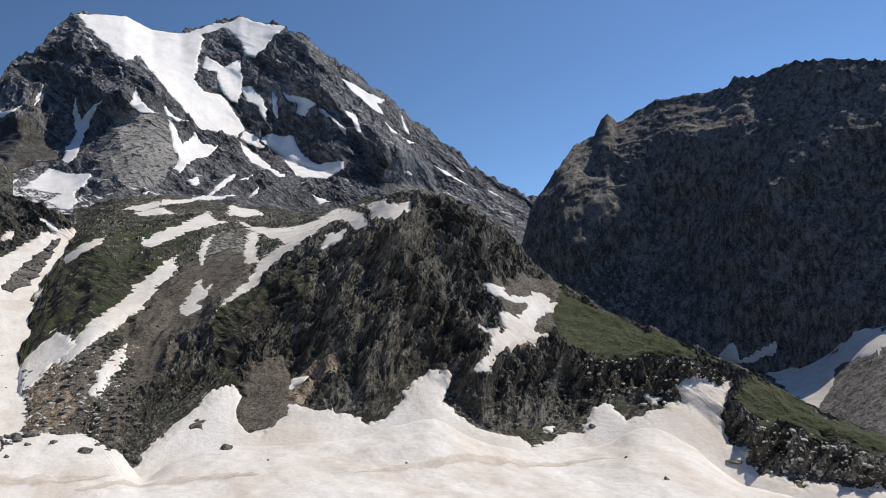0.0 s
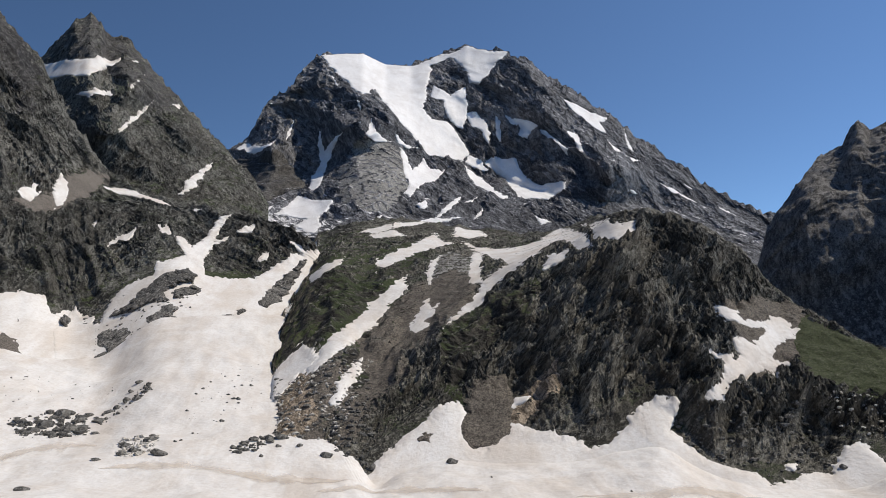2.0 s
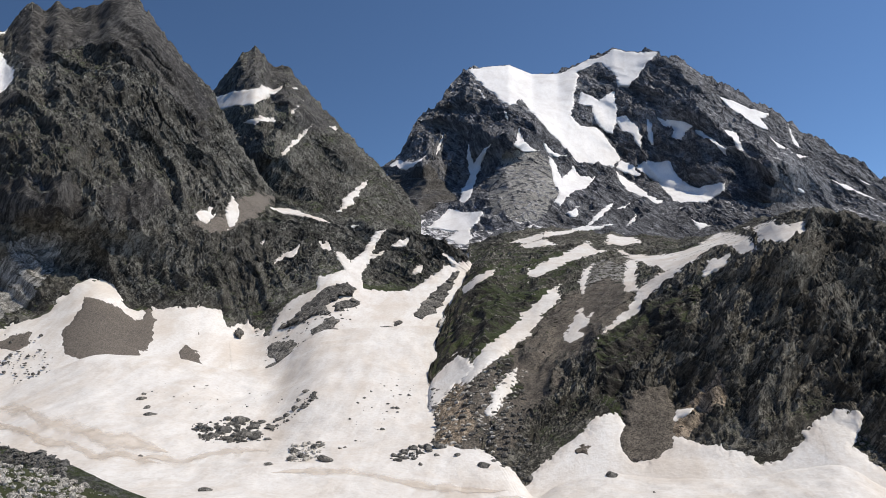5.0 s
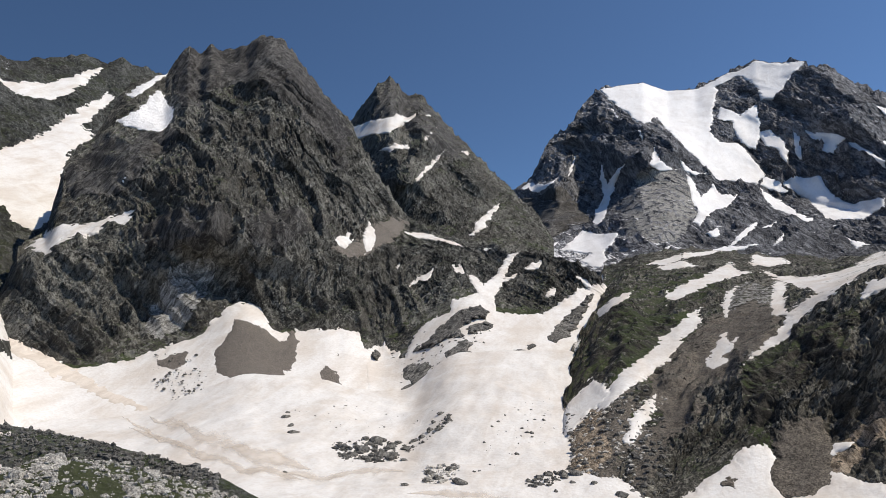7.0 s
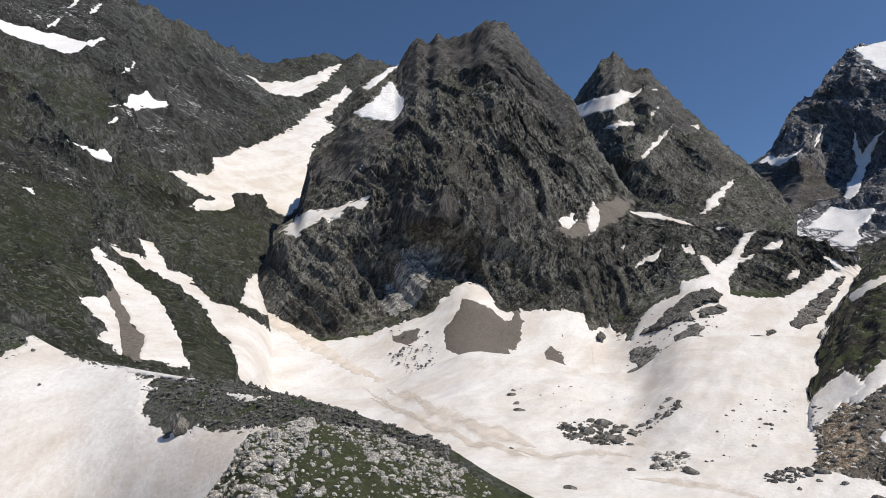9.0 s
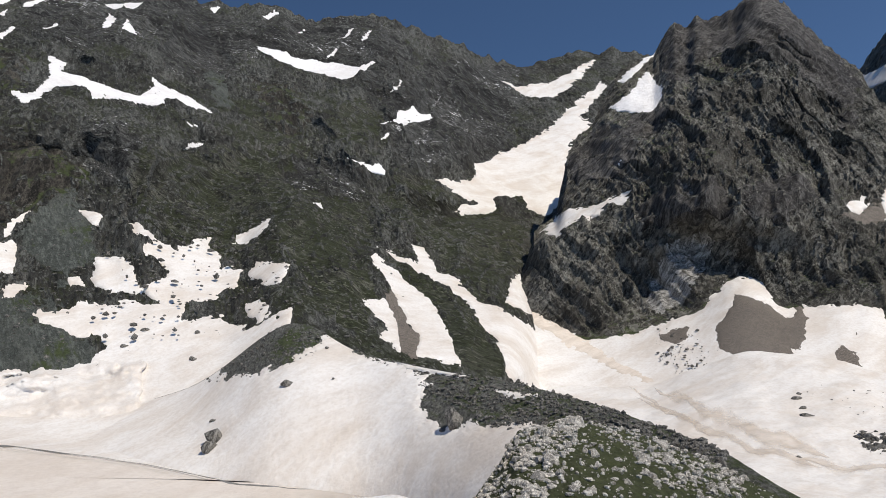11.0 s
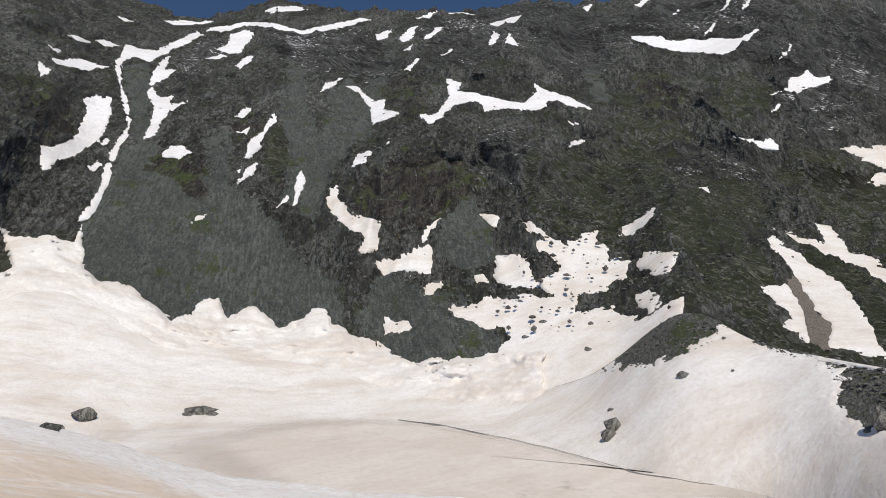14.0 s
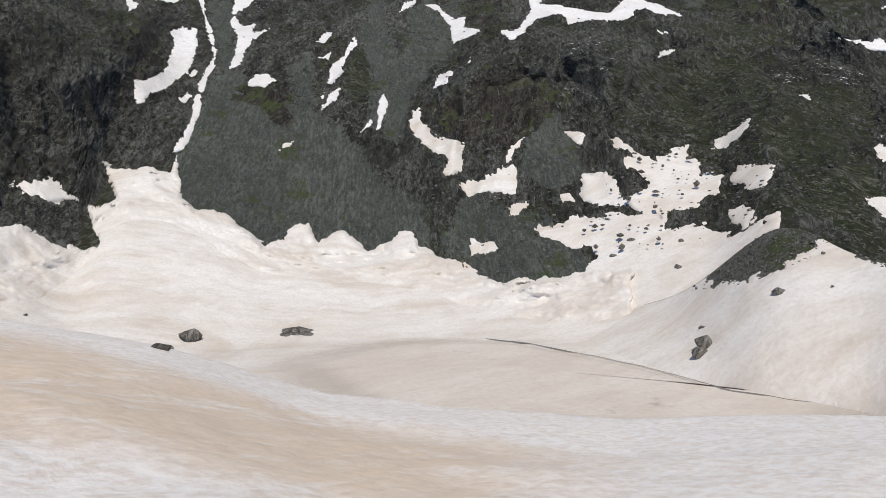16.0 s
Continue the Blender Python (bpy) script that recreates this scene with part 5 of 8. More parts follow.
lay("gc", [(2.97, 426.8), (2.3, 396.4), (2.65, 389.0)], rough=2.5, label='white snow in a high mountain couloir', thick=4, material=SNOW_HIGH, seed=336)
lay("gc", [(34.72, 308.9), (33.24, 439.2), (32.6, 491.6), (31.76, 534.5), (30.08, 528.1), (28.74, 550.2), (28.0, 524.9), (27.2, 457.9), (26.62, 365.6), (28.47, 352.3), (30.13, 304.9), (32.63, 267.1)], label='dark brown broken crag on a mountainside', name='crag', material=CRAG_SHADE, cat='rock outcrop', grp='crags', thick=6, calm=0.2, rough=10, seed=337)
lay("peak", [(41.78, 41.0), (40.95, 32.3), (40.3, 33.5), (39.62, 46.2), (38.35, 54.8), (36.96, 59.0), (36.87, 67.3), (35.91, 68.8), (34.95, 72.2), (35.77, 85.6), (34.98, 84.7), (34.49, 77.4), (33.53, 87.9), (32.64, 105.1), (31.85, 107.1), (32.55, 95.7), (33.0, 83.7), (31.81, 88.0), (32.99, 80.7), (33.76, 69.8), (33.53, 59.8), (31.94, 57.7), (30.13, 58.9), (28.93, 67.0), (27.51, 76.1), (25.66, 81.9), (24.61, 69.4), (24.47, 34.8), (42.91, 16.4), (43.15, 30.4)], rough=1.0, label='dusty old snow below a rock wall', thick=0.8, seed=338)
lay("peak", [(40.9, 23.9), (40.1, 30.3), (38.81, 32.7), (37.88, 33.3), (35.99, 36.7), (37.11, 31.0), (37.85, 27.3), (37.63, 28.6), (38.55, 23.3), (39.46, 18.6), (40.57, 17.0), (39.86, 21.6)], label='grey broken rock island standing out of old snow', name='rock_island', material=ROCK_ISLAND, cat='rock outcrop', grp='rock islands', thick=1.2, lumps=2.2, calm=0.0, rough=1.6, seed=339)
lay("peak", [(39.58, 37.2), (38.67, 43.1), (37.76, 50.8), (36.95, 56.6), (35.89, 62.5), (34.73, 63.9), (34.13, 59.5), (34.31, 54.2), (35.48, 53.9), (36.23, 49.1), (35.83, 44.6), (37.35, 43.1), (38.47, 38.7)], label='grey broken rock island standing out of old snow', name='rock_island', material=ROCK_ISLAND, cat='rock outcrop', grp='rock islands', thick=1.2, lumps=2.2, calm=0.0, rough=1.6, seed=340)
lay("peak", [(37.89, 36.0), (36.96, 40.2), (35.63, 43.1), (35.04, 41.7), (35.8, 36.7), (36.93, 34.0)], label='grey broken rock island standing out of old snow', name='rock_island', material=ROCK_ISLAND, cat='rock outcrop', grp='rock islands', thick=1.2, lumps=2.2, calm=0.0, rough=1.6, seed=341)
lay("peak", [(35.66, 50.7), (34.31, 54.2), (33.71, 51.0), (34.67, 46.1), (35.64, 46.1)], label='grey broken rock island standing out of old snow', name='rock_island', material=ROCK_ISLAND, cat='rock outcrop', grp='rock islands', thick=1.2, lumps=2.2, calm=0.0, rough=1.6, seed=342)
lay("peak", [(32.73, 36.2), (31.48, 39.0), (30.61, 42.5), (30.88, 37.6), (31.86, 36.0)], label='grey broken rock island standing out of old snow', name='rock_island', material=ROCK_ISLAND, cat='rock outcrop', grp='rock islands', thick=1.2, lumps=2.2, calm=0.0, rough=1.6, seed=343)
lay("peak", [(34.63, 36.2), (33.66, 38.9), (34.04, 35.9)], label='grey broken rock island standing out of old snow', name='rock_island', material=ROCK_ISLAND, cat='rock outcrop', grp='rock islands', thick=1.2, lumps=2.2, calm=0.0, rough=1.6, seed=344)
lay("peak", [(30.09, 42.0), (29.5, 50.0), (27.9, 63.4), (26.27, 76.9), (26.87, 63.6), (27.47, 52.1), (28.27, 45.2), (29.28, 41.4)], label='grey broken rock island standing out of old snow', name='rock_island', material=ROCK_ISLAND, cat='rock outcrop', grp='rock islands', thick=1.2, lumps=2.2, calm=0.0, rough=1.6, seed=345)
lay("peak", [(42.71, 34.0), (42.35, 39.1), (42.01, 35.6), (42.23, 29.6)], label='grey broken rock island standing out of old snow', name='rock_island', material=ROCK_ISLAND, cat='rock outcrop', grp='rock islands', thick=1.2, lumps=2.2, calm=0.0, rough=1.6, seed=346)
lay("peak", [(37.61, 28.6), (36.51, 33.1), (35.94, 34.2), (36.86, 31.9)], label='grey broken rock island standing out of old snow', name='rock_island', material=ROCK_ISLAND, cat='rock outcrop', grp='rock islands', thick=1.2, lumps=2.2, calm=0.0, rough=1.6, seed=347)
lay("peak", [(35.96, 34.2), (34.82, 35.3), (34.62, 35.5), (35.57, 34.6)], label='grey broken rock island standing out of old snow', name='rock_island', material=ROCK_ISLAND, cat='rock outcrop', grp='rock islands', thick=1.2, lumps=2.2, calm=0.0, rough=1.6, seed=348)
lay("peak", [(40.0, 77.3), (39.39, 84.2), (38.2, 89.3), (38.63, 82.1)], rough=0.9, label='dusty old snow below a rock wall', thick=0.8, seed=349)
lay("peak", [(36.83, 91.1), (36.17, 91.3), (35.88, 86.0), (36.54, 85.8)], rough=0.9, label='dusty old snow below a rock wall', thick=0.8, seed=350)
lay("peak", [(31.49, 91.1), (30.81, 96.9), (30.12, 97.8), (30.4, 92.3)], rough=0.9, label='dusty old snow below a rock wall', thick=0.8, seed=351)
lay("peak", [(30.03, 69.8), (29.55, 76.3), (29.07, 76.5), (29.34, 70.9)], rough=0.9, label='dusty old snow below a rock wall', thick=0.8, seed=352)
lay("peak", [(27.81, 85.2), (27.31, 86.4), (26.6, 78.4), (27.1, 78.1)], rough=0.9, label='dusty old snow below a rock wall', thick=0.8, seed=353)
lay("peak", [(40.44, 127.7), (39.51, 128.0), (38.36, 126.7), (37.2, 120.4), (35.95, 114.3), (36.6, 112.0), (37.97, 119.9), (39.87, 123.7)], rough=0.9, label='dusty old snow below a rock wall', thick=0.8, seed=354)
lay("peak", [(35.32, 112.7), (33.89, 112.5), (34.84, 108.2)], rough=0.9, label='dusty old snow below a rock wall', thick=0.8, seed=355)
lay("peak", [(45.34, 115.5), (44.76, 117.4), (44.15, 114.3), (44.72, 107.1), (45.26, 111.1)], rough=0.9, label='dusty old snow below a rock wall', thick=0.8, seed=356)
lay("peak", [(43.36, 122.2), (43.02, 130.2), (42.54, 125.9), (42.4, 116.0), (42.77, 106.2), (43.29, 102.8), (43.43, 112.6)], rough=0.9, label='dusty old snow below a rock wall', thick=0.8, seed=357)
lay("peak", [(40.98, 94.0), (40.69, 96.4), (40.82, 89.4)], rough=0.9, label='dusty old snow below a rock wall', thick=0.8, seed=358)
lay("peak", [(53.92, 33.4), (53.38, 40.5), (52.65, 49.6), (52.48, 54.5), (51.31, 54.6), (50.31, 49.9), (49.29, 42.0), (48.9, 43.6), (48.51, 46.9), (47.9, 43.7), (48.06, 32.0), (48.44, 26.9), (49.42, 24.0), (50.21, 25.8), (51.37, 24.1), (52.72, 24.1), (53.7, 28.2)], label='brown gravel fan spread over snow', name='scree_fan', material=SCREE, cat='scree', grp='scree fans', thick=1.1, rough=2.4, seed=359)
lay("peak", [(57.83, 33.1), (57.1, 34.6), (56.38, 36.9), (55.45, 37.5), (55.41, 30.6), (56.32, 26.1), (57.25, 27.8)], label='brown gravel fan spread over snow', name='scree_fan', material=SCREE, cat='scree', grp='scree fans', thick=1.1, rough=2.4, seed=360)
lay("peak", [(46.45, 28.0), (45.85, 30.6), (45.03, 25.3), (44.69, 20.4), (45.4, 20.3), (46.0, 21.1), (46.43, 21.9)], label='brown gravel fan spread over snow', name='scree_fan', material=SCREE, cat='scree', grp='scree fans', thick=1.1, rough=2.4, seed=361)
lay("peak", [(45.46, 37.6), (44.86, 39.7), (44.83, 29.2), (45.36, 30.5)], label='brown gravel fan spread over snow', name='scree_fan', material=SCREE, cat='scree', grp='scree fans', thick=1.1, rough=2.4, seed=362)
lay("north", [(126.62, 88.3), (125.84, 98.7), (125.38, 109.8), (125.09, 121.7), (125.06, 131.7), (124.63, 137.3), (124.5, 148.5), (123.86, 167.2), (123.53, 177.3), (123.72, 194.9), (123.99, 222.5), (124.33, 253.6), (124.42, 268.3), (124.07, 269.7), (124.01, 235.6), (123.57, 210.5), (123.36, 179.5), (123.67, 161.0), (124.15, 148.7), (124.52, 134.7), (124.57, 119.6), (125.04, 107.8), (125.49, 94.9), (126.03, 88.7)], rough=1.6, material=SNOW_HIGH, label='thin snow ribbon in a scree gully', thick=0.9, seed=363)
lay("north", [(124.42, 265.2), (124.28, 285.1), (123.78, 312.1), (122.7, 310.2), (121.79, 315.3), (120.53, 352.6), (119.05, 387.9), (118.47, 369.2), (119.03, 360.8), (120.51, 330.4), (121.41, 304.4), (122.12, 285.9), (123.04, 292.3), (123.81, 281.9), (124.07, 266.6)], rough=1.5, material=SNOW_HIGH, label='old snow patch on a scree mountainside', thick=0.9, seed=364)
lay("north", [(118.48, 388.7), (117.91, 405.4), (116.75, 404.1), (115.78, 411.7), (114.38, 396.2), (112.76, 380.7), (111.73, 371.6), (110.71, 387.5), (109.05, 405.5), (107.37, 426.0), (106.44, 424.3), (108.21, 398.4), (109.88, 381.2), (111.52, 362.9), (113.16, 367.0), (114.77, 386.2), (115.97, 396.6), (117.51, 379.4)], rough=1.5, material=SNOW_HIGH, label='old snow patch on a scree mountainside', thick=0.9, seed=365)
lay("north", [(114.29, 438.1), (113.2, 442.2), (112.18, 455.8), (111.27, 441.9), (112.38, 435.1), (113.8, 421.5)], rough=1.5, material=SNOW_HIGH, label='old snow patch on a scree mountainside', thick=0.9, seed=366)
lay("north", [(121.33, 415.8), (120.21, 430.1), (118.7, 427.8), (117.93, 423.2), (119.07, 413.5), (120.57, 410.8)], rough=1.5, material=SNOW_HIGH, label='old snow patch on a scree mountainside', thick=0.9, seed=367)
lay("north", [(117.67, 330.7), (116.91, 345.6), (116.73, 371.2), (115.76, 380.8), (115.08, 370.6), (115.54, 342.9), (116.1, 316.6), (117.08, 317.6)], rough=1.5, material=SNOW_HIGH, label='old snow patch on a scree mountainside', thick=0.9, seed=368)
lay("north", [(118.68, 305.8), (117.46, 316.6), (116.8, 307.2), (117.83, 302.3)], rough=1.5, material=SNOW_HIGH, label='old snow patch on a scree mountainside', thick=0.9, seed=369)
lay("north", [(116.35, 284.4), (115.7, 306.4), (115.12, 311.1), (115.3, 295.5), (116.07, 279.4)], rough=1.5, material=SNOW_HIGH, label='old snow patch on a scree mountainside', thick=0.9, seed=370)
lay("north", [(122.24, 240.6), (121.92, 269.0), (121.39, 290.9), (120.86, 309.2), (121.19, 273.1), (120.45, 273.0), (121.34, 249.2), (122.23, 235.7)], rough=1.5, material=SNOW_HIGH, label='old snow patch on a scree mountainside', thick=0.9, seed=371)
lay("north", [(122.61, 163.3), (122.12, 182.4), (121.81, 205.1), (122.39, 225.7), (122.05, 236.3), (121.47, 218.8), (120.57, 227.7), (120.9, 206.6), (119.55, 216.7), (120.71, 200.7), (121.23, 187.3), (121.73, 169.5), (122.36, 163.6)], rough=1.5, material=SNOW_HIGH, label='old snow patch on a scree mountainside', thick=0.9, seed=372)
lay("north", [(128.74, 125.0), (128.83, 145.9), (128.01, 144.8), (127.21, 151.1), (126.75, 161.3), (126.45, 174.9), (126.16, 193.3), (126.37, 206.9), (125.53, 213.4), (124.66, 213.2), (124.62, 194.0), (124.92, 176.0), (125.38, 156.3), (126.36, 146.5), (126.99, 135.9), (127.81, 133.9), (128.42, 125.6)], rough=1.5, material=SNOW_HIGH, label='old snow patch on a scree mountainside', thick=0.9, seed=373)
lay("north", [(125.37, 152.7), (124.89, 163.7), (124.66, 157.2), (125.19, 150.1)], rough=1.5, material=SNOW_HIGH, label='old snow patch on a scree mountainside', thick=0.9, seed=374)
lay("north", [(126.03, 129.9), (125.49, 136.9), (125.07, 134.3), (125.63, 129.5)], rough=1.5, material=SNOW_HIGH, label='old snow patch on a scree mountainside', thick=0.9, seed=375)
lay("north", [(128.49, 247.4), (127.66, 251.3), (126.67, 264.3), (125.46, 262.7), (124.87, 261.2), (125.95, 249.1), (126.98, 246.9), (127.98, 242.4)], rough=1.5, material=SNOW_HIGH, label='old snow patch on a scree mountainside', thick=0.9, seed=376)
lay("north", [(129.12, 234.9), (128.45, 230.1), (128.49, 223.6), (129.07, 216.5)], rough=1.5, material=SNOW_HIGH, label='old snow patch on a scree mountainside', thick=0.9, seed=377)
lay("north", [(127.66, 299.6), (126.75, 303.4), (125.81, 299.7), (126.9, 293.9)], rough=1.5, material=SNOW_HIGH, label='old snow patch on a scree mountainside', thick=0.9, seed=378)
lay("north", [(125.71, 307.3), (124.85, 313.8), (124.24, 307.5), (125.18, 300.3)], rough=1.5, material=SNOW_HIGH, label='old snow patch on a scree mountainside', thick=0.9, seed=379)
lay("north", [(128.6, 266.3), (127.69, 263.3), (128.19, 260.0)], rough=1.5, material=SNOW_HIGH, label='old snow patch on a scree mountainside', thick=0.9, seed=380)
lay("north", [(124.29, 378.3), (123.25, 378.3), (123.85, 369.9)], rough=1.5, material=SNOW_HIGH, label='old snow patch on a scree mountainside', thick=0.9, seed=381)
lay("north", [(121.49, 144.9), (120.79, 156.8), (119.81, 160.3), (119.37, 148.7), (120.21, 145.0)], rough=1.5, material=SNOW_HIGH, label='old snow patch on a scree mountainside', thick=0.9, seed=382)
lay("north", [(116.39, 195.9), (115.59, 209.9), (115.12, 210.5), (115.77, 195.0)], rough=1.5, material=SNOW_HIGH, label='old snow patch on a scree mountainside', thick=0.9, seed=383)
lay("north", [(116.28, 176.0), (115.32, 181.7), (115.54, 173.3)], rough=1.5, material=SNOW_HIGH, label='old snow patch on a scree mountainside', thick=0.9, seed=384)
lay("north", [(115.69, 151.0), (115.14, 169.6), (114.37, 180.4), (113.61, 201.7), (113.44, 193.5), (114.09, 177.2), (114.72, 157.2), (115.3, 150.1)], rough=1.5, material=SNOW_HIGH, label='old snow patch on a scree mountainside', thick=0.9, seed=385)
lay("north", [(116.13, 123.3), (115.58, 136.3), (114.66, 145.9), (114.88, 136.7), (115.64, 126.7)], rough=1.5, material=SNOW_HIGH, label='old snow patch on a scree mountainside', thick=0.9, seed=386)
lay("north", [(116.35, 135.3), (115.82, 139.4), (115.96, 132.8)], rough=1.5, material=SNOW_HIGH, label='old snow patch on a scree mountainside', thick=0.9, seed=387)
lay("north", [(112.25, 102.2), (112.08, 116.8), (112.02, 129.6), (111.63, 136.8), (111.26, 129.7), (111.6, 116.8), (111.97, 103.5)], rough=1.5, material=SNOW_HIGH, label='old snow patch on a scree mountainside', thick=0.9, seed=388)
lay("north", [(113.27, 102.1), (112.52, 117.3), (112.46, 111.5)], rough=1.5, material=SNOW_HIGH, label='old snow patch on a scree mountainside', thick=0.9, seed=389)
lay("north", [(110.33, 236.1), (109.8, 252.9), (108.69, 264.0), (109.39, 247.2)], rough=1.5, material=SNOW_HIGH, label='old snow patch on a scree mountainside', thick=0.9, seed=390)
lay("north", [(108.48, 252.4), (107.52, 251.4), (106.67, 233.0), (106.25, 226.6), (105.41, 229.8), (105.61, 213.2), (104.09, 208.9), (105.39, 198.1), (106.44, 191.5), (106.57, 212.9), (107.3, 238.4)], rough=1.5, material=SNOW_HIGH, label='old snow patch on a scree mountainside', thick=0.9, seed=391)
lay("north", [(107.89, 140.6), (107.45, 153.4), (106.62, 161.9), (106.37, 156.7), (107.02, 143.6)], rough=1.5, material=SNOW_HIGH, label='old snow patch on a scree mountainside', thick=0.9, seed=392)
lay("north", [(105.62, 164.7), (105.04, 174.3), (105.25, 164.6)], rough=1.5, material=SNOW_HIGH, label='old snow patch on a scree mountainside', thick=0.9, seed=393)
lay("north", [(102.86, 202.6), (101.59, 203.8), (100.74, 226.5), (100.74, 251.8), (100.95, 262.8), (99.67, 260.5), (100.1, 241.7), (98.64, 238.8), (96.68, 231.3), (94.98, 230.1), (94.12, 248.9), (94.32, 260.3), (93.48, 251.0), (91.59, 244.3), (90.1, 230.5), (91.6, 228.6), (92.65, 235.4), (93.5, 227.8), (93.29, 217.3), (94.56, 216.0), (96.26, 218.1), (97.96, 211.6), (98.39, 224.6), (99.67, 220.8), (100.74, 210.7), (101.16, 199.4), (102.22, 190.8)], rough=1.5, material=SNOW_HIGH, label='old snow patch on a scree mountainside', thick=0.9, seed=394)
lay("north", [(106.13, 370.8), (104.99, 390.2), (105.24, 363.6), (106.0, 354.5)], rough=1.5, material=SNOW_HIGH, label='old snow patch on a scree mountainside', thick=0.9, seed=395)
lay("north", [(104.43, 356.2), (103.75, 393.6), (102.85, 406.1), (103.32, 367.2), (104.04, 348.5)], rough=1.5, material=SNOW_HIGH, label='old snow patch on a scree mountainside', thick=0.9, seed=396)
lay("north", [(102.71, 357.4), (101.6, 399.3), (100.91, 401.7), (101.81, 366.3)], rough=1.5, material=SNOW_HIGH, label='old snow patch on a scree mountainside', thick=0.9, seed=397)
lay("north", [(104.21, 325.5), (103.4, 347.3), (103.61, 325.9)], rough=1.5, material=SNOW_HIGH, label='old snow patch on a scree mountainside', thick=0.9, seed=398)
lay("north", [(103.98, 285.4), (103.09, 307.7), (102.84, 306.4), (103.6, 283.0)], rough=1.5, material=SNOW_HIGH, label='old snow patch on a scree mountainside', thick=0.9, seed=399)
lay("north", [(101.21, 314.8), (100.26, 337.6), (100.52, 319.4)], rough=1.5, material=SNOW_HIGH, label='old snow patch on a scree mountainside', thick=0.9, seed=400)
lay("north", [(103.19, 430.3), (102.03, 447.2), (101.3, 453.6), (102.25, 425.1)], rough=1.5, material=SNOW_HIGH, label='old snow patch on a scree mountainside', thick=0.9, seed=401)
lay("north", [(101.39, 453.6), (99.66, 452.5), (98.53, 441.6), (100.52, 444.1)], rough=1.5, material=SNOW_HIGH, label='old snow patch on a scree mountainside', thick=0.9, seed=402)
lay("north", [(97.76, 401.6), (96.2, 415.9), (94.86, 424.9), (95.77, 396.4), (97.07, 393.7)], rough=1.5, material=SNOW_HIGH, label='old snow patch on a scree mountainside', thick=0.9, seed=403)
lay("north", [(97.77, 342.8), (97.29, 377.1), (96.82, 366.0), (97.16, 344.9)], rough=1.5, material=SNOW_HIGH, label='old snow patch on a scree mountainside', thick=0.9, seed=404)
lay("north", [(96.48, 348.3), (96.21, 374.2), (95.7, 355.9), (95.32, 336.5), (95.88, 340.1)], rough=1.5, material=SNOW_HIGH, label='old snow patch on a scree mountainside', thick=0.9, seed=405)
lay("north", [(90.67, 453.5), (89.94, 462.4), (90.29, 441.6)], rough=1.5, material=SNOW_HIGH, label='old snow patch on a scree mountainside', thick=0.9, seed=406)
lay("north", [(86.84, 448.5), (86.0, 465.5), (85.72, 461.0), (86.43, 440.6)], rough=1.5, material=SNOW_HIGH, label='old snow patch on a scree mountainside', thick=0.9, seed=407)
lay("north", [(84.48, 421.8), (83.53, 443.3), (83.99, 423.5)], rough=1.5, material=SNOW_HIGH, label='old snow patch on a scree mountainside', thick=0.9, seed=408)
lay("north", [(87.31, 373.2), (85.67, 364.9), (84.46, 358.9), (82.85, 359.4), (82.06, 355.4), (81.08, 355.7), (79.72, 352.9), (78.93, 366.9), (78.33, 386.3), (78.55, 367.2), (79.34, 343.9), (80.33, 326.0), (81.12, 320.4), (82.29, 331.5), (83.68, 335.7), (85.29, 339.7), (86.1, 349.1), (86.91, 359.2)], rough=1.5, material=SNOW_HIGH, label='old snow patch on a scree mountainside', thick=0.9, seed=409)
lay("north", [(82.3, 357.1), (81.83, 380.9), (81.18, 396.7), (81.65, 365.9)], rough=1.5, material=SNOW_HIGH, label='old snow patch on a scree mountainside', thick=0.9, seed=410)
lay("north", [(81.08, 417.8), (80.59, 441.3), (80.02, 455.9), (80.48, 428.8)], rough=1.5, material=SNOW_HIGH, label='old snow patch on a scree mountainside', thick=0.9, seed=411)
lay("north", [(79.68, 411.3), (79.22, 439.8), (78.7, 455.2), (79.05, 425.9)], rough=1.5, material=SNOW_HIGH, label='old snow patch on a scree mountainside', thick=0.9, seed=412)
lay("north", [(77.4, 308.7), (76.92, 327.2), (76.26, 346.7), (76.75, 320.8)], rough=1.5, material=SNOW_HIGH, label='old snow patch on a scree mountainside', thick=0.9, seed=413)
lay("north", [(78.18, 248.1), (77.42, 255.6), (76.85, 264.8), (76.63, 281.1), (76.07, 286.9), (75.51, 295.9), (75.17, 286.3), (74.11, 284.6), (73.94, 277.8), (74.85, 269.3), (75.76, 260.7), (76.14, 253.9), (76.94, 253.1), (77.7, 246.6)], rough=1.5, material=SNOW_HIGH, label='old snow patch on a scree mountainside', thick=0.9, seed=414)
lay("north", [(78.11, 226.3), (77.19, 239.1), (77.47, 229.0)], rough=1.5, material=SNOW_HIGH, label='old snow patch on a scree mountainside', thick=0.9, seed=415)
lay("north", [(80.45, 192.4), (79.43, 190.5), (78.5, 186.5), (78.03, 193.9), (77.57, 185.5), (77.45, 176.4), (78.33, 178.2), (79.26, 183.4)], rough=1.5, material=SNOW_HIGH, label='old snow patch on a scree mountainside', thick=0.9, seed=416)
lay("north", [(92.16, 164.5), (91.44, 179.8), (90.51, 189.4), (91.02, 178.2)], rough=1.5, material=SNOW_HIGH, label='old snow patch on a scree mountainside', thick=0.9, seed=417)
lay("north", [(82.9, 122.6), (82.2, 122.9), (82.02, 114.4)], rough=1.5, material=SNOW_HIGH, label='old snow patch on a scree mountainside', thick=0.9, seed=418)
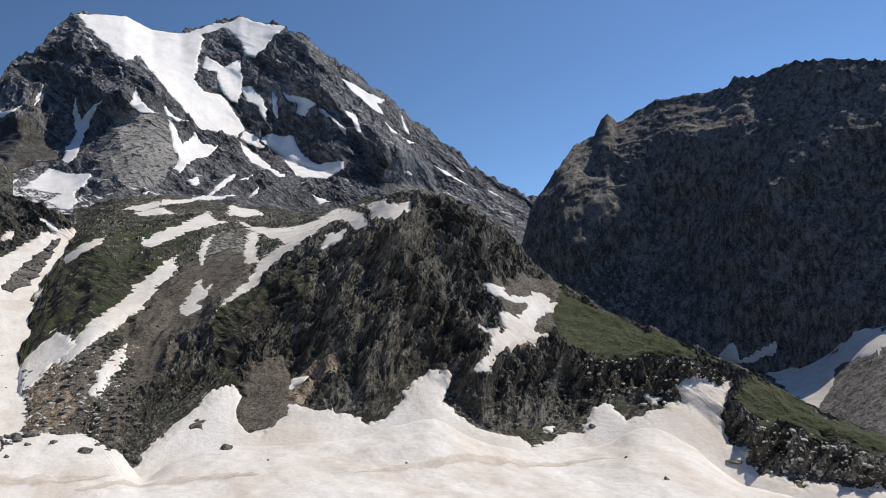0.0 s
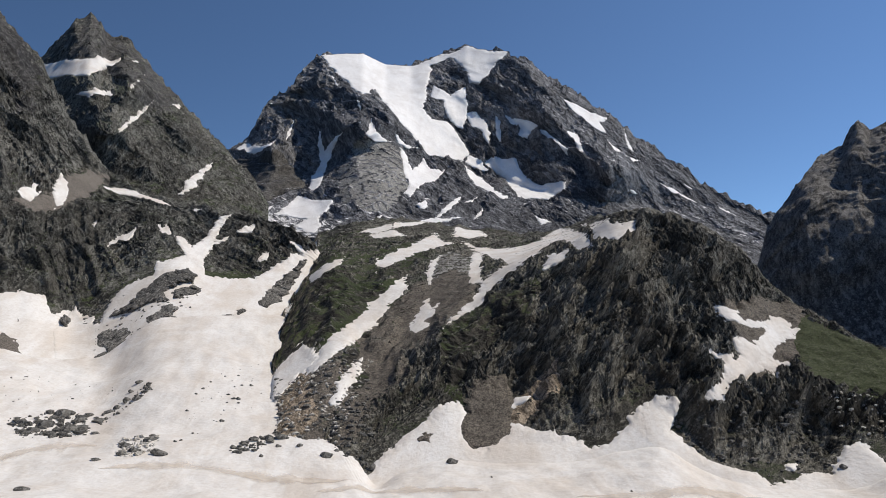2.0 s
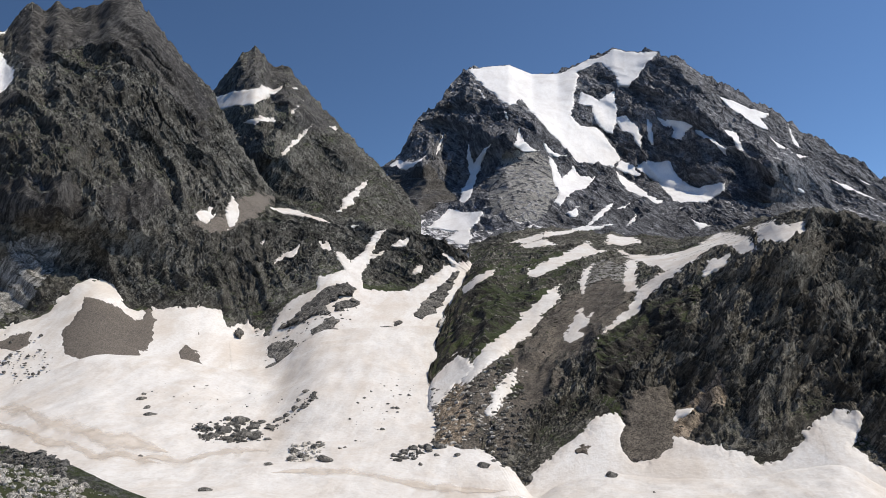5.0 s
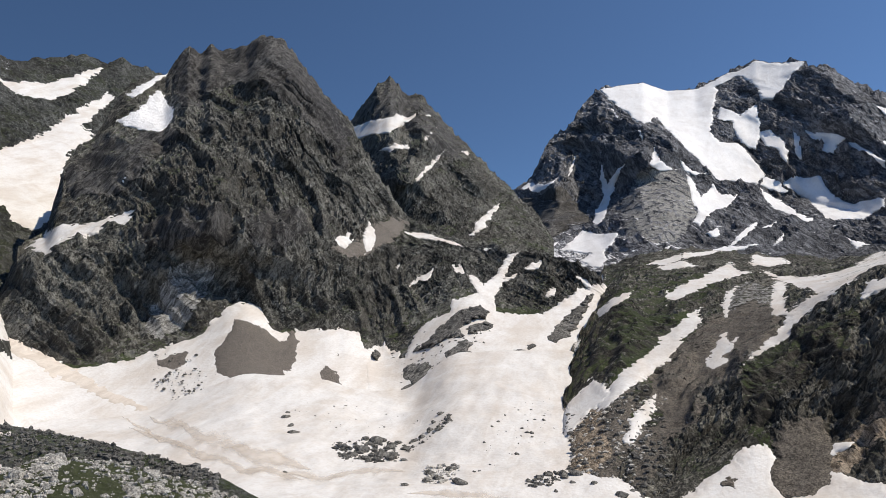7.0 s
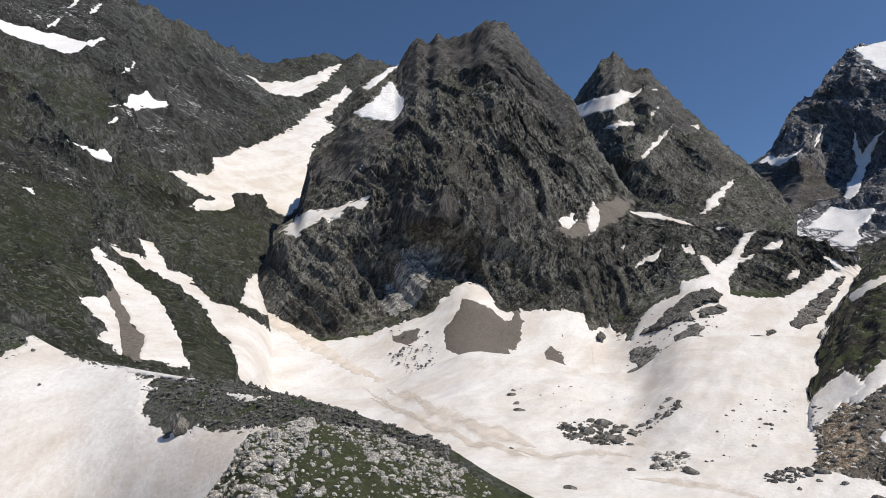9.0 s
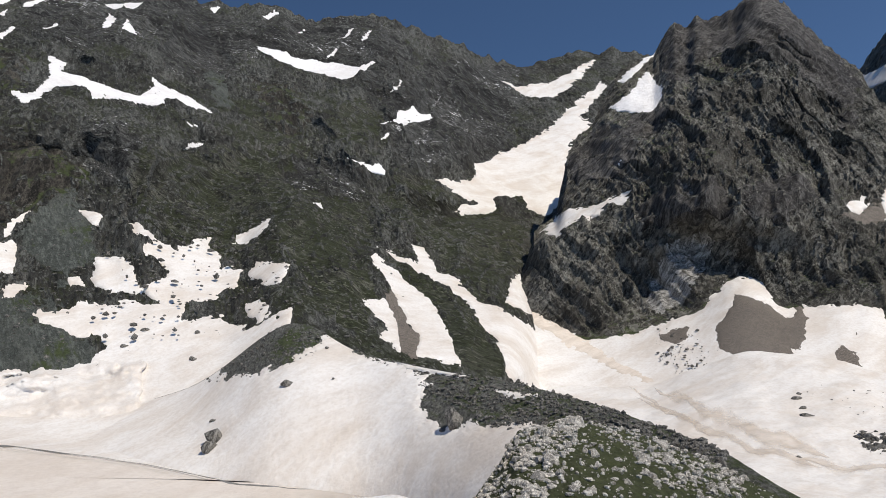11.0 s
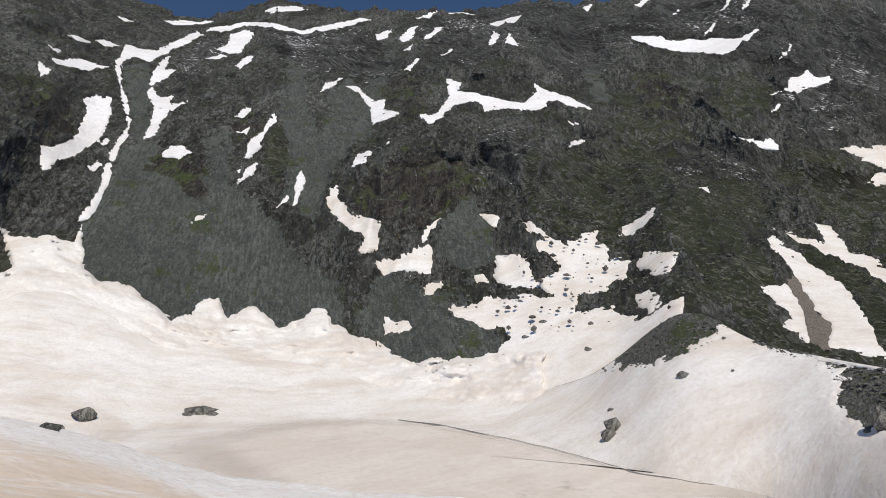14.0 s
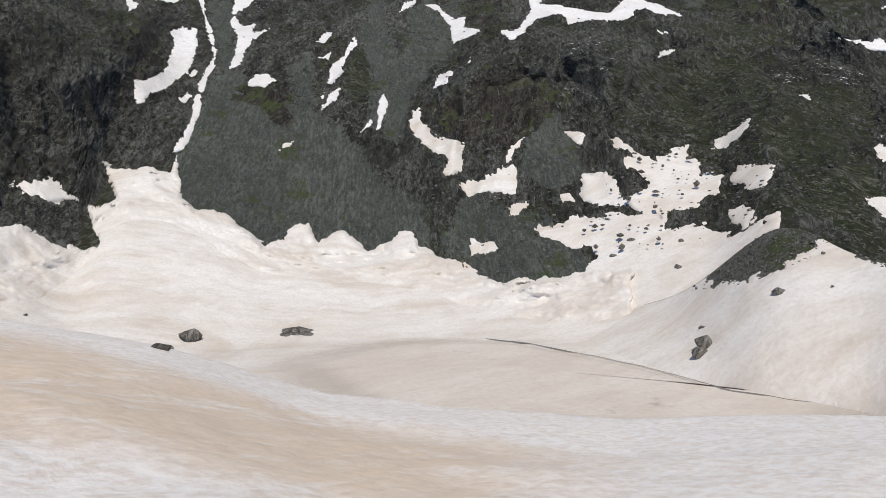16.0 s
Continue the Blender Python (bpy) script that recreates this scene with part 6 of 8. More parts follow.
lay("north", [(91.91, 208.8), (90.91, 206.3), (91.42, 203.1)], rough=1.5, material=SNOW_HIGH, label='old snow patch on a scree mountainside', thick=0.9, seed=419)
lay("north", [(123.06, 133.1), (122.03, 144.9), (120.57, 143.5), (118.7, 134.2), (117.91, 119.4), (118.62, 107.1), (120.11, 110.8), (120.87, 119.7), (122.33, 126.0)], label='dark brown broken crag on a mountainside', name='crag', material=CRAG, cat='rock outcrop', grp='crags', thick=0.4, calm=-0.5, rough=9, seed=420)
lay("north", [(116.61, 189.0), (115.77, 195.8), (114.71, 194.6), (114.77, 181.5), (115.74, 177.2), (116.52, 179.9)], label='dark brown broken crag on a mountainside', name='crag', material=CRAG, cat='rock outcrop', grp='crags', thick=0.4, calm=-0.5, rough=9, seed=421)
lay("north", [(108.04, 124.5), (106.4, 144.3), (104.32, 150.0), (100.52, 145.3), (98.84, 122.6), (99.26, 102.7), (102.2, 92.1), (105.53, 93.3), (108.01, 104.7)], label='dark brown broken crag on a mountainside', name='crag', material=CRAG, cat='rock outcrop', grp='crags', thick=0.4, calm=-0.5, rough=9, seed=422)
lay("north", [(106.47, 256.6), (104.36, 268.6), (102.66, 257.5), (102.44, 222.0), (103.5, 206.2), (104.77, 222.3), (106.04, 233.4)], label='dark brown broken crag on a mountainside', name='crag', material=CRAG, cat='rock outcrop', grp='crags', thick=0.4, calm=-0.5, rough=9, seed=423)
lay("north", [(102.67, 394.7), (100.52, 448.6), (97.06, 460.6), (93.6, 475.7), (91.05, 455.2), (87.7, 414.4), (87.34, 344.5), (89.46, 296.7), (92.4, 286.8), (94.94, 326.7), (97.94, 315.6), (100.52, 287.0), (102.24, 327.8)], label='dark grey broken crag on a mountainside', name='crag', material=CRAG_GREY, cat='rock outcrop', grp='crags', thick=0.4, calm=-0.5, rough=9, seed=424)
lay("north", [(88.13, 400.1), (86.86, 427.6), (83.14, 474.0), (79.57, 476.0), (77.29, 465.1), (75.89, 403.4), (76.72, 338.6), (77.55, 285.4), (79.0, 320.8), (80.11, 351.2), (84.45, 362.8), (86.9, 376.5)], label='dark grey broken crag on a mountainside', name='crag', material=CRAG_GREY, cat='rock outcrop', grp='crags', thick=0.4, calm=-0.5, rough=9, seed=425)
lay("north", [(77.9, 295.1), (76.35, 339.5), (73.74, 395.4), (70.25, 432.2), (68.03, 436.1), (68.39, 242.2), (70.66, 217.2), (72.75, 194.3), (74.82, 201.5), (76.58, 215.8), (77.25, 248.6)], label='dark grey broken crag on a mountainside', name='crag', material=CRAG_GREY, cat='rock outcrop', grp='crags', thick=0.4, calm=-0.5, rough=9, seed=426)
lay("north", [(113.96, 367.9), (111.52, 356.5), (108.2, 385.6), (105.66, 340.8), (104.79, 274.3), (106.47, 262.1), (108.99, 282.0), (111.47, 289.9), (113.52, 309.1)], label='dark grey broken crag on a mountainside', name='crag', material=CRAG_GREY, cat='rock outcrop', grp='crags', thick=0.4, calm=-0.5, rough=9, seed=427)
lay("north", [(118.65, 356.0), (117.51, 373.7), (117.83, 300.9), (119.29, 248.8), (120.58, 235.9), (120.27, 283.6)], label='dark grey broken crag on a mountainside', name='crag', material=CRAG_GREY, cat='rock outcrop', grp='crags', thick=0.4, calm=-0.5, rough=9, seed=428)
lay("north", [(129.03, 204.9), (127.33, 189.9), (126.25, 163.2), (127.2, 148.4), (128.83, 148.3)], label='dark brown broken crag on a mountainside', name='crag', material=CRAG, cat='rock outcrop', grp='crags', thick=0.4, calm=-0.5, rough=9, seed=429)
lay("north", [(86.98, 287.2), (84.93, 297.3), (83.38, 258.6), (84.23, 222.8), (86.23, 230.4)], label='dark brown broken crag on a mountainside', name='crag', material=CRAG, cat='rock outcrop', grp='crags', thick=0.4, calm=-0.5, rough=9, seed=430)
lay("north", [(97.97, 181.6), (95.85, 175.6), (95.03, 141.0), (96.73, 123.0), (98.41, 146.0)], label='dark grey broken crag on a mountainside', name='crag', material=CRAG_GREY, cat='rock outcrop', grp='crags', thick=0.4, calm=-0.5, rough=9, seed=431)
lay("north", [(85.47, 198.3), (81.55, 184.2), (79.29, 171.0), (80.11, 136.4), (83.57, 142.5)], label='dark grey broken crag on a mountainside', name='crag', material=CRAG_GREY, cat='rock outcrop', grp='crags', thick=0.4, calm=-0.5, rough=9, seed=432)
lay("north", [(95.45, 147.2), (91.66, 163.1), (87.5, 197.9), (83.58, 133.6), (79.76, 120.9), (77.97, 96.4), (81.81, 67.4), (87.69, 77.7), (91.76, 81.6), (94.65, 93.6)], label='dark green alpine turf on a rocky slope', name='grass_patch', material=TURF_FAR, cat='grass', grp='grass patches', thick=0.15, calm=0.2, rough=6, seed=433)
lay("north", [(81.38, 276.6), (79.43, 285.0), (77.98, 252.6), (79.19, 214.7), (81.08, 222.6)], label='dark green alpine turf on a rocky slope', name='grass_patch', material=TURF_FAR, cat='grass', grp='grass patches', thick=0.15, calm=0.2, rough=6, seed=434)
lay("north", [(76.67, 178.8), (74.17, 179.8), (72.83, 166.0), (70.88, 142.7), (71.64, 108.1), (74.35, 114.3), (76.42, 135.5)], label='dark green alpine turf on a rocky slope', name='grass_patch', material=TURF_FAR, cat='grass', grp='grass patches', thick=0.15, calm=0.2, rough=6, seed=435)
lay("north", [(88.23, 271.7), (85.43, 222.0), (82.34, 177.1), (84.71, 176.8), (87.07, 213.7)], label='dark green alpine turf on a rocky slope', name='grass_patch', material=TURF_FAR, cat='grass', grp='grass patches', thick=0.15, calm=0.2, rough=6, seed=436)
lay("north", [(113.77, 177.4), (113.0, 192.3), (112.53, 146.3), (113.28, 124.2), (113.91, 140.0)], label='dark green alpine turf on a rocky slope', name='grass_patch', material=TURF_FAR, cat='grass', grp='grass patches', thick=0.15, calm=0.2, rough=6, seed=437)
lay("north", [(123.55, 272.1), (122.47, 277.7), (122.24, 240.6), (122.37, 212.4), (122.11, 175.6), (122.61, 162.1), (123.16, 167.8), (123.43, 210.7), (123.85, 245.4)], label='smooth grey scree slope below a rocky ridge', name='scree_slope', material=SCREE_GREY, cat='scree', grp='scree slopes', thick=0.2, calm=0.7, rough=4, seed=438)
lay("north", [(125.3, 90.6), (124.37, 112.7), (123.3, 155.3), (122.07, 159.6), (121.47, 139.9), (122.87, 130.6), (122.32, 123.5), (120.86, 117.3), (119.74, 108.7), (118.21, 93.9)], label='smooth grey scree slope below a rocky ridge', name='scree_slope', material=SCREE_GREY, cat='scree', grp='scree slopes', thick=0.2, calm=0.7, rough=4, seed=439)
lay("north", [(113.04, 224.7), (111.41, 217.5), (110.55, 172.2), (109.69, 135.3), (110.43, 95.5), (111.64, 95.5), (111.29, 124.4), (111.94, 152.4), (112.78, 178.1)], label='smooth grey scree slope below a rocky ridge', name='scree_slope', material=SCREE_GREY, cat='scree', grp='scree slopes', thick=0.2, calm=0.7, rough=4, seed=440)
lay("north", [(118.4, 166.8), (116.7, 174.9), (116.45, 144.1), (116.7, 94.4), (118.21, 93.9), (117.52, 117.1), (117.96, 137.5)], label='smooth grey scree slope below a rocky ridge', name='scree_slope', material=SCREE_GREY, cat='scree', grp='scree slopes', thick=0.2, calm=0.7, rough=4, seed=441)
lay("north", [(108.15, 260.3), (106.87, 221.6), (106.43, 180.9), (108.07, 159.7), (109.68, 129.8), (110.52, 152.7), (109.76, 202.2), (109.38, 238.2)], label='smooth grey scree slope below a rocky ridge', name='scree_slope', material=SCREE_GREY, cat='scree', grp='scree slopes', thick=0.2, calm=0.7, rough=4, seed=442)
lay("north", [(78.77, 73.9), (78.09, 75.3), (77.35, 69.3), (75.78, 58.2), (74.05, 48.4), (73.51, 42.8), (71.71, 21.4), (73.29, 23.1), (74.98, 24.8), (74.71, 30.5), (75.67, 37.4), (76.81, 52.9)], rough=1.6, label='dusty snow streak on a green mountainside', thick=0.9, seed=500)
lay("north", [(79.04, 47.8), (77.22, 46.6), (76.44, 38.6), (76.12, 25.8), (76.95, 28.9), (77.68, 31.8), (76.89, 34.0), (78.07, 39.8)], rough=1.6, label='dusty snow streak on a green mountainside', thick=0.9, seed=501)
lay("north", [(77.95, 82.9), (75.93, 74.5), (74.97, 69.3), (74.42, 61.5), (75.94, 68.8)], rough=1.6, label='dusty snow streak on a green mountainside', thick=0.9, seed=502)
lay("north", [(76.81, 52.9), (75.67, 37.4), (74.71, 30.5), (74.98, 24.8), (76.12, 25.8), (76.44, 38.6), (77.38, 47.7)], label='brown gravel between snow streaks', name='scree_slope', material=SCREE, cat='scree', grp='scree slopes', thick=0.5, calm=0.8, rough=2, seed=510)
lay("aig", [(44.82, 414.8), (44.42, 459.1), (43.66, 456.7), (42.6, 452.6), (41.54, 456.5), (40.9, 465.1), (39.61, 472.3), (39.53, 467.1), (40.46, 443.5), (41.53, 412.4), (43.22, 413.1), (44.07, 413.5)], label='white snow ledge on a steep peak', thick=3, rough=3, seed=520)
lay("aig", [(39.05, 474.6), (38.45, 487.4), (38.41, 477.3), (38.97, 468.8)], label='white snow ledge on a steep peak', thick=3, rough=2, seed=521)
# dark rock patches, summit shade put into their colour
lay("peak", [(57.58, 304.5), (56.32, 338.3), (55.51, 330.0), (54.55, 341.3), (53.33, 335.6), (51.74, 348.9), (50.31, 355.3), (48.83, 337.6), (47.09, 298.6), (45.37, 265.6), (44.28, 236.2), (44.87, 188.0), (46.58, 211.3), (48.3, 247.5), (50.39, 262.5), (52.45, 282.8), (54.43, 272.7), (55.93, 239.8), (57.11, 255.8)], label='dark brown broken crag near a summit', name='crag', material=CRAG_SHADE, cat='rock outcrop', grp='crags', thick=1.6, calm=0.0, rough=6, seed=522)
lay("peak", [(64.11, 169.0), (62.12, 205.8), (59.98, 203.6), (57.42, 222.8), (56.63, 210.4), (58.8, 178.9), (60.53, 148.8), (63.3, 138.3)], label='dark brown broken crag near a summit', name='crag', material=CRAG_SHADE, cat='rock outcrop', grp='crags', thick=1.6, calm=0.0, rough=6, seed=523)
lay("peak", [(59.33, 119.4), (56.41, 135.1), (53.3, 127.6), (52.47, 109.3), (55.53, 99.0), (58.53, 101.9)], label='dark brown broken crag near a summit', name='crag', material=CRAG_SHADE, cat='rock outcrop', grp='crags', thick=1.6, calm=0.0, rough=6, seed=524)
lay("peak", [(52.11, 123.3), (48.53, 140.4), (46.87, 126.6), (49.27, 106.3), (51.68, 109.6)], label='dark brown broken crag near a summit', name='crag', material=CRAG_SHADE, cat='rock outcrop', grp='crags', thick=1.6, calm=0.0, rough=6, seed=525)
lay("aig", [(43.25, 482.2), (41.57, 562.1), (40.27, 533.7), (38.11, 509.4), (36.82, 455.6), (35.54, 423.9), (36.82, 359.9), (39.39, 415.8), (41.11, 452.6), (42.81, 436.3)], label='dark brown broken crag near a summit', name='crag', material=CRAG_SHADE, cat='rock outcrop', grp='crags', thick=1.0, calm=-0.3, rough=8, seed=526)
lay("peak", [(68.49, 50.2), (66.69, 43.8), (63.01, 29.0), (59.69, 16.8), (57.17, 10.3), (57.57, 9.4), (60.49, 13.8), (63.79, 24.4), (67.46, 40.4)], label='brownish band of washed dust across old snow', name='dirt_band', material=SNOW_STAIN_SHADE, cat='dirt', grp='dirt bands', thick=1.0, calm=1.0, rough=1.5, seed=527)
lay("rock", [(29.22, 14.3), (28.64, 27.6), (27.45, 45.3), (26.26, 72.3), (23.78, 89.1), (20.02, 90.6), (21.69, 73.5), (23.76, 60.8), (25.41, 50.5), (26.2, 36.7), (26.5, 23.5)], label='dark brown broken crag on a knoll', name='crag', material=CRAG, cat='rock outcrop', grp='crags', thick=0.3, calm=-0.3, rough=3, seed=528)
lay("rock", [(16.27, 25.2), (16.6, 32.8), (14.21, 42.0), (11.74, 49.5), (9.71, 51.6), (10.14, 37.6), (12.99, 31.0), (14.63, 23.4), (15.26, 12.6), (16.2, 15.6)], label='dark brown broken crag on a knoll', name='crag', material=CRAG, cat='rock outcrop', grp='crags', thick=0.3, calm=-0.3, rough=3, seed=529)
lay("rock", [(21.27, 76.0), (19.6, 90.6), (17.51, 87.2), (18.35, 69.9), (20.85, 61.6)], label='dark brown broken crag on a knoll', name='crag', material=CRAG, cat='rock outcrop', grp='crags', thick=0.3, calm=-0.3, rough=3, seed=530)
lay("rock", [(24.09, 15.8), (22.89, 28.0), (20.83, 36.9), (19.58, 32.4), (20.81, 20.7), (22.85, 11.2)], label='dark brown broken crag on a knoll', name='crag', material=CRAG, cat='rock outcrop', grp='crags', thick=0.3, calm=-0.3, rough=3, seed=531)
lay("peak", [(60.95, 229.8), (60.06, 236.3), (59.35, 248.7), (58.65, 268.9), (58.1, 277.5), (57.56, 252.2), (57.13, 244.0), (57.43, 230.3), (57.78, 218.6), (58.83, 216.8), (59.65, 219.2), (60.58, 222.9)], rough=1.6, material=SNOW_HIGH, label='white old snow high on a rocky peak', thick=1.2, seed=560)
lay("peak", [(60.42, 263.6), (59.43, 283.1), (58.16, 303.3), (57.52, 312.7), (58.03, 299.4), (59.04, 275.0), (59.94, 262.5)], rough=1.6, material=SNOW_HIGH, label='white old snow high on a rocky peak', thick=1.2, seed=561)
lay("peak", [(60.5, 161.0), (60.06, 170.4), (59.71, 173.6), (59.93, 164.7), (60.28, 158.8)], rough=1.6, material=SNOW_HIGH, label='white old snow high on a rocky peak', thick=1.2, seed=562)
lay("rock", [(15.16, 10.3), (14.31, 14.1), (11.94, 17.0), (11.35, 11.1), (11.48, 3.0), (12.75, 0.1), (14.31, 1.4), (15.01, 4.4)], label='tongue of loose brown rubble on snow', name='scree_slope', material=RUBBLE, cat='scree', grp='scree slopes', thick=0.9, calm=0.6, rough=2.2, seed=580)
lay("rock", [(18.5, 2.5), (17.75, 4.0), (17.19, 3.6), (17.37, 1.5), (18.2, 1.2)], label='small island of brown rubble in snow', name='scree_slope', material=RUBBLE, cat='scree', grp='scree slopes', thick=0.9, calm=0.6, rough=0.8, seed=581)
lay("rock", [(22.36, 29.3), (19.65, 45.0), (18.16, 53.3), (15.86, 63.4), (14.1, 52.4), (15.86, 36.3), (18.52, 25.5), (21.09, 17.3), (23.05, 17.6)], label='loose grey rubble slope between snow streaks', name='scree_slope', material=RUBBLE, cat='scree', grp='scree slopes', thick=0.15, calm=0.1, rough=3, seed=582)
lay("rock", [(-3.74, 42.4), (-5.82, 44.5), (-8.07, 41.8), (-8.01, 29.9), (-6.96, 22.8), (-5.71, 19.7), (-4.53, 30.5)], label='loose grey rubble beside a snow patch', name='scree_slope', material=RUBBLE, cat='scree', grp='scree slopes', thick=0.15, calm=0.6, rough=2, seed=583)
lay("rock", [(27.67, 31.3), (26.38, 51.9), (24.68, 59.9), (20.4, 71.3), (20.02, 45.0), (22.19, 34.5), (24.98, 27.1), (26.67, 27.6)], label='dark brown broken crag on a knoll', name='crag', material=CRAG, cat='rock outcrop', grp='crags', thick=0.3, calm=-0.3, rough=3, seed=584)
lay("rock", [(26.73, 69.9), (26.24, 93.3), (24.36, 106.2), (22.24, 106.6), (23.3, 84.9), (25.03, 66.6)], label='dark brown broken crag on a knoll', name='crag', material=CRAG, cat='rock outcrop', grp='crags', thick=0.3, calm=-0.3, rough=3, seed=585)
lay("rock", [(11.75, 9.7), (11.15, 11.4), (9.74, 17.1), (8.31, 22.0), (7.83, 17.2), (9.14, 11.1), (10.76, 6.1), (11.56, 5.4)], label='ochre brown bare rock face above snow', name='bare_outcrop', material=OCHRE, cat='rock outcrop', grp='bare outcrops', thick=0.3, calm=0.2, rough=1.2, seed=586)
lay("rock", [(11.83, 9.4), (11.15, 12.8), (10.07, 13.4), (10.35, 11.0), (11.35, 9.6)], rough=0.7, label='old snow streak lying in a rock hollow', thick=0.8, seed=587)

lay("far", [(-7.0, 463.6), (-6.55, 463.6), (-6.54, 463.6), (-5.93, 463.6)], rough=6, material=SNOW_HIGH, label='snow cap on a distant ridge', thick=5, seed=600)
lay("rock", [(29.28, 13.5), (26.66, 26.3), (25.57, 23.5), (26.31, 18.7), (27.52, 13.9), (27.85, 10.9), (29.34, 7.6), (30.32, 3.9)], rough=1.3, label='old snow streak lying in a rock hollow', thick=0.8, seed=620)
lay("rock", [(29.22, 14.3), (27.99, 42.0), (27.4, 43.7), (28.16, 32.6), (29.26, 13.8)], rough=1.3, label='old snow streak lying in a rock hollow', thick=0.8, seed=621)
lay("rock", [(29.35, 5.9), (28.35, 7.2), (27.77, 5.1), (28.78, 1.7), (29.78, 1.7)], rough=1.3, label='old snow streak lying in a rock hollow', thick=0.8, seed=622)

# ---- mountains ----
massif("gc", "snowy_mountain", "high dark rocky mountain with snow couloirs and a glacier summit", "mountain", [gc_foot, gc_wall, gc_crest], [95, 175], [1, 1], -13, 36, 0.105, ROCK_GC, (330, 75), (80, 17), [(260, 255, [(21.74, 793.4), (21.95, 586.8), (21.52, 385.4)]), (240, 289, [(29.03, 585.6), (29.42, 454.8), (29.89, 318.0)]), (280, 289, [(11.35, 1036.7), (8.97, 793.4), (5.92, 490.6)]), (110, 102, [(16.19, 998.5), (16.64, 761.4)]), (150, 136, [(25.59, 973.3), (24.07, 649.2)]), (160, 119, [(16.06, 423.4), (13.2, 239.5)]), (140, 119, [(6.55, 852.5), (2.85, 496.8)])], seed=1, tilt=-0.55, jag=10, parts=("lower_slope", "summit_face", "far_side"))
massif("cliff", "cliff_mountain", "dark shaded limestone cliff with a flat top", "mountain", [cliff_foot, cliff_apron, cliff_ledge, cliff_crest], [40, 50, 145], [1, 1, 1], -46, -4.8, 0.125, ROCK_CLIFF, (260, 16), (70, 4.5), [(90, 55, [(-11.47, 356.3), (-9.04, 224.4), (-7.32, 130.6)]), (120, 30, [(-20.37, 371.4), (-21.62, 193.2), (-22.51, 60.4)])], seed=2, jag=2, squash=0.8, tilt=0.3, parts=("scree_foot", "lower_cliff", "cliff_face", "far_side"), smooth=True)
massif("aig", "pointed_peak", "steep dark grey rocky peak with snow ledges", "mountain", [aig_foot, aig_crest], [175], [1], 29.3, 50, 0.105, ROCK_PEAK, (110, 20), (34, 6.5), [(120, 120, [(41.56, 560.4), (40.03, 432.5), (39.16, 293.5)]), (70, 60, [(38.11, 503.7), (35.54, 352.4)])], seed=3, crest=0.15, jag=4, tilt=0.4, parts=("rock_face", "far_side"))
massif("north", "mountain_ridge", "long grey and green scree mountainside below a rocky ridge", "mountain", [north_toe, north_base, north_shelf, north_crest], [34, 150, 155], [1, 1, 1], 52.3, 145, 0.13, ROCK_NORTH, (110, 26), (30, 5.5), [(48, 42, [(91.18, 232.0), (87.92, 190.0), (84.78, 125.6), (81.77, 79.4), (79.98, 54.5)]), (42, 32, [(79.53, 230.8), (76.67, 178.8), (74.31, 130.8)]), (42, 32, [(104.74, 153.3), (106.38, 114.2), (107.98, 83.2)]), (50, 42, [(95.01, 176.5), (95.46, 123.1), (94.66, 85.1)]), (40, 30, [(85.31, 318.6), (82.98, 258.4), (80.36, 199.1)]), (40, 26, [(102.25, 395.0), (99.66, 300.9), (97.96, 244.6)]), (50, 36, [(77.35, 413.5), (76.37, 328.2), (74.69, 260.2), (72.72, 201.8)]), (40, 26, [(109.86, 348.3), (110.63, 257.0), (111.78, 185.7)]), (38, 24, [(117.42, 274.4), (118.47, 202.0), (117.24, 155.3)]), (80, 82, [(91.99, 204.2), (88.6, 155.3), (86.03, 88.8), (83.89, 45.0)]), (120, 82, [(78.92, 483.3), (79.77, 281.1), (77.65, 173.5), (73.51, 126.5)]), (90, 40, [(136.69, 183.5), (132.9, 145.4), (129.61, 96.5)]), (70, 52, [(93.87, 472.1), (96.62, 312.2), (101.18, 189.8)]), (60, 38, [(121.17, 150.4), (115.93, 109.0)]), (70, 45, [(102.55, 293.5), (103.7, 162.6), (104.46, 111.3)])], seed=4, jag=4.5, tilt=0.15, squash=0.28, parts=("slope_foot", "lower_slope", "upper_slope", "far_side"))
massif("peak", "rocky_peak", "jagged dark brown rocky peak above a steep wall", "mountain", [peak_toe, peak_base, peak_ledge, peak_crest], [40, 95, 205], [1, 1, 1], 23.0, 70.2, 0.1, ROCK_PEAK, (65, 16), (20, 5.0), [(20, 11, [(54.74, 342), (55.2, 300), (55.6, 240)]), (18, 10, [(56.3, 338), (56.9, 300), (57.4, 250)]), (24, 13, [(50.4, 355), (50.0, 310), (48.9, 250), (48.2, 200)]), (22, 11, [(48.7, 335), (47.8, 290), (46.3, 220)]), (18, 10, [(52.3, 344), (52.6, 300), (53.4, 230)]), (26, 12, [(46.5, 288), (45.5, 230), (44.0, 165)]), (26, 11, [(58.6, 299), (59.4, 240), (60.6, 180)]), (24, 8, [(52.0, 230), (53.2, 170), (55.0, 110)]), (22, 7, [(48.4, 190), (48.9, 140), (50.5, 100)]), (120, 55, [(50.4, 352.7), (52.27, 273.3), (53.91, 169.4), (55.11, 102.0)]), (75, 26, [(56.32, 334.1), (57.11, 240.2), (58.52, 153.3)]), (80, 36, [(47.72, 308.2), (48.55, 197.9), (49.78, 116.4)]), (60, 26, [(41.06, 165.1), (43.51, 94.0)])], seed=5, crest=0.12, jag=2, tilt=-0.45, squash=0.35, parts=("apron", "rock_wall", "upper_face", "far_side"))
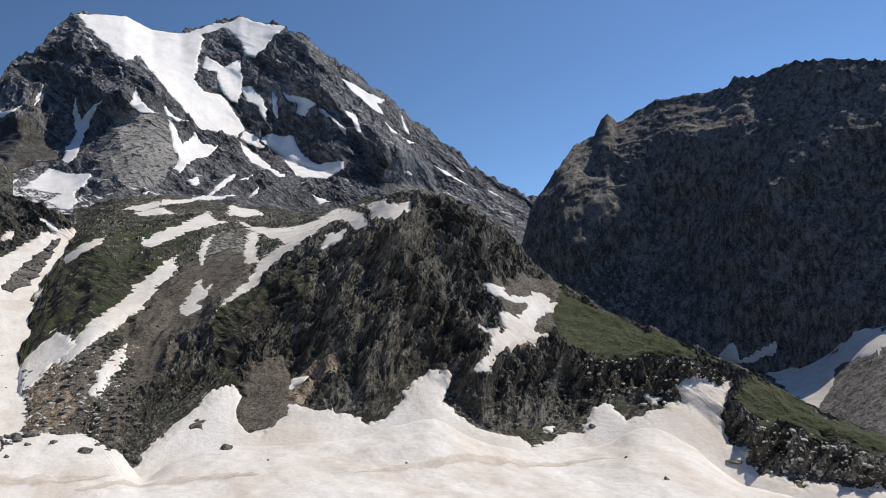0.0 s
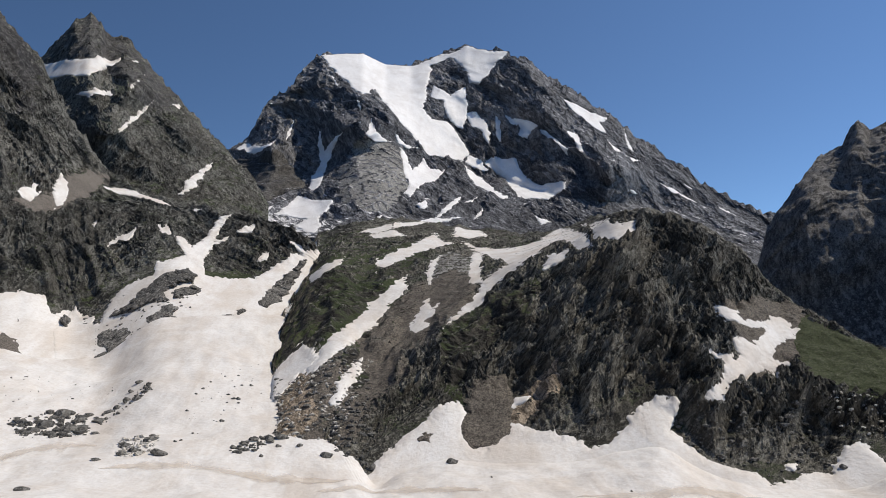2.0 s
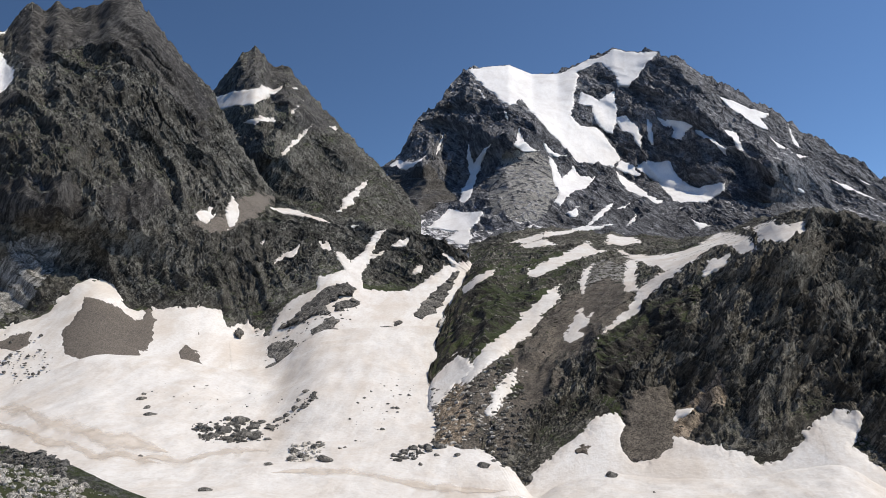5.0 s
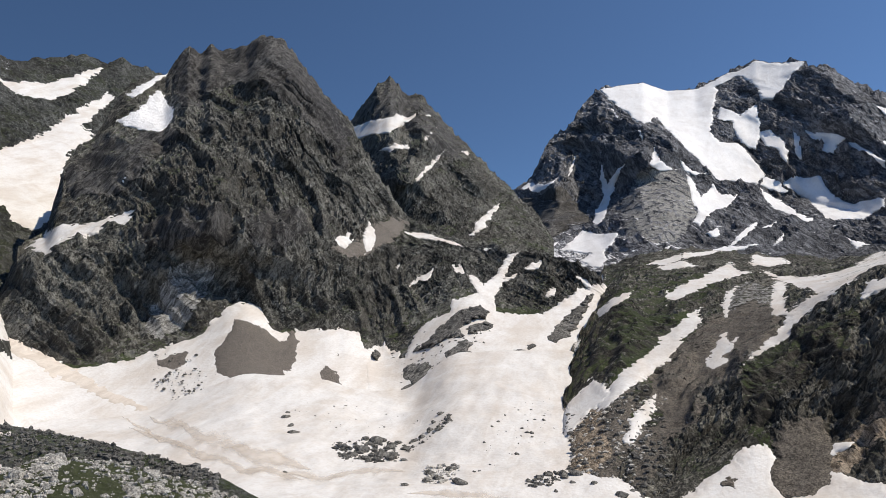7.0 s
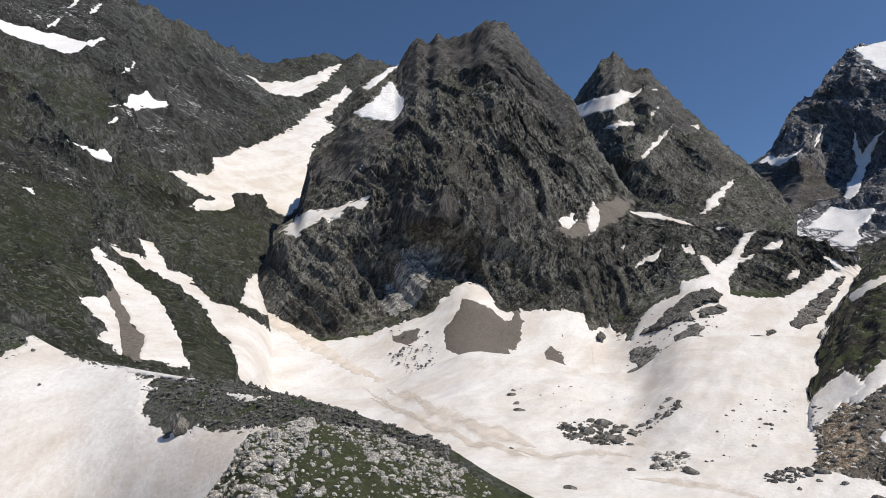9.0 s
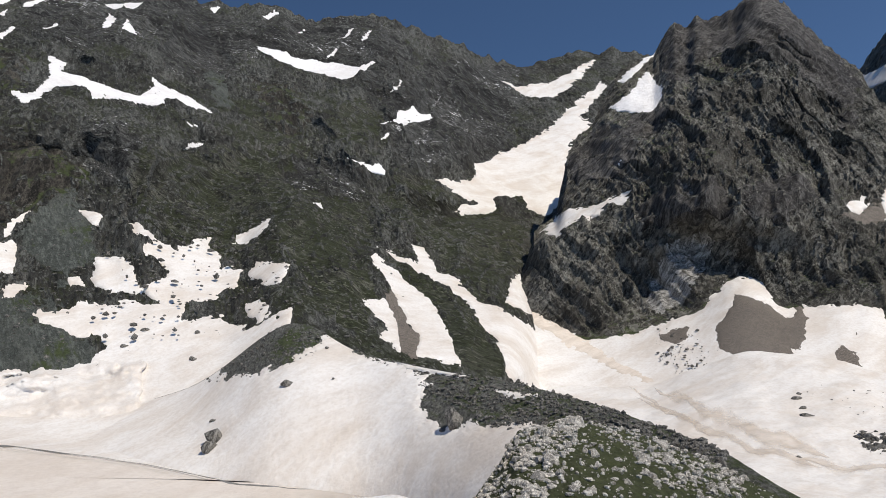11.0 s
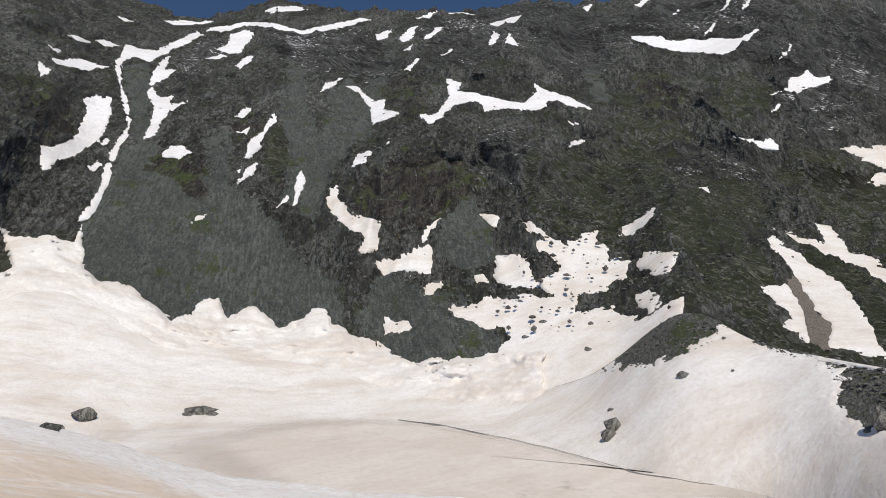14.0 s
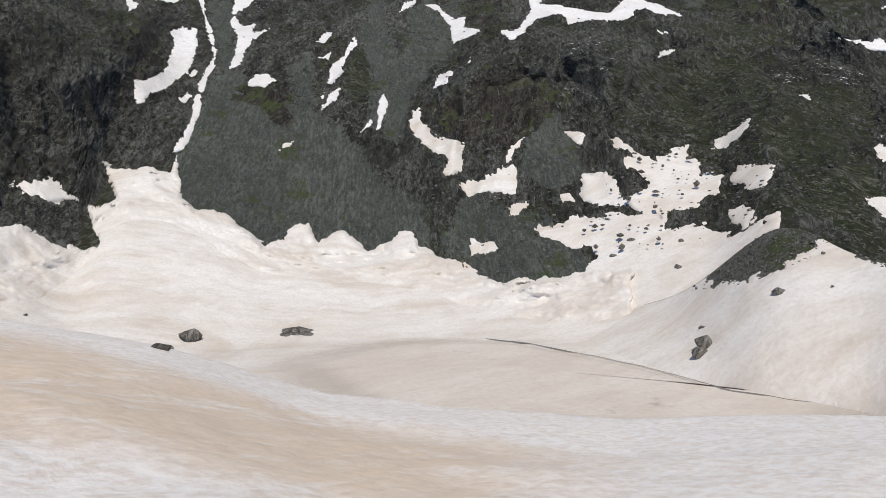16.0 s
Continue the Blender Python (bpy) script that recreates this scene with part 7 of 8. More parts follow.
massif("rock", "rock_knoll", "dark folded rock knoll with grass and snow streaks", "rock outcrop", [rock_toe, rock_base, rock_shoulder, rock_crest], [34, 205, 125], [1, 0.9, 1], -37, 30.2, 0.1, ROCK_KNOLL, (30, 7.0), (9, 2.9), [(24, 19, [(2.21, 111.2), (6.23, 47.7), (9.53, 20.3), (10.76, 6.9)]), (20, 16, [(7.85, 69.4), (12.73, 39.3), (15.86, 17.5)]), (18, 13, [(-2.58, 73.7), (-2.91, 42.4), (-1.57, 17.3)]), (16, 11, [(19.66, 53.6), (23.24, 24.1), (25.95, 5.0)]), (14, 11, [(3.71, 61.3), (1.26, 38.6), (-0.33, 17.3)]), (12, 10, [(12.72, 66.1), (16.63, 35.2), (19.62, 14.4)]), (16, 11, [(6.18, 105.7), (11.12, 56.9), (15.08, 35.1)]), (14, 10, [(31.48, 59.5), (29.86, 65.7), (27.38, 95.0)]), (10, 8, [(-4.46, 16.8), (-7.74, 16.0), (-10.56, 15.8)])], seed=6, crest=0.5, jag=1.5, tilt=0.45, squash=0.3, sink=(1.8, 16), parts=("foot", "rock_face", "bench", "far_side"))
massif("moraine", "moraine", "grey rubble moraine ridge between snow fields", "moraine", [moraine_base, moraine_crest], [100], [0.8], 37.2, 97.5, 0.13, ROCK_MORAINE, (22, 1.5), (4.5, 0.6), seed=7, squash=1.0, crest=0.15, parts=("rubble_slope", "far_side"), smooth=True, crest_blur=1.6)
massif("hillock", "grassy_hillock", "grassy hillock strewn with pale grey stones", "hillock", [hillock_base, hillock_crest], [110], [0.55], 38, 74, 0.12, TURF, (6, 0.3), (1.2, 0.14), seed=8, back=(0.5, 0.7), parts=("stony_slope", "far_side"), smooth=True)

massif("far", "distant_ridge", "far hazy snow-capped ridge beyond a valley", "mountain", [[(-10.4, 3700, 60.0), (-2.19, 3700, 60.0)], [(-10.4, 4300, 392.6), (-9.19, 4300, 441.8), (-7.78, 4300, 501.1), (-6.96, 4300, 534.2), (-6.56, 4300, 553.9), (-6.01, 4300, 542.5), (-5.43, 4300, 537.3), (-4.9, 4300, 566.7), (-4.27, 4300, 561.5), (-3.44, 4300, 585.0), (-2.19, 4300, 612.3)]], [60], [1], -10.35, -2.24, 0.12, ROCK_GC, (300, 40), (90, 18), seed=9, jag=6, parts=("rock_face", "far_side"))

# ---- frozen lake ----
bm = bmesh.new()
uv = bm.loops.layers.uv.new("rim")
mid_a, mid_r = sum(p[0] for p in LAKE) / len(LAKE), sum(p[1] for p in LAKE) / len(LAKE)
rings = []
for u in (0, 0.12, 0.3, 0.6, 1):
    ring = []
    for a, r in LAKE:
        x, y = polar(np.array(a + (mid_a - a) * u * 0.95), np.array(r + (mid_r - r) * u * 0.95))
        ring.append(bm.verts.new((float(x), float(y), 0.10 + 0.05 * min(1, u * 4))))
    rings.append((u, ring))
for (u0, r0), (u1, r1) in zip(rings, rings[1:]):
    for k in range(len(LAKE)):
        m = (k + 1) % len(LAKE)
        f = bm.faces.new((r0[k], r0[m], r1[m], r1[k]))
        for loop, u in zip(f.loops, (u0, u0, u1, u1)):
            loop[uv].uv = (u * 2.5, 0)
bm.faces.new(rings[-1][1])
for loop in [l for f in bm.faces for l in f.loops if len(f.verts) > 4]:
    loop[uv].uv = (2.5, 0)
me = bpy.data.meshes.new("frozen_lake")
bm.to_mesh(me)
me.materials.append(LAKE_ICE)
tagged(new("frozen_lake", me), "brownish slushy ice of a frozen lake", "lake", kind="structure")

# melt water along the shore
bm = bmesh.new()
SHORE = [(104.55, 276.3), (101.64, 264.6), (98.74, 246.7), (95.87, 233.4), (93.45, 221.2), (90.67, 207.1), (87.57, 192.7), (83.83, 186.7), (80.26, 182.6), (77.37, 178.1)]
shore = list(zip(SHORE, SHORE[1:]))
for i in range(41):
    f = i / 40 * (len(shore) - 1e-6)
    (a0, r0), (a1, r1) = shore[int(f)]
    f -= int(f)
    wide = 0.8 + 6.0 * max(0.0, math.sin(i * 0.31)) * abs(noise.noise((i * 0.4, 0, 0)))
    for side in (0, 1):
        x, y = polar(np.array(a0 + (a1 - a0) * f), np.array(r0 + (r1 - r0) * f - side * wide - noise.noise((i * 0.3, 5, 0)) * 1.5))
        bm.verts.new((float(x), float(y), max(0.16, ground_height(a0 + (a1 - a0) * f, r0 + (r1 - r0) * f) + 0.12)))
bm.verts.ensure_lookup_table()
for i in range(40):
    bm.faces.new([bm.verts[k] for k in (2 * i, 2 * i + 1, 2 * i + 3, 2 * i + 2)])
me = bpy.data.meshes.new("melt_channel")
bm.to_mesh(me)
bm.free()
me.materials.append(MELT)
tagged(new("melt_channel", me), "dark wet melt channel along a frozen shore", "water", kind="structure")

# ---- bands of dirt and gully shade in the snow ----
def dirt_band(points, wide, seed):
    """A long stain of washed dust, with gully shade put into its colour, lying along (bearing, distance) points of the
    snow.
    """
    n = 36 * (len(points) - 1)
    bm = bmesh.new()
    rows = []
    for i in range(n + 1):
        f = i / n * (len(points) - 1 - 1e-9)
        k = int(f)
        f -= k
        f = f * f * (3 - 2 * f) * 0.35 + f * 0.65
        a = points[k][0] + (points[k + 1][0] - points[k][0]) * f
        r = points[k][1] + (points[k + 1][1] - points[k][1]) * f
        w = wide * (0.8 + abs(noise.noise((i * 0.073, seed, 0))) * 1.4) * min(1, 6 * i / n, 6 * (1 - i / n)) + 0.05
        c = noise.noise((i * 0.047, seed, 9)) * wide
        row = []
        for side in np.linspace(-1, 1, 15):
            rr = r + c + side * w
            x, y = polar(np.array(a), np.array(rr))
            row.append(bm.verts.new((float(x), float(y), ground_height(a, rr) + 0.1)))
        rows.append(row)
    uv = bm.loops.layers.uv.new("rim")
    rim = [1 - abs(side) for side in np.linspace(-1, 1, 15)]
    for i, (p, q) in enumerate(zip(rows, rows[1:])):
        for k in range(14):
            f = bm.faces.new((p[k], p[k + 1], q[k + 1], q[k]))
            for loop, u in zip(f.loops, (rim[k], rim[k + 1], rim[k + 1], rim[k])):
                loop[uv].uv = (u, i / n)
    me = bpy.data.meshes.new("dirt_band")
    bm.to_mesh(me)
    bm.free()
    me.materials.append(SNOW_DIRT_SHADE)
    return tagged(new("dirt_band", me), "brownish band of washed dust across old snow", "dirt", "dirt bands")


dirt_band([(58.0, 364.2), (55.5, 310.2), (53.01, 282.8), (50.12, 261.5), (46.86, 250.8)], 11, 0)
dirt_band([(59.21, 346.6), (56.3, 294.6), (53.4, 265.0), (50.51, 248.2), (47.26, 239.0)], 6, 1)
dirt_band([(59.64, 370.4), (57.13, 308.2), (54.22, 267.9)], 5, 2)
dirt_band([(48.88, 242.8), (45.65, 240.5), (42.48, 250.4), (40.14, 245.0)], 5, 3)
dirt_band([(40.06, 219.6), (34.37, 218.7), (28.0, 205.6), (23.14, 205.6)], 3.5, 4)
dirt_band([(25.49, 196.0), (22.37, 200.0), (17.56, 197.6), (13.48, 193.2)], 3.5, 5)
dirt_band([(6.95, 190.1), (0.92, 196.2), (-4.87, 204.1), (-12.07, 208.8)], 3.5, 6)

# ---- stones ----
def stone_mesh(name, seed, material, flat=0.6, level=2):
    """A broken block: a ball cut by a few planes and roughened."""
    rng = random.Random(seed)
    bm = bmesh.new()
    bmesh.ops.create_icosphere(bm, subdivisions=level, radius=1.0)
    planes = [(Vector((rng.uniform(-1, 1), rng.uniform(-1, 1), rng.uniform(-0.6, 1))).normalized(), rng.uniform(0.45, 0.8)) for _ in range(7)]
    for v in bm.verts:
        for nrm, d in planes:
            over = v.co.dot(nrm) - d
            if over > 0:
                v.co -= nrm * over
        v.co += v.co * 0.12 * noise.noise(v.co * 2.1 + Vector((seed, 0, 0)))
        v.co.z *= flat
    me = bpy.data.meshes.new(name)
    bm.to_mesh(me)
    bm.free()
    me.materials.append(material)
    return me


PALE = [stone_mesh("stone", k, STONE, 0.55 + 0.06 * (k % 4)) for k in range(6)]
DARK = [stone_mesh("boulder", 20 + k, STONE_DARK, 0.5 + 0.08 * (k % 3)) for k in range(6)]
rng = random.Random(11)


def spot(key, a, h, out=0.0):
    """A place on a mountain at a bearing and a height of its smooth face, moved towards the camera by metres."""
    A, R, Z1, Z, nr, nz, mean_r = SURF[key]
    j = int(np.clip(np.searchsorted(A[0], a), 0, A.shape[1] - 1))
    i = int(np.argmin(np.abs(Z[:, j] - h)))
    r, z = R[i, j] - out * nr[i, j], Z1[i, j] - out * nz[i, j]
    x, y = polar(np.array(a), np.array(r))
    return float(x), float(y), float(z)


def boulder(where, a, v, wide, tall=0.6, label="dark grey boulder lying on old snow", turn=None):
    """A loose boulder; where: ground (v: distance) or a mountain (v: height)."""
    me = rng.choice(DARK)
    ob = new("boulder", me)
    if where == "ground":
        x, y = polar(np.array(a), np.array(v))
        x, y, z = float(x), float(y), ground_height(a, v)
    else:
        x, y, z = spot(where, a, v, 0.8)
    s = wide / 2
    ob.location = (x, y, z + s * tall * 0.25)
    ob.scale = (s, s * rng.uniform(0.7, 1.0), s * tall * 1.5)
    ob.rotation_euler = (rng.uniform(-0.2, 0.2), rng.uniform(-0.2, 0.2), radians(a) + (rng.uniform(-0.5, 0.5) if turn is None else turn))
    return tagged(ob, label, "boulder", "boulders on the snow")


def icosa():
    bm = bmesh.new()
    bmesh.ops.create_icosphere(bm, subdivisions=1, radius=1.0)
    co = np.array([v.co[:] for v in bm.verts])
    tri = np.array([[v.index for v in f.verts] for f in bm.faces])
    bm.free()
    return co, tri


ICO = icosa()


def litter(key, outline, count, small, large, material, name="rubble", seed=0, power=3.0, out=0.0):
    """Many loose stones, too many to count, on a mountain within an outline of (bearing, height)."""
    g = np.random.default_rng(seed + 77)
    A, R2, Z2, Z = FACE[key]
    k = math.radians(1) * float(R2.mean())
    loop = [(a * k, z) for a, z in outline]
    ok = np.argwhere(inside(A * k, Z, loop) > 0)
    if not len(ok):
        return None
    pick = ok[g.integers(0, len(ok), count)]
    i, j = pick[:, 0], pick[:, 1]
    x, y = polar(A[i, j] + g.normal(0, 0.05, count), R2[i, j] - out * 0.5)
    size = small + (large - small) * g.random(count) ** power
    co, tri = ICO
    n = len(co)
    shape = co[None] * (1 + g.uniform(-0.3, 0.3, (count, n, 1)))
    shape = shape * np.stack([g.uniform(0.7, 1.2, count), g.uniform(0.7, 1.2, count), g.uniform(0.45, 0.9, count)], 1)[:, None]
    c, s = np.cos(g.uniform(0, 6.28, count)), np.sin(g.uniform(0, 6.28, count))
    X = shape[..., 0] * c[:, None] - shape[..., 1] * s[:, None]
    Y = shape[..., 0] * s[:, None] + shape[..., 1] * c[:, None]
    P = np.stack([X, Y, shape[..., 2]], -1) * (size / 2)[:, None, None] + np.stack([x, y, Z2[i, j] + size * 0.12 + out * 0.85], 1)[:, None]
    me = bpy.data.meshes.new(name)
    me.from_pydata(P.reshape(-1, 3).tolist(), [], (tri[None] + np.arange(count)[:, None, None] * n).reshape(-1, 3).tolist())
    me.materials.append(material)
    ob = tagged(new(name, me), kind="stuff")
    return ob


def hill_stone(a, h, wide):
    """A single pale stone bedded in the hillock's turf."""
    x, y, z = spot("hillock", a, h)
    ob = new("stone", rng.choice(PALE))
    s = wide / 2
    ob.parent, ob.matrix_parent_inverse = hillock, Matrix.Translation(-hillock.location)
    ob.location, ob.scale = (x, y, z + s * 0.1), (s * rng.uniform(0.9, 1.2), s * rng.uniform(0.8, 1.1), s * rng.uniform(0.9, 1.4))
    ob.rotation_euler = (rng.uniform(-0.4, 0.4), rng.uniform(-0.4, 0.4), rng.uniform(0, 6.28))


boulder("moraine", 72.14, 17.0, 5.87, 1.23, label="large angular grey boulder on a moraine slope")
boulder("ground", 48.74, 311.7, 4.08, 0.55)
boulder("ground", 48.40, 301.8, 3.08, 0.63)
boulder("ground", 48.19, 293.7, 5.56, 0.35)
boulder("ground", 48.62, 319.1, 2.32, 0.66)
boulder("ground", 40.25, 227.3, 2.98, 0.55)
boulder("ground", 44.43, 194.3, 3.68, 0.38)
boulder("ground", 36.28, 228.3, 6.32, 0.52)
boulder("ground", 36.80, 241.7, 3.87, 0.60)
boulder("ground", 40.14, 279.1, 4.47, 0.60)
boulder("ground", 40.72, 287.8, 3.35, 0.69)
boulder("ground", 39.56, 287.3, 3.77, 0.55)
boulder("ground", 38.99, 288.7, 3.36, 0.62)
boulder("ground", 38.41, 292.1, 2.98, 0.79)
boulder("ground", 37.84, 288.9, 3.79, 0.73)
boulder("ground", 38.14, 300.5, 3.50, 0.62)
boulder("ground", 37.08, 295.5, 3.01, 0.47)
boulder("ground", 37.65, 307.9, 3.59, 0.55)
boulder("ground", 40.33, 264.1, 3.08, 0.55)
boulder("ground", 44.67, 275.9, 4.82, 0.73)
boulder("ground", 43.27, 274.2, 5.59, 0.71)
boulder("ground", 42.29, 286.5, 6.26, 0.66)
boulder("ground", 41.89, 269.1, 5.88, 0.59)
boulder("ground", 41.31, 279.8, 4.89, 0.64)
boulder("ground", 44.06, 268.6, 4.30, 0.60)
boulder("ground", 42.87, 265.3, 3.48, 0.61)
boulder("ground", 28.10, 238.4, 5.21, 0.51)
boulder("ground", 28.27, 232.1, 2.37, 0.55)
boulder("ground", 29.45, 223.5, 1.30, 1.10)
boulder("ground", 32.17, 257.1, 1.69, 0.73)
boulder("ground", 31.45, 280.1, 2.24, 0.60)
boulder("ground", 31.10, 279.5, 1.83, 0.86)
boulder("ground", 30.22, 294.8, 1.93, 0.73)
boulder("ground", 33.50, 289.4, 1.48, 0.79)
boulder("ground", 33.94, 284.3, 1.24, 0.73)
boulder("ground", 33.00, 298.6, 1.09, 0.88)
boulder("ground", 34.50, 266.9, 1.17, 0.73)
boulder("rock", 28.53, 12.3, 1.47, 1.30)
boulder("ground", 48.68, 246.8, 1.98, 0.50)
boulder("ground", 37.10, 241.2, 2.81, 0.69)
boulder("ground", 38.42, 238.4, 4.51, 0.59)
boulder("ground", 37.85, 232.8, 4.07, 0.55)
boulder("ground", 38.61, 231.0, 3.36, 0.55)
boulder("ground", 36.72, 246.4, 2.15, 0.55)
boulder("ground", 35.24, 238.0, 1.39, 0.69)
boulder("ground", 34.88, 239.2, 1.22, 0.63)
boulder("ground", 31.32, 232.2, 3.04, 0.55)
boulder("ground", 30.63, 234.6, 3.42, 0.55)
boulder("ground", 29.94, 236.5, 3.10, 0.61)
boulder("ground", 31.15, 227.8, 1.99, 0.64)
boulder("ground", 29.43, 239.2, 2.44, 0.63)
boulder("north", 96.75, 17.9, 3.88, 0.76)
boulder("north", 90.69, 21.7, 4.20, 0.79)
boulder("moraine", 84.24, 20.4, 3.94, 0.64)
boulder("moraine", 88.85, 6.6, 2.63, 0.96)
boulder("moraine", 89.16, 4.9, 2.28, 1.10)
boulder("moraine", 89.47, 3.4, 1.93, 0.92)
boulder("moraine", 89.11, 9.2, 1.55, 0.73)
boulder("north", 79.06, 25.3, 3.00, 0.71)
boulder("north", 90.44, 30.8, 3.00, 0.73)
boulder("north", 85.96, 43.6, 2.51, 0.66)
boulder("moraine", 73.05, 15.2, 1.07, 0.98)
boulder("north", 95.61, 41.0, 2.72, 0.66)
boulder("north", 93.87, 32.7, 4.65, 0.35)
boulder("north", 95.23, 25.7, 4.01, 0.48)
boulder("moraine", 80.95, 22.2, 0.97, 0.92)
boulder("moraine", 81.46, 30.1, 1.39, 0.69)
boulder("ground", 127.78, 21.5, 0.50, 0.62)
boulder("ground", 125.92, 290.0, 9.5, 0.9, label="large dark boulder standing on old snow")
boulder("ground", 127.78, 277.0, 9.0, 0.6, label="large dark boulder standing on old snow")
boulder("ground", 118.44, 296.6, 13, 0.25, label="flat grey rock slab emerging from snow")
boulder("moraine", 89.19, 5.5, 5.5, 1.5, label="tall dark boulder leaning on a snow slope")
boulder("moraine", 89.39, 3.9, 4.5, 1.1, label="tall dark boulder leaning on a snow slope")
boulder("ground", 117.64, 292.7, 5.54, 0.35)
boulder("ground", 119.25, 292.8, 4.26, 0.35)
boulder("moraine", 89.29, 9.1, 1.56, 0.86)
boulder("ground", 136.00, 310.9, 1.81, 0.69)
boulder("ground", -12.69, 206.3, 1.05, 0.79)
boulder("ground", -15.43, 190.6, 1.80, 0.76)
boulder("ground", 3.07, 196.5, 0.86, 0.92)
boulder("ground", 12.95, 205.5, 0.90, 0.92)
boulder("rock", -10.37, -1.1, 2.39, 0.79)
boulder("rock", -19.93, -7.3, 4.91, 0.37)
boulder("ground", 26.60, 239.3, 4.18, 0.46)
boulder("ground", 28.87, 237.7, 3.81, 0.60)
boulder("ground", 24.91, 223.2, 4.87, 0.51)
boulder("ground", 15.85, 219.0, 3.83, 0.64)
boulder("ground", 26.76, 230.2, 2.35, 0.63)
litter("rock", [(31.25, 1.6), (28.09, 15.3), (25.63, 16.6), (23.17, 25.5), (21.93, 16.7), (21.52, 3.3), (21.52, -5.2), (25.99, -5.2), (28.02, -2.5)], 1500, 0.5, 2.4, STONE_DARK, seed=0, power=3)
litter("rock", [(-9.76, 15.8), (-12.94, 15.8), (-18.29, 13.6), (-20.46, 10.0), (-19.73, 8.6), (-16.39, 10.7), (-15.96, 4.4), (-11.68, 3.9), (-10.12, 8.1)], 600, 0.3, 1.7, STONE, seed=1, power=3)
litter("rock", [(-19.62, -3.0), (-21.11, 2.2), (-29.01, -4.6), (-31.47, -7.1), (-28.94, -8.9), (-23.42, -10.3), (-20.65, -7.9)], 900, 0.3, 1.5, STONE, seed=2, power=3)
litter("rock", [(0.53, 8.1), (-2.82, 18.8), (-9.75, 14.2), (-9.65, -1.7), (-5.99, -3.1), (-0.27, 3.5)], 500, 0.4, 2, STONE_DARK, seed=3, power=3)
litter("peak", [(57.92, 33.5), (54.22, 26.3), (48.21, 22.8), (44.75, 17.7), (52.18, 15.2), (55.42, 13.3)], 160, 0.4, 1.6, STONE_DARK, seed=4, power=4)
litter("peak", [(41.37, 34.4), (39.32, 53.9), (34.33, 56.7), (33.52, 43.6), (36.83, 29.7), (40.11, 16.5)], 500, 0.5, 2.6, STONE_DARK, seed=5, power=3)
litter("north", [(105.68, 106.6), (85.28, 112.2), (83.83, 43.5), (87.46, 31.8), (97.28, 19.4), (105.42, 18.2), (108.76, 56.1)], 2500, 0.5, 2.3, STONE_DARK, seed=6, power=3)
litter("north", [(84.88, 105.4), (75.56, 132.0), (76.0, 23.1), (80.4, 30.7), (83.83, 43.5)], 1500, 0.4, 1.9, STONE_DARK, seed=7, power=3)
litter("north", [(126.88, 240.0), (75.16, 340.9), (75.57, 123.3), (126.11, 72.2)], 3000, 0.6, 2.6, STONE_DARK, seed=8, power=3)
litter("moraine", [(89.97, 16.1), (85.12, 36.3), (81.38, 34.0), (73.6, 26.6), (62.12, 24.4), (53.23, 23.7), (53.3, 22.5), (64.01, 20.1), (69.68, 18.2), (74.02, 21.2), (79.31, 28.6), (83.43, 25.9)], 3500, 0.25, 1.3, STONE_DARK, seed=9, power=3)
litter("hillock", [(71.17, 32.7), (68.88, 34.0), (67.09, 35.2), (63.59, 35.5), (63.32, 35.0), (64.98, 34.6), (65.5, 33.9)], 1500, 0.06, 0.4, STONE, seed=10, power=2.5)
litter("hillock", [(62.79, 35.5), (58.72, 34.7), (54.59, 33.5), (48.83, 32.8), (44.81, 32.5), (44.77, 31.8), (52.8, 32.9), (56.99, 33.8), (61.15, 34.8)], 1300, 0.06, 0.4, STONE, seed=11, power=3)
litter("hillock", [(65.96, 35.6), (61.19, 35.4), (57.1, 34.9), (48.83, 32.8), (44.77, 31.8), (65.5, 33.9)], 1500, 0.05, 0.35, STONE, seed=12, power=3)
litter("ground", [(45.47, 278.4), (42.49, 291.9), (40.92, 285.9), (40.53, 263.3), (42.48, 258.7), (44.86, 261.3)], 260, 0.5, 3, STONE_DARK, seed=13, power=2.5)
litter("ground", [(38.99, 236.8), (38.42, 245.4), (36.16, 246.4), (36.54, 234.1), (37.85, 227.4), (38.8, 228.0)], 160, 0.4, 2.2, STONE, seed=14, power=2.5)
litter("ground", [(31.67, 229.4), (30.97, 236.0), (29.26, 242.4), (28.6, 236.3), (29.95, 227.3), (31.33, 225.3)], 120, 0.4, 2, STONE_DARK, seed=15, power=2.5)
litter("ground", [(40.53, 282.3), (38.99, 294.0), (37.08, 300.8), (36.71, 293.1), (38.6, 284.5), (40.14, 270.7)], 70, 0.4, 2.2, STONE_DARK, seed=16, power=2.5)
litter("ground", [(35.25, 230.1), (33.39, 296.2), (29.15, 346.9), (28.54, 280.8), (32.35, 252.8)], 50, 0.3, 1.2, STONE_DARK, seed=17, power=4)
litter("ground", [(48.95, 321.2), (44.91, 359.7), (37.84, 323.6), (37.46, 299.1), (44.87, 288.9)], 40, 0.3, 1.2, STONE_DARK, seed=18, power=4)
litter("north", [(97.32, 65.5), (93.57, 76.4), (89.42, 77.5), (87.81, 58.7), (89.87, 43.9), (91.54, 24.6), (98.11, 23.7), (99.78, 35.7), (93.58, 43.9)], 70, 0.8, 3.6, STONE_DARK, seed=19, power=2, out=3)
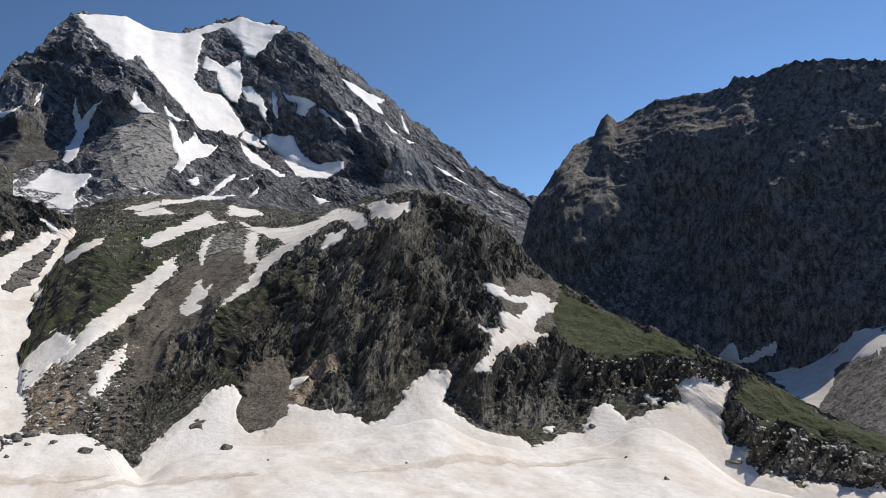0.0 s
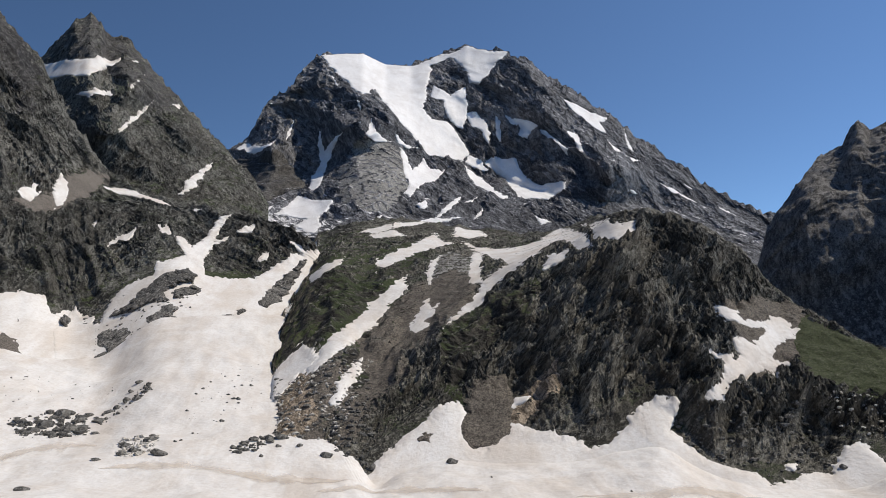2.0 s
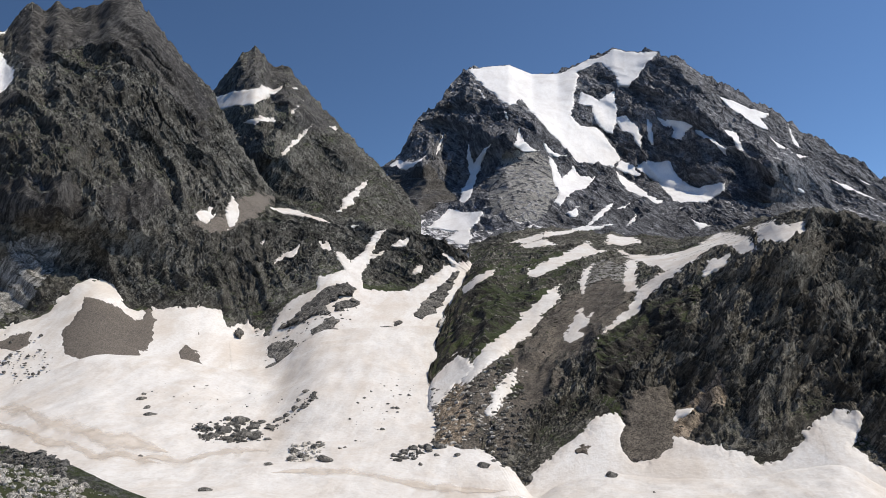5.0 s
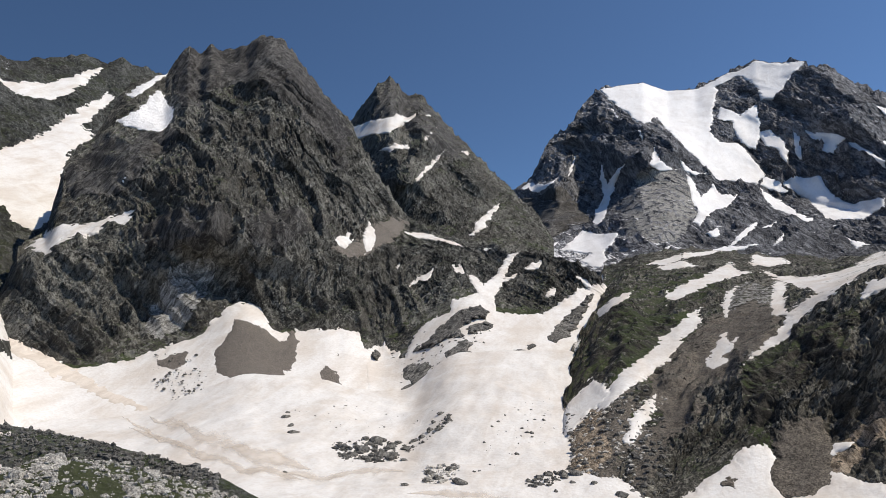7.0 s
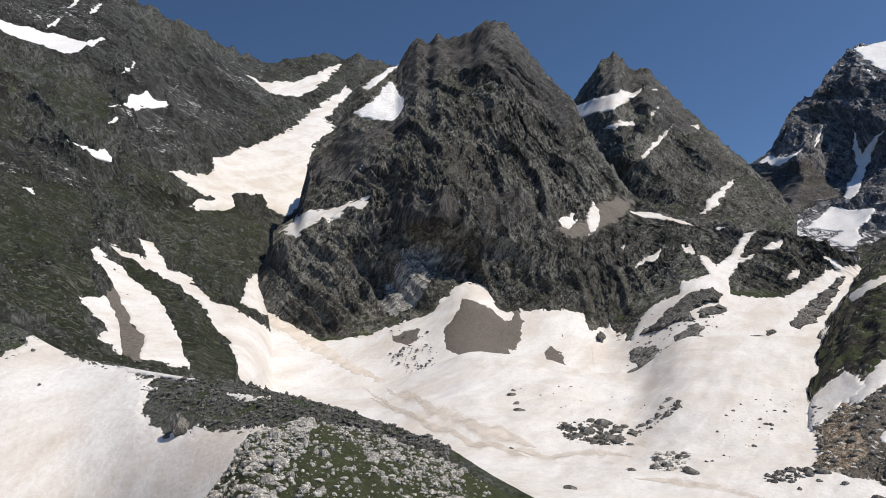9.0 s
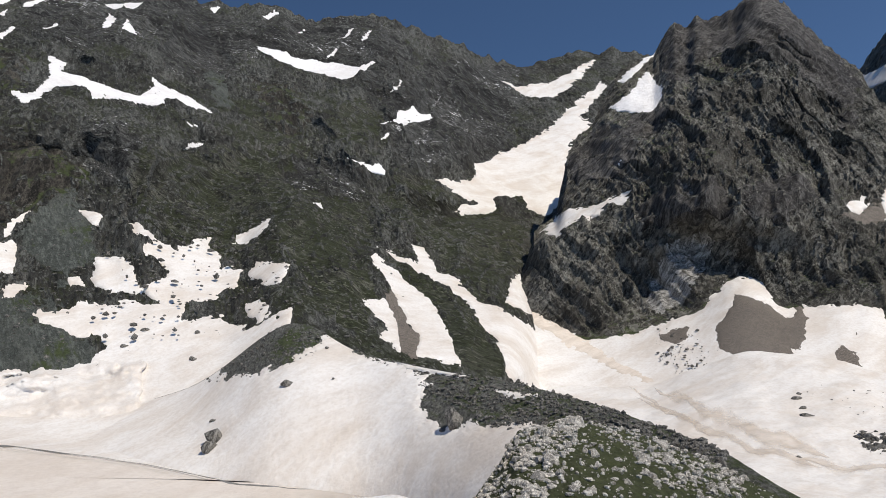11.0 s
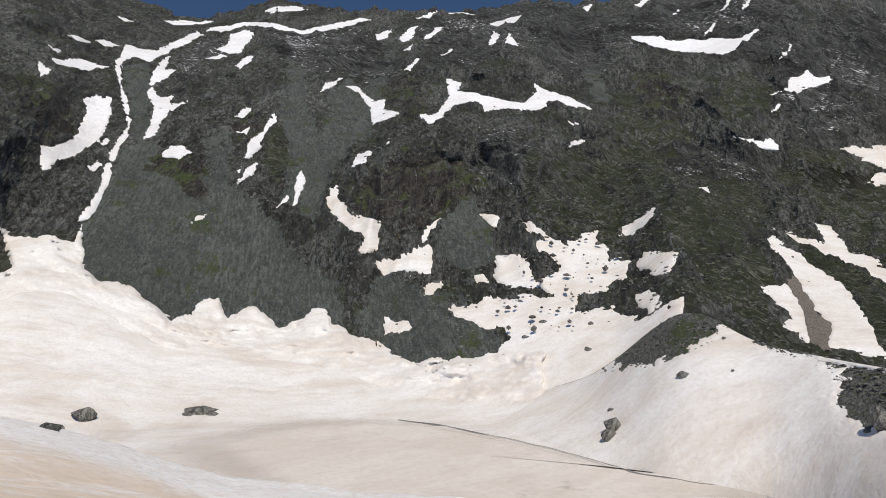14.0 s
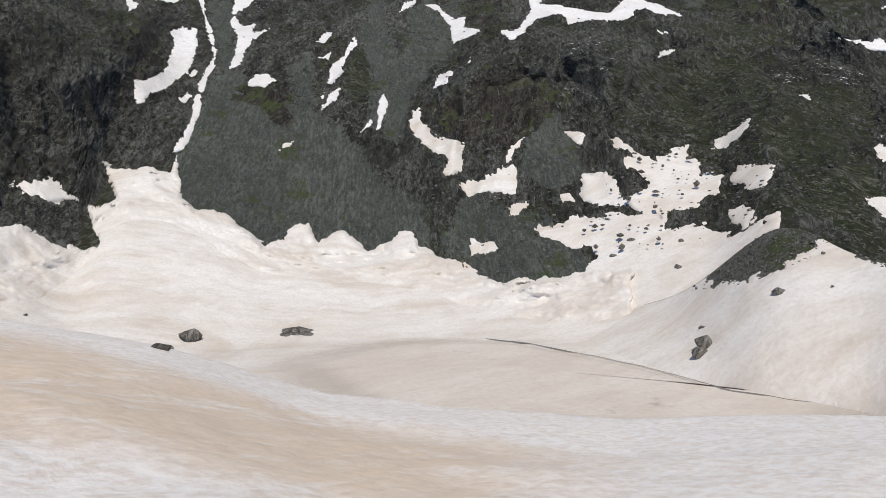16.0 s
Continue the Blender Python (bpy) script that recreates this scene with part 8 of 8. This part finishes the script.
litter("rock", [(30.29, -2.4), (28.84, 10.5), (24.48, 21.4), (21.62, 21.2), (23.21, 6.4), (25.17, -4.4)], 900, 0.4, 1.8, STONE, seed=20, power=3)
litter("peak", [(57.8, 33.8), (54.82, 36.0), (54.42, 18.8), (56.3, 13.8), (57.73, 20.0)], 130, 0.4, 1.9, STONE_DARK, seed=21, power=3, out=1.2)
litter("peak", [(40.73, 15.9), (37.99, 26.5), (35.0, 35.1), (33.25, 36.2), (35.52, 34.6), (38.11, 25.8), (40.57, 16.0)], 170, 0.5, 2.4, STONE_DARK, seed=22, power=3, out=1.0)
hillock = bpy.data.objects["grassy_hillock"]
for a, h, wide in [(66.26, 34.9, 0.71), (65.83, 34.7, 0.75), (66.76, 34.6, 0.59), (65.02, 34.7, 0.76), (66.15, 34.5, 0.61), (64.33, 35.1, 1.0), (65.5, 35.0, 0.85), (63.36, 35.2, 1.11), (67.09, 34.4, 0.51), (68.08, 34.2, 0.38), (62.07, 34.7, 0.59), (59.72, 34.2, 0.38), (58.61, 34.1, 0.45), (58.11, 34.0, 0.53), (57.77, 33.9, 0.48), (60.63, 34.4, 0.31), (58.64, 34.2, 0.83), (59.08, 34.3, 0.67), (57.46, 34.1, 0.94), (57.03, 33.9, 0.59), (58.2, 34.2, 0.51), (63.52, 35.0, 0.48), (63.88, 34.9, 0.32), (62.7, 34.8, 0.38), (65.06, 34.8, 0.45)]:
    hill_stone(a, h, wide)
for a, h, wide in [(66.83, 34.8, 0.51), (67.57, 34.7, 0.45), (64.59, 34.6, 0.48), (65.72, 34.4, 0.53), (66.87, 34.4, 0.45), (63.58, 34.5, 0.31), (62.18, 34.4, 0.58), (60.18, 34.2, 0.24), (55.2, 33.5, 0.58), (54.55, 33.4, 0.58), (53.31, 33.1, 0.51), (52.08, 32.8, 0.62), (55.36, 33.5, 0.4), (54.11, 33.2, 0.48), (67.81, 34.7, 0.35), (61.44, 34.5, 0.22), (64.23, 34.7, 0.21)]:
    hill_stone(a, h, wide)
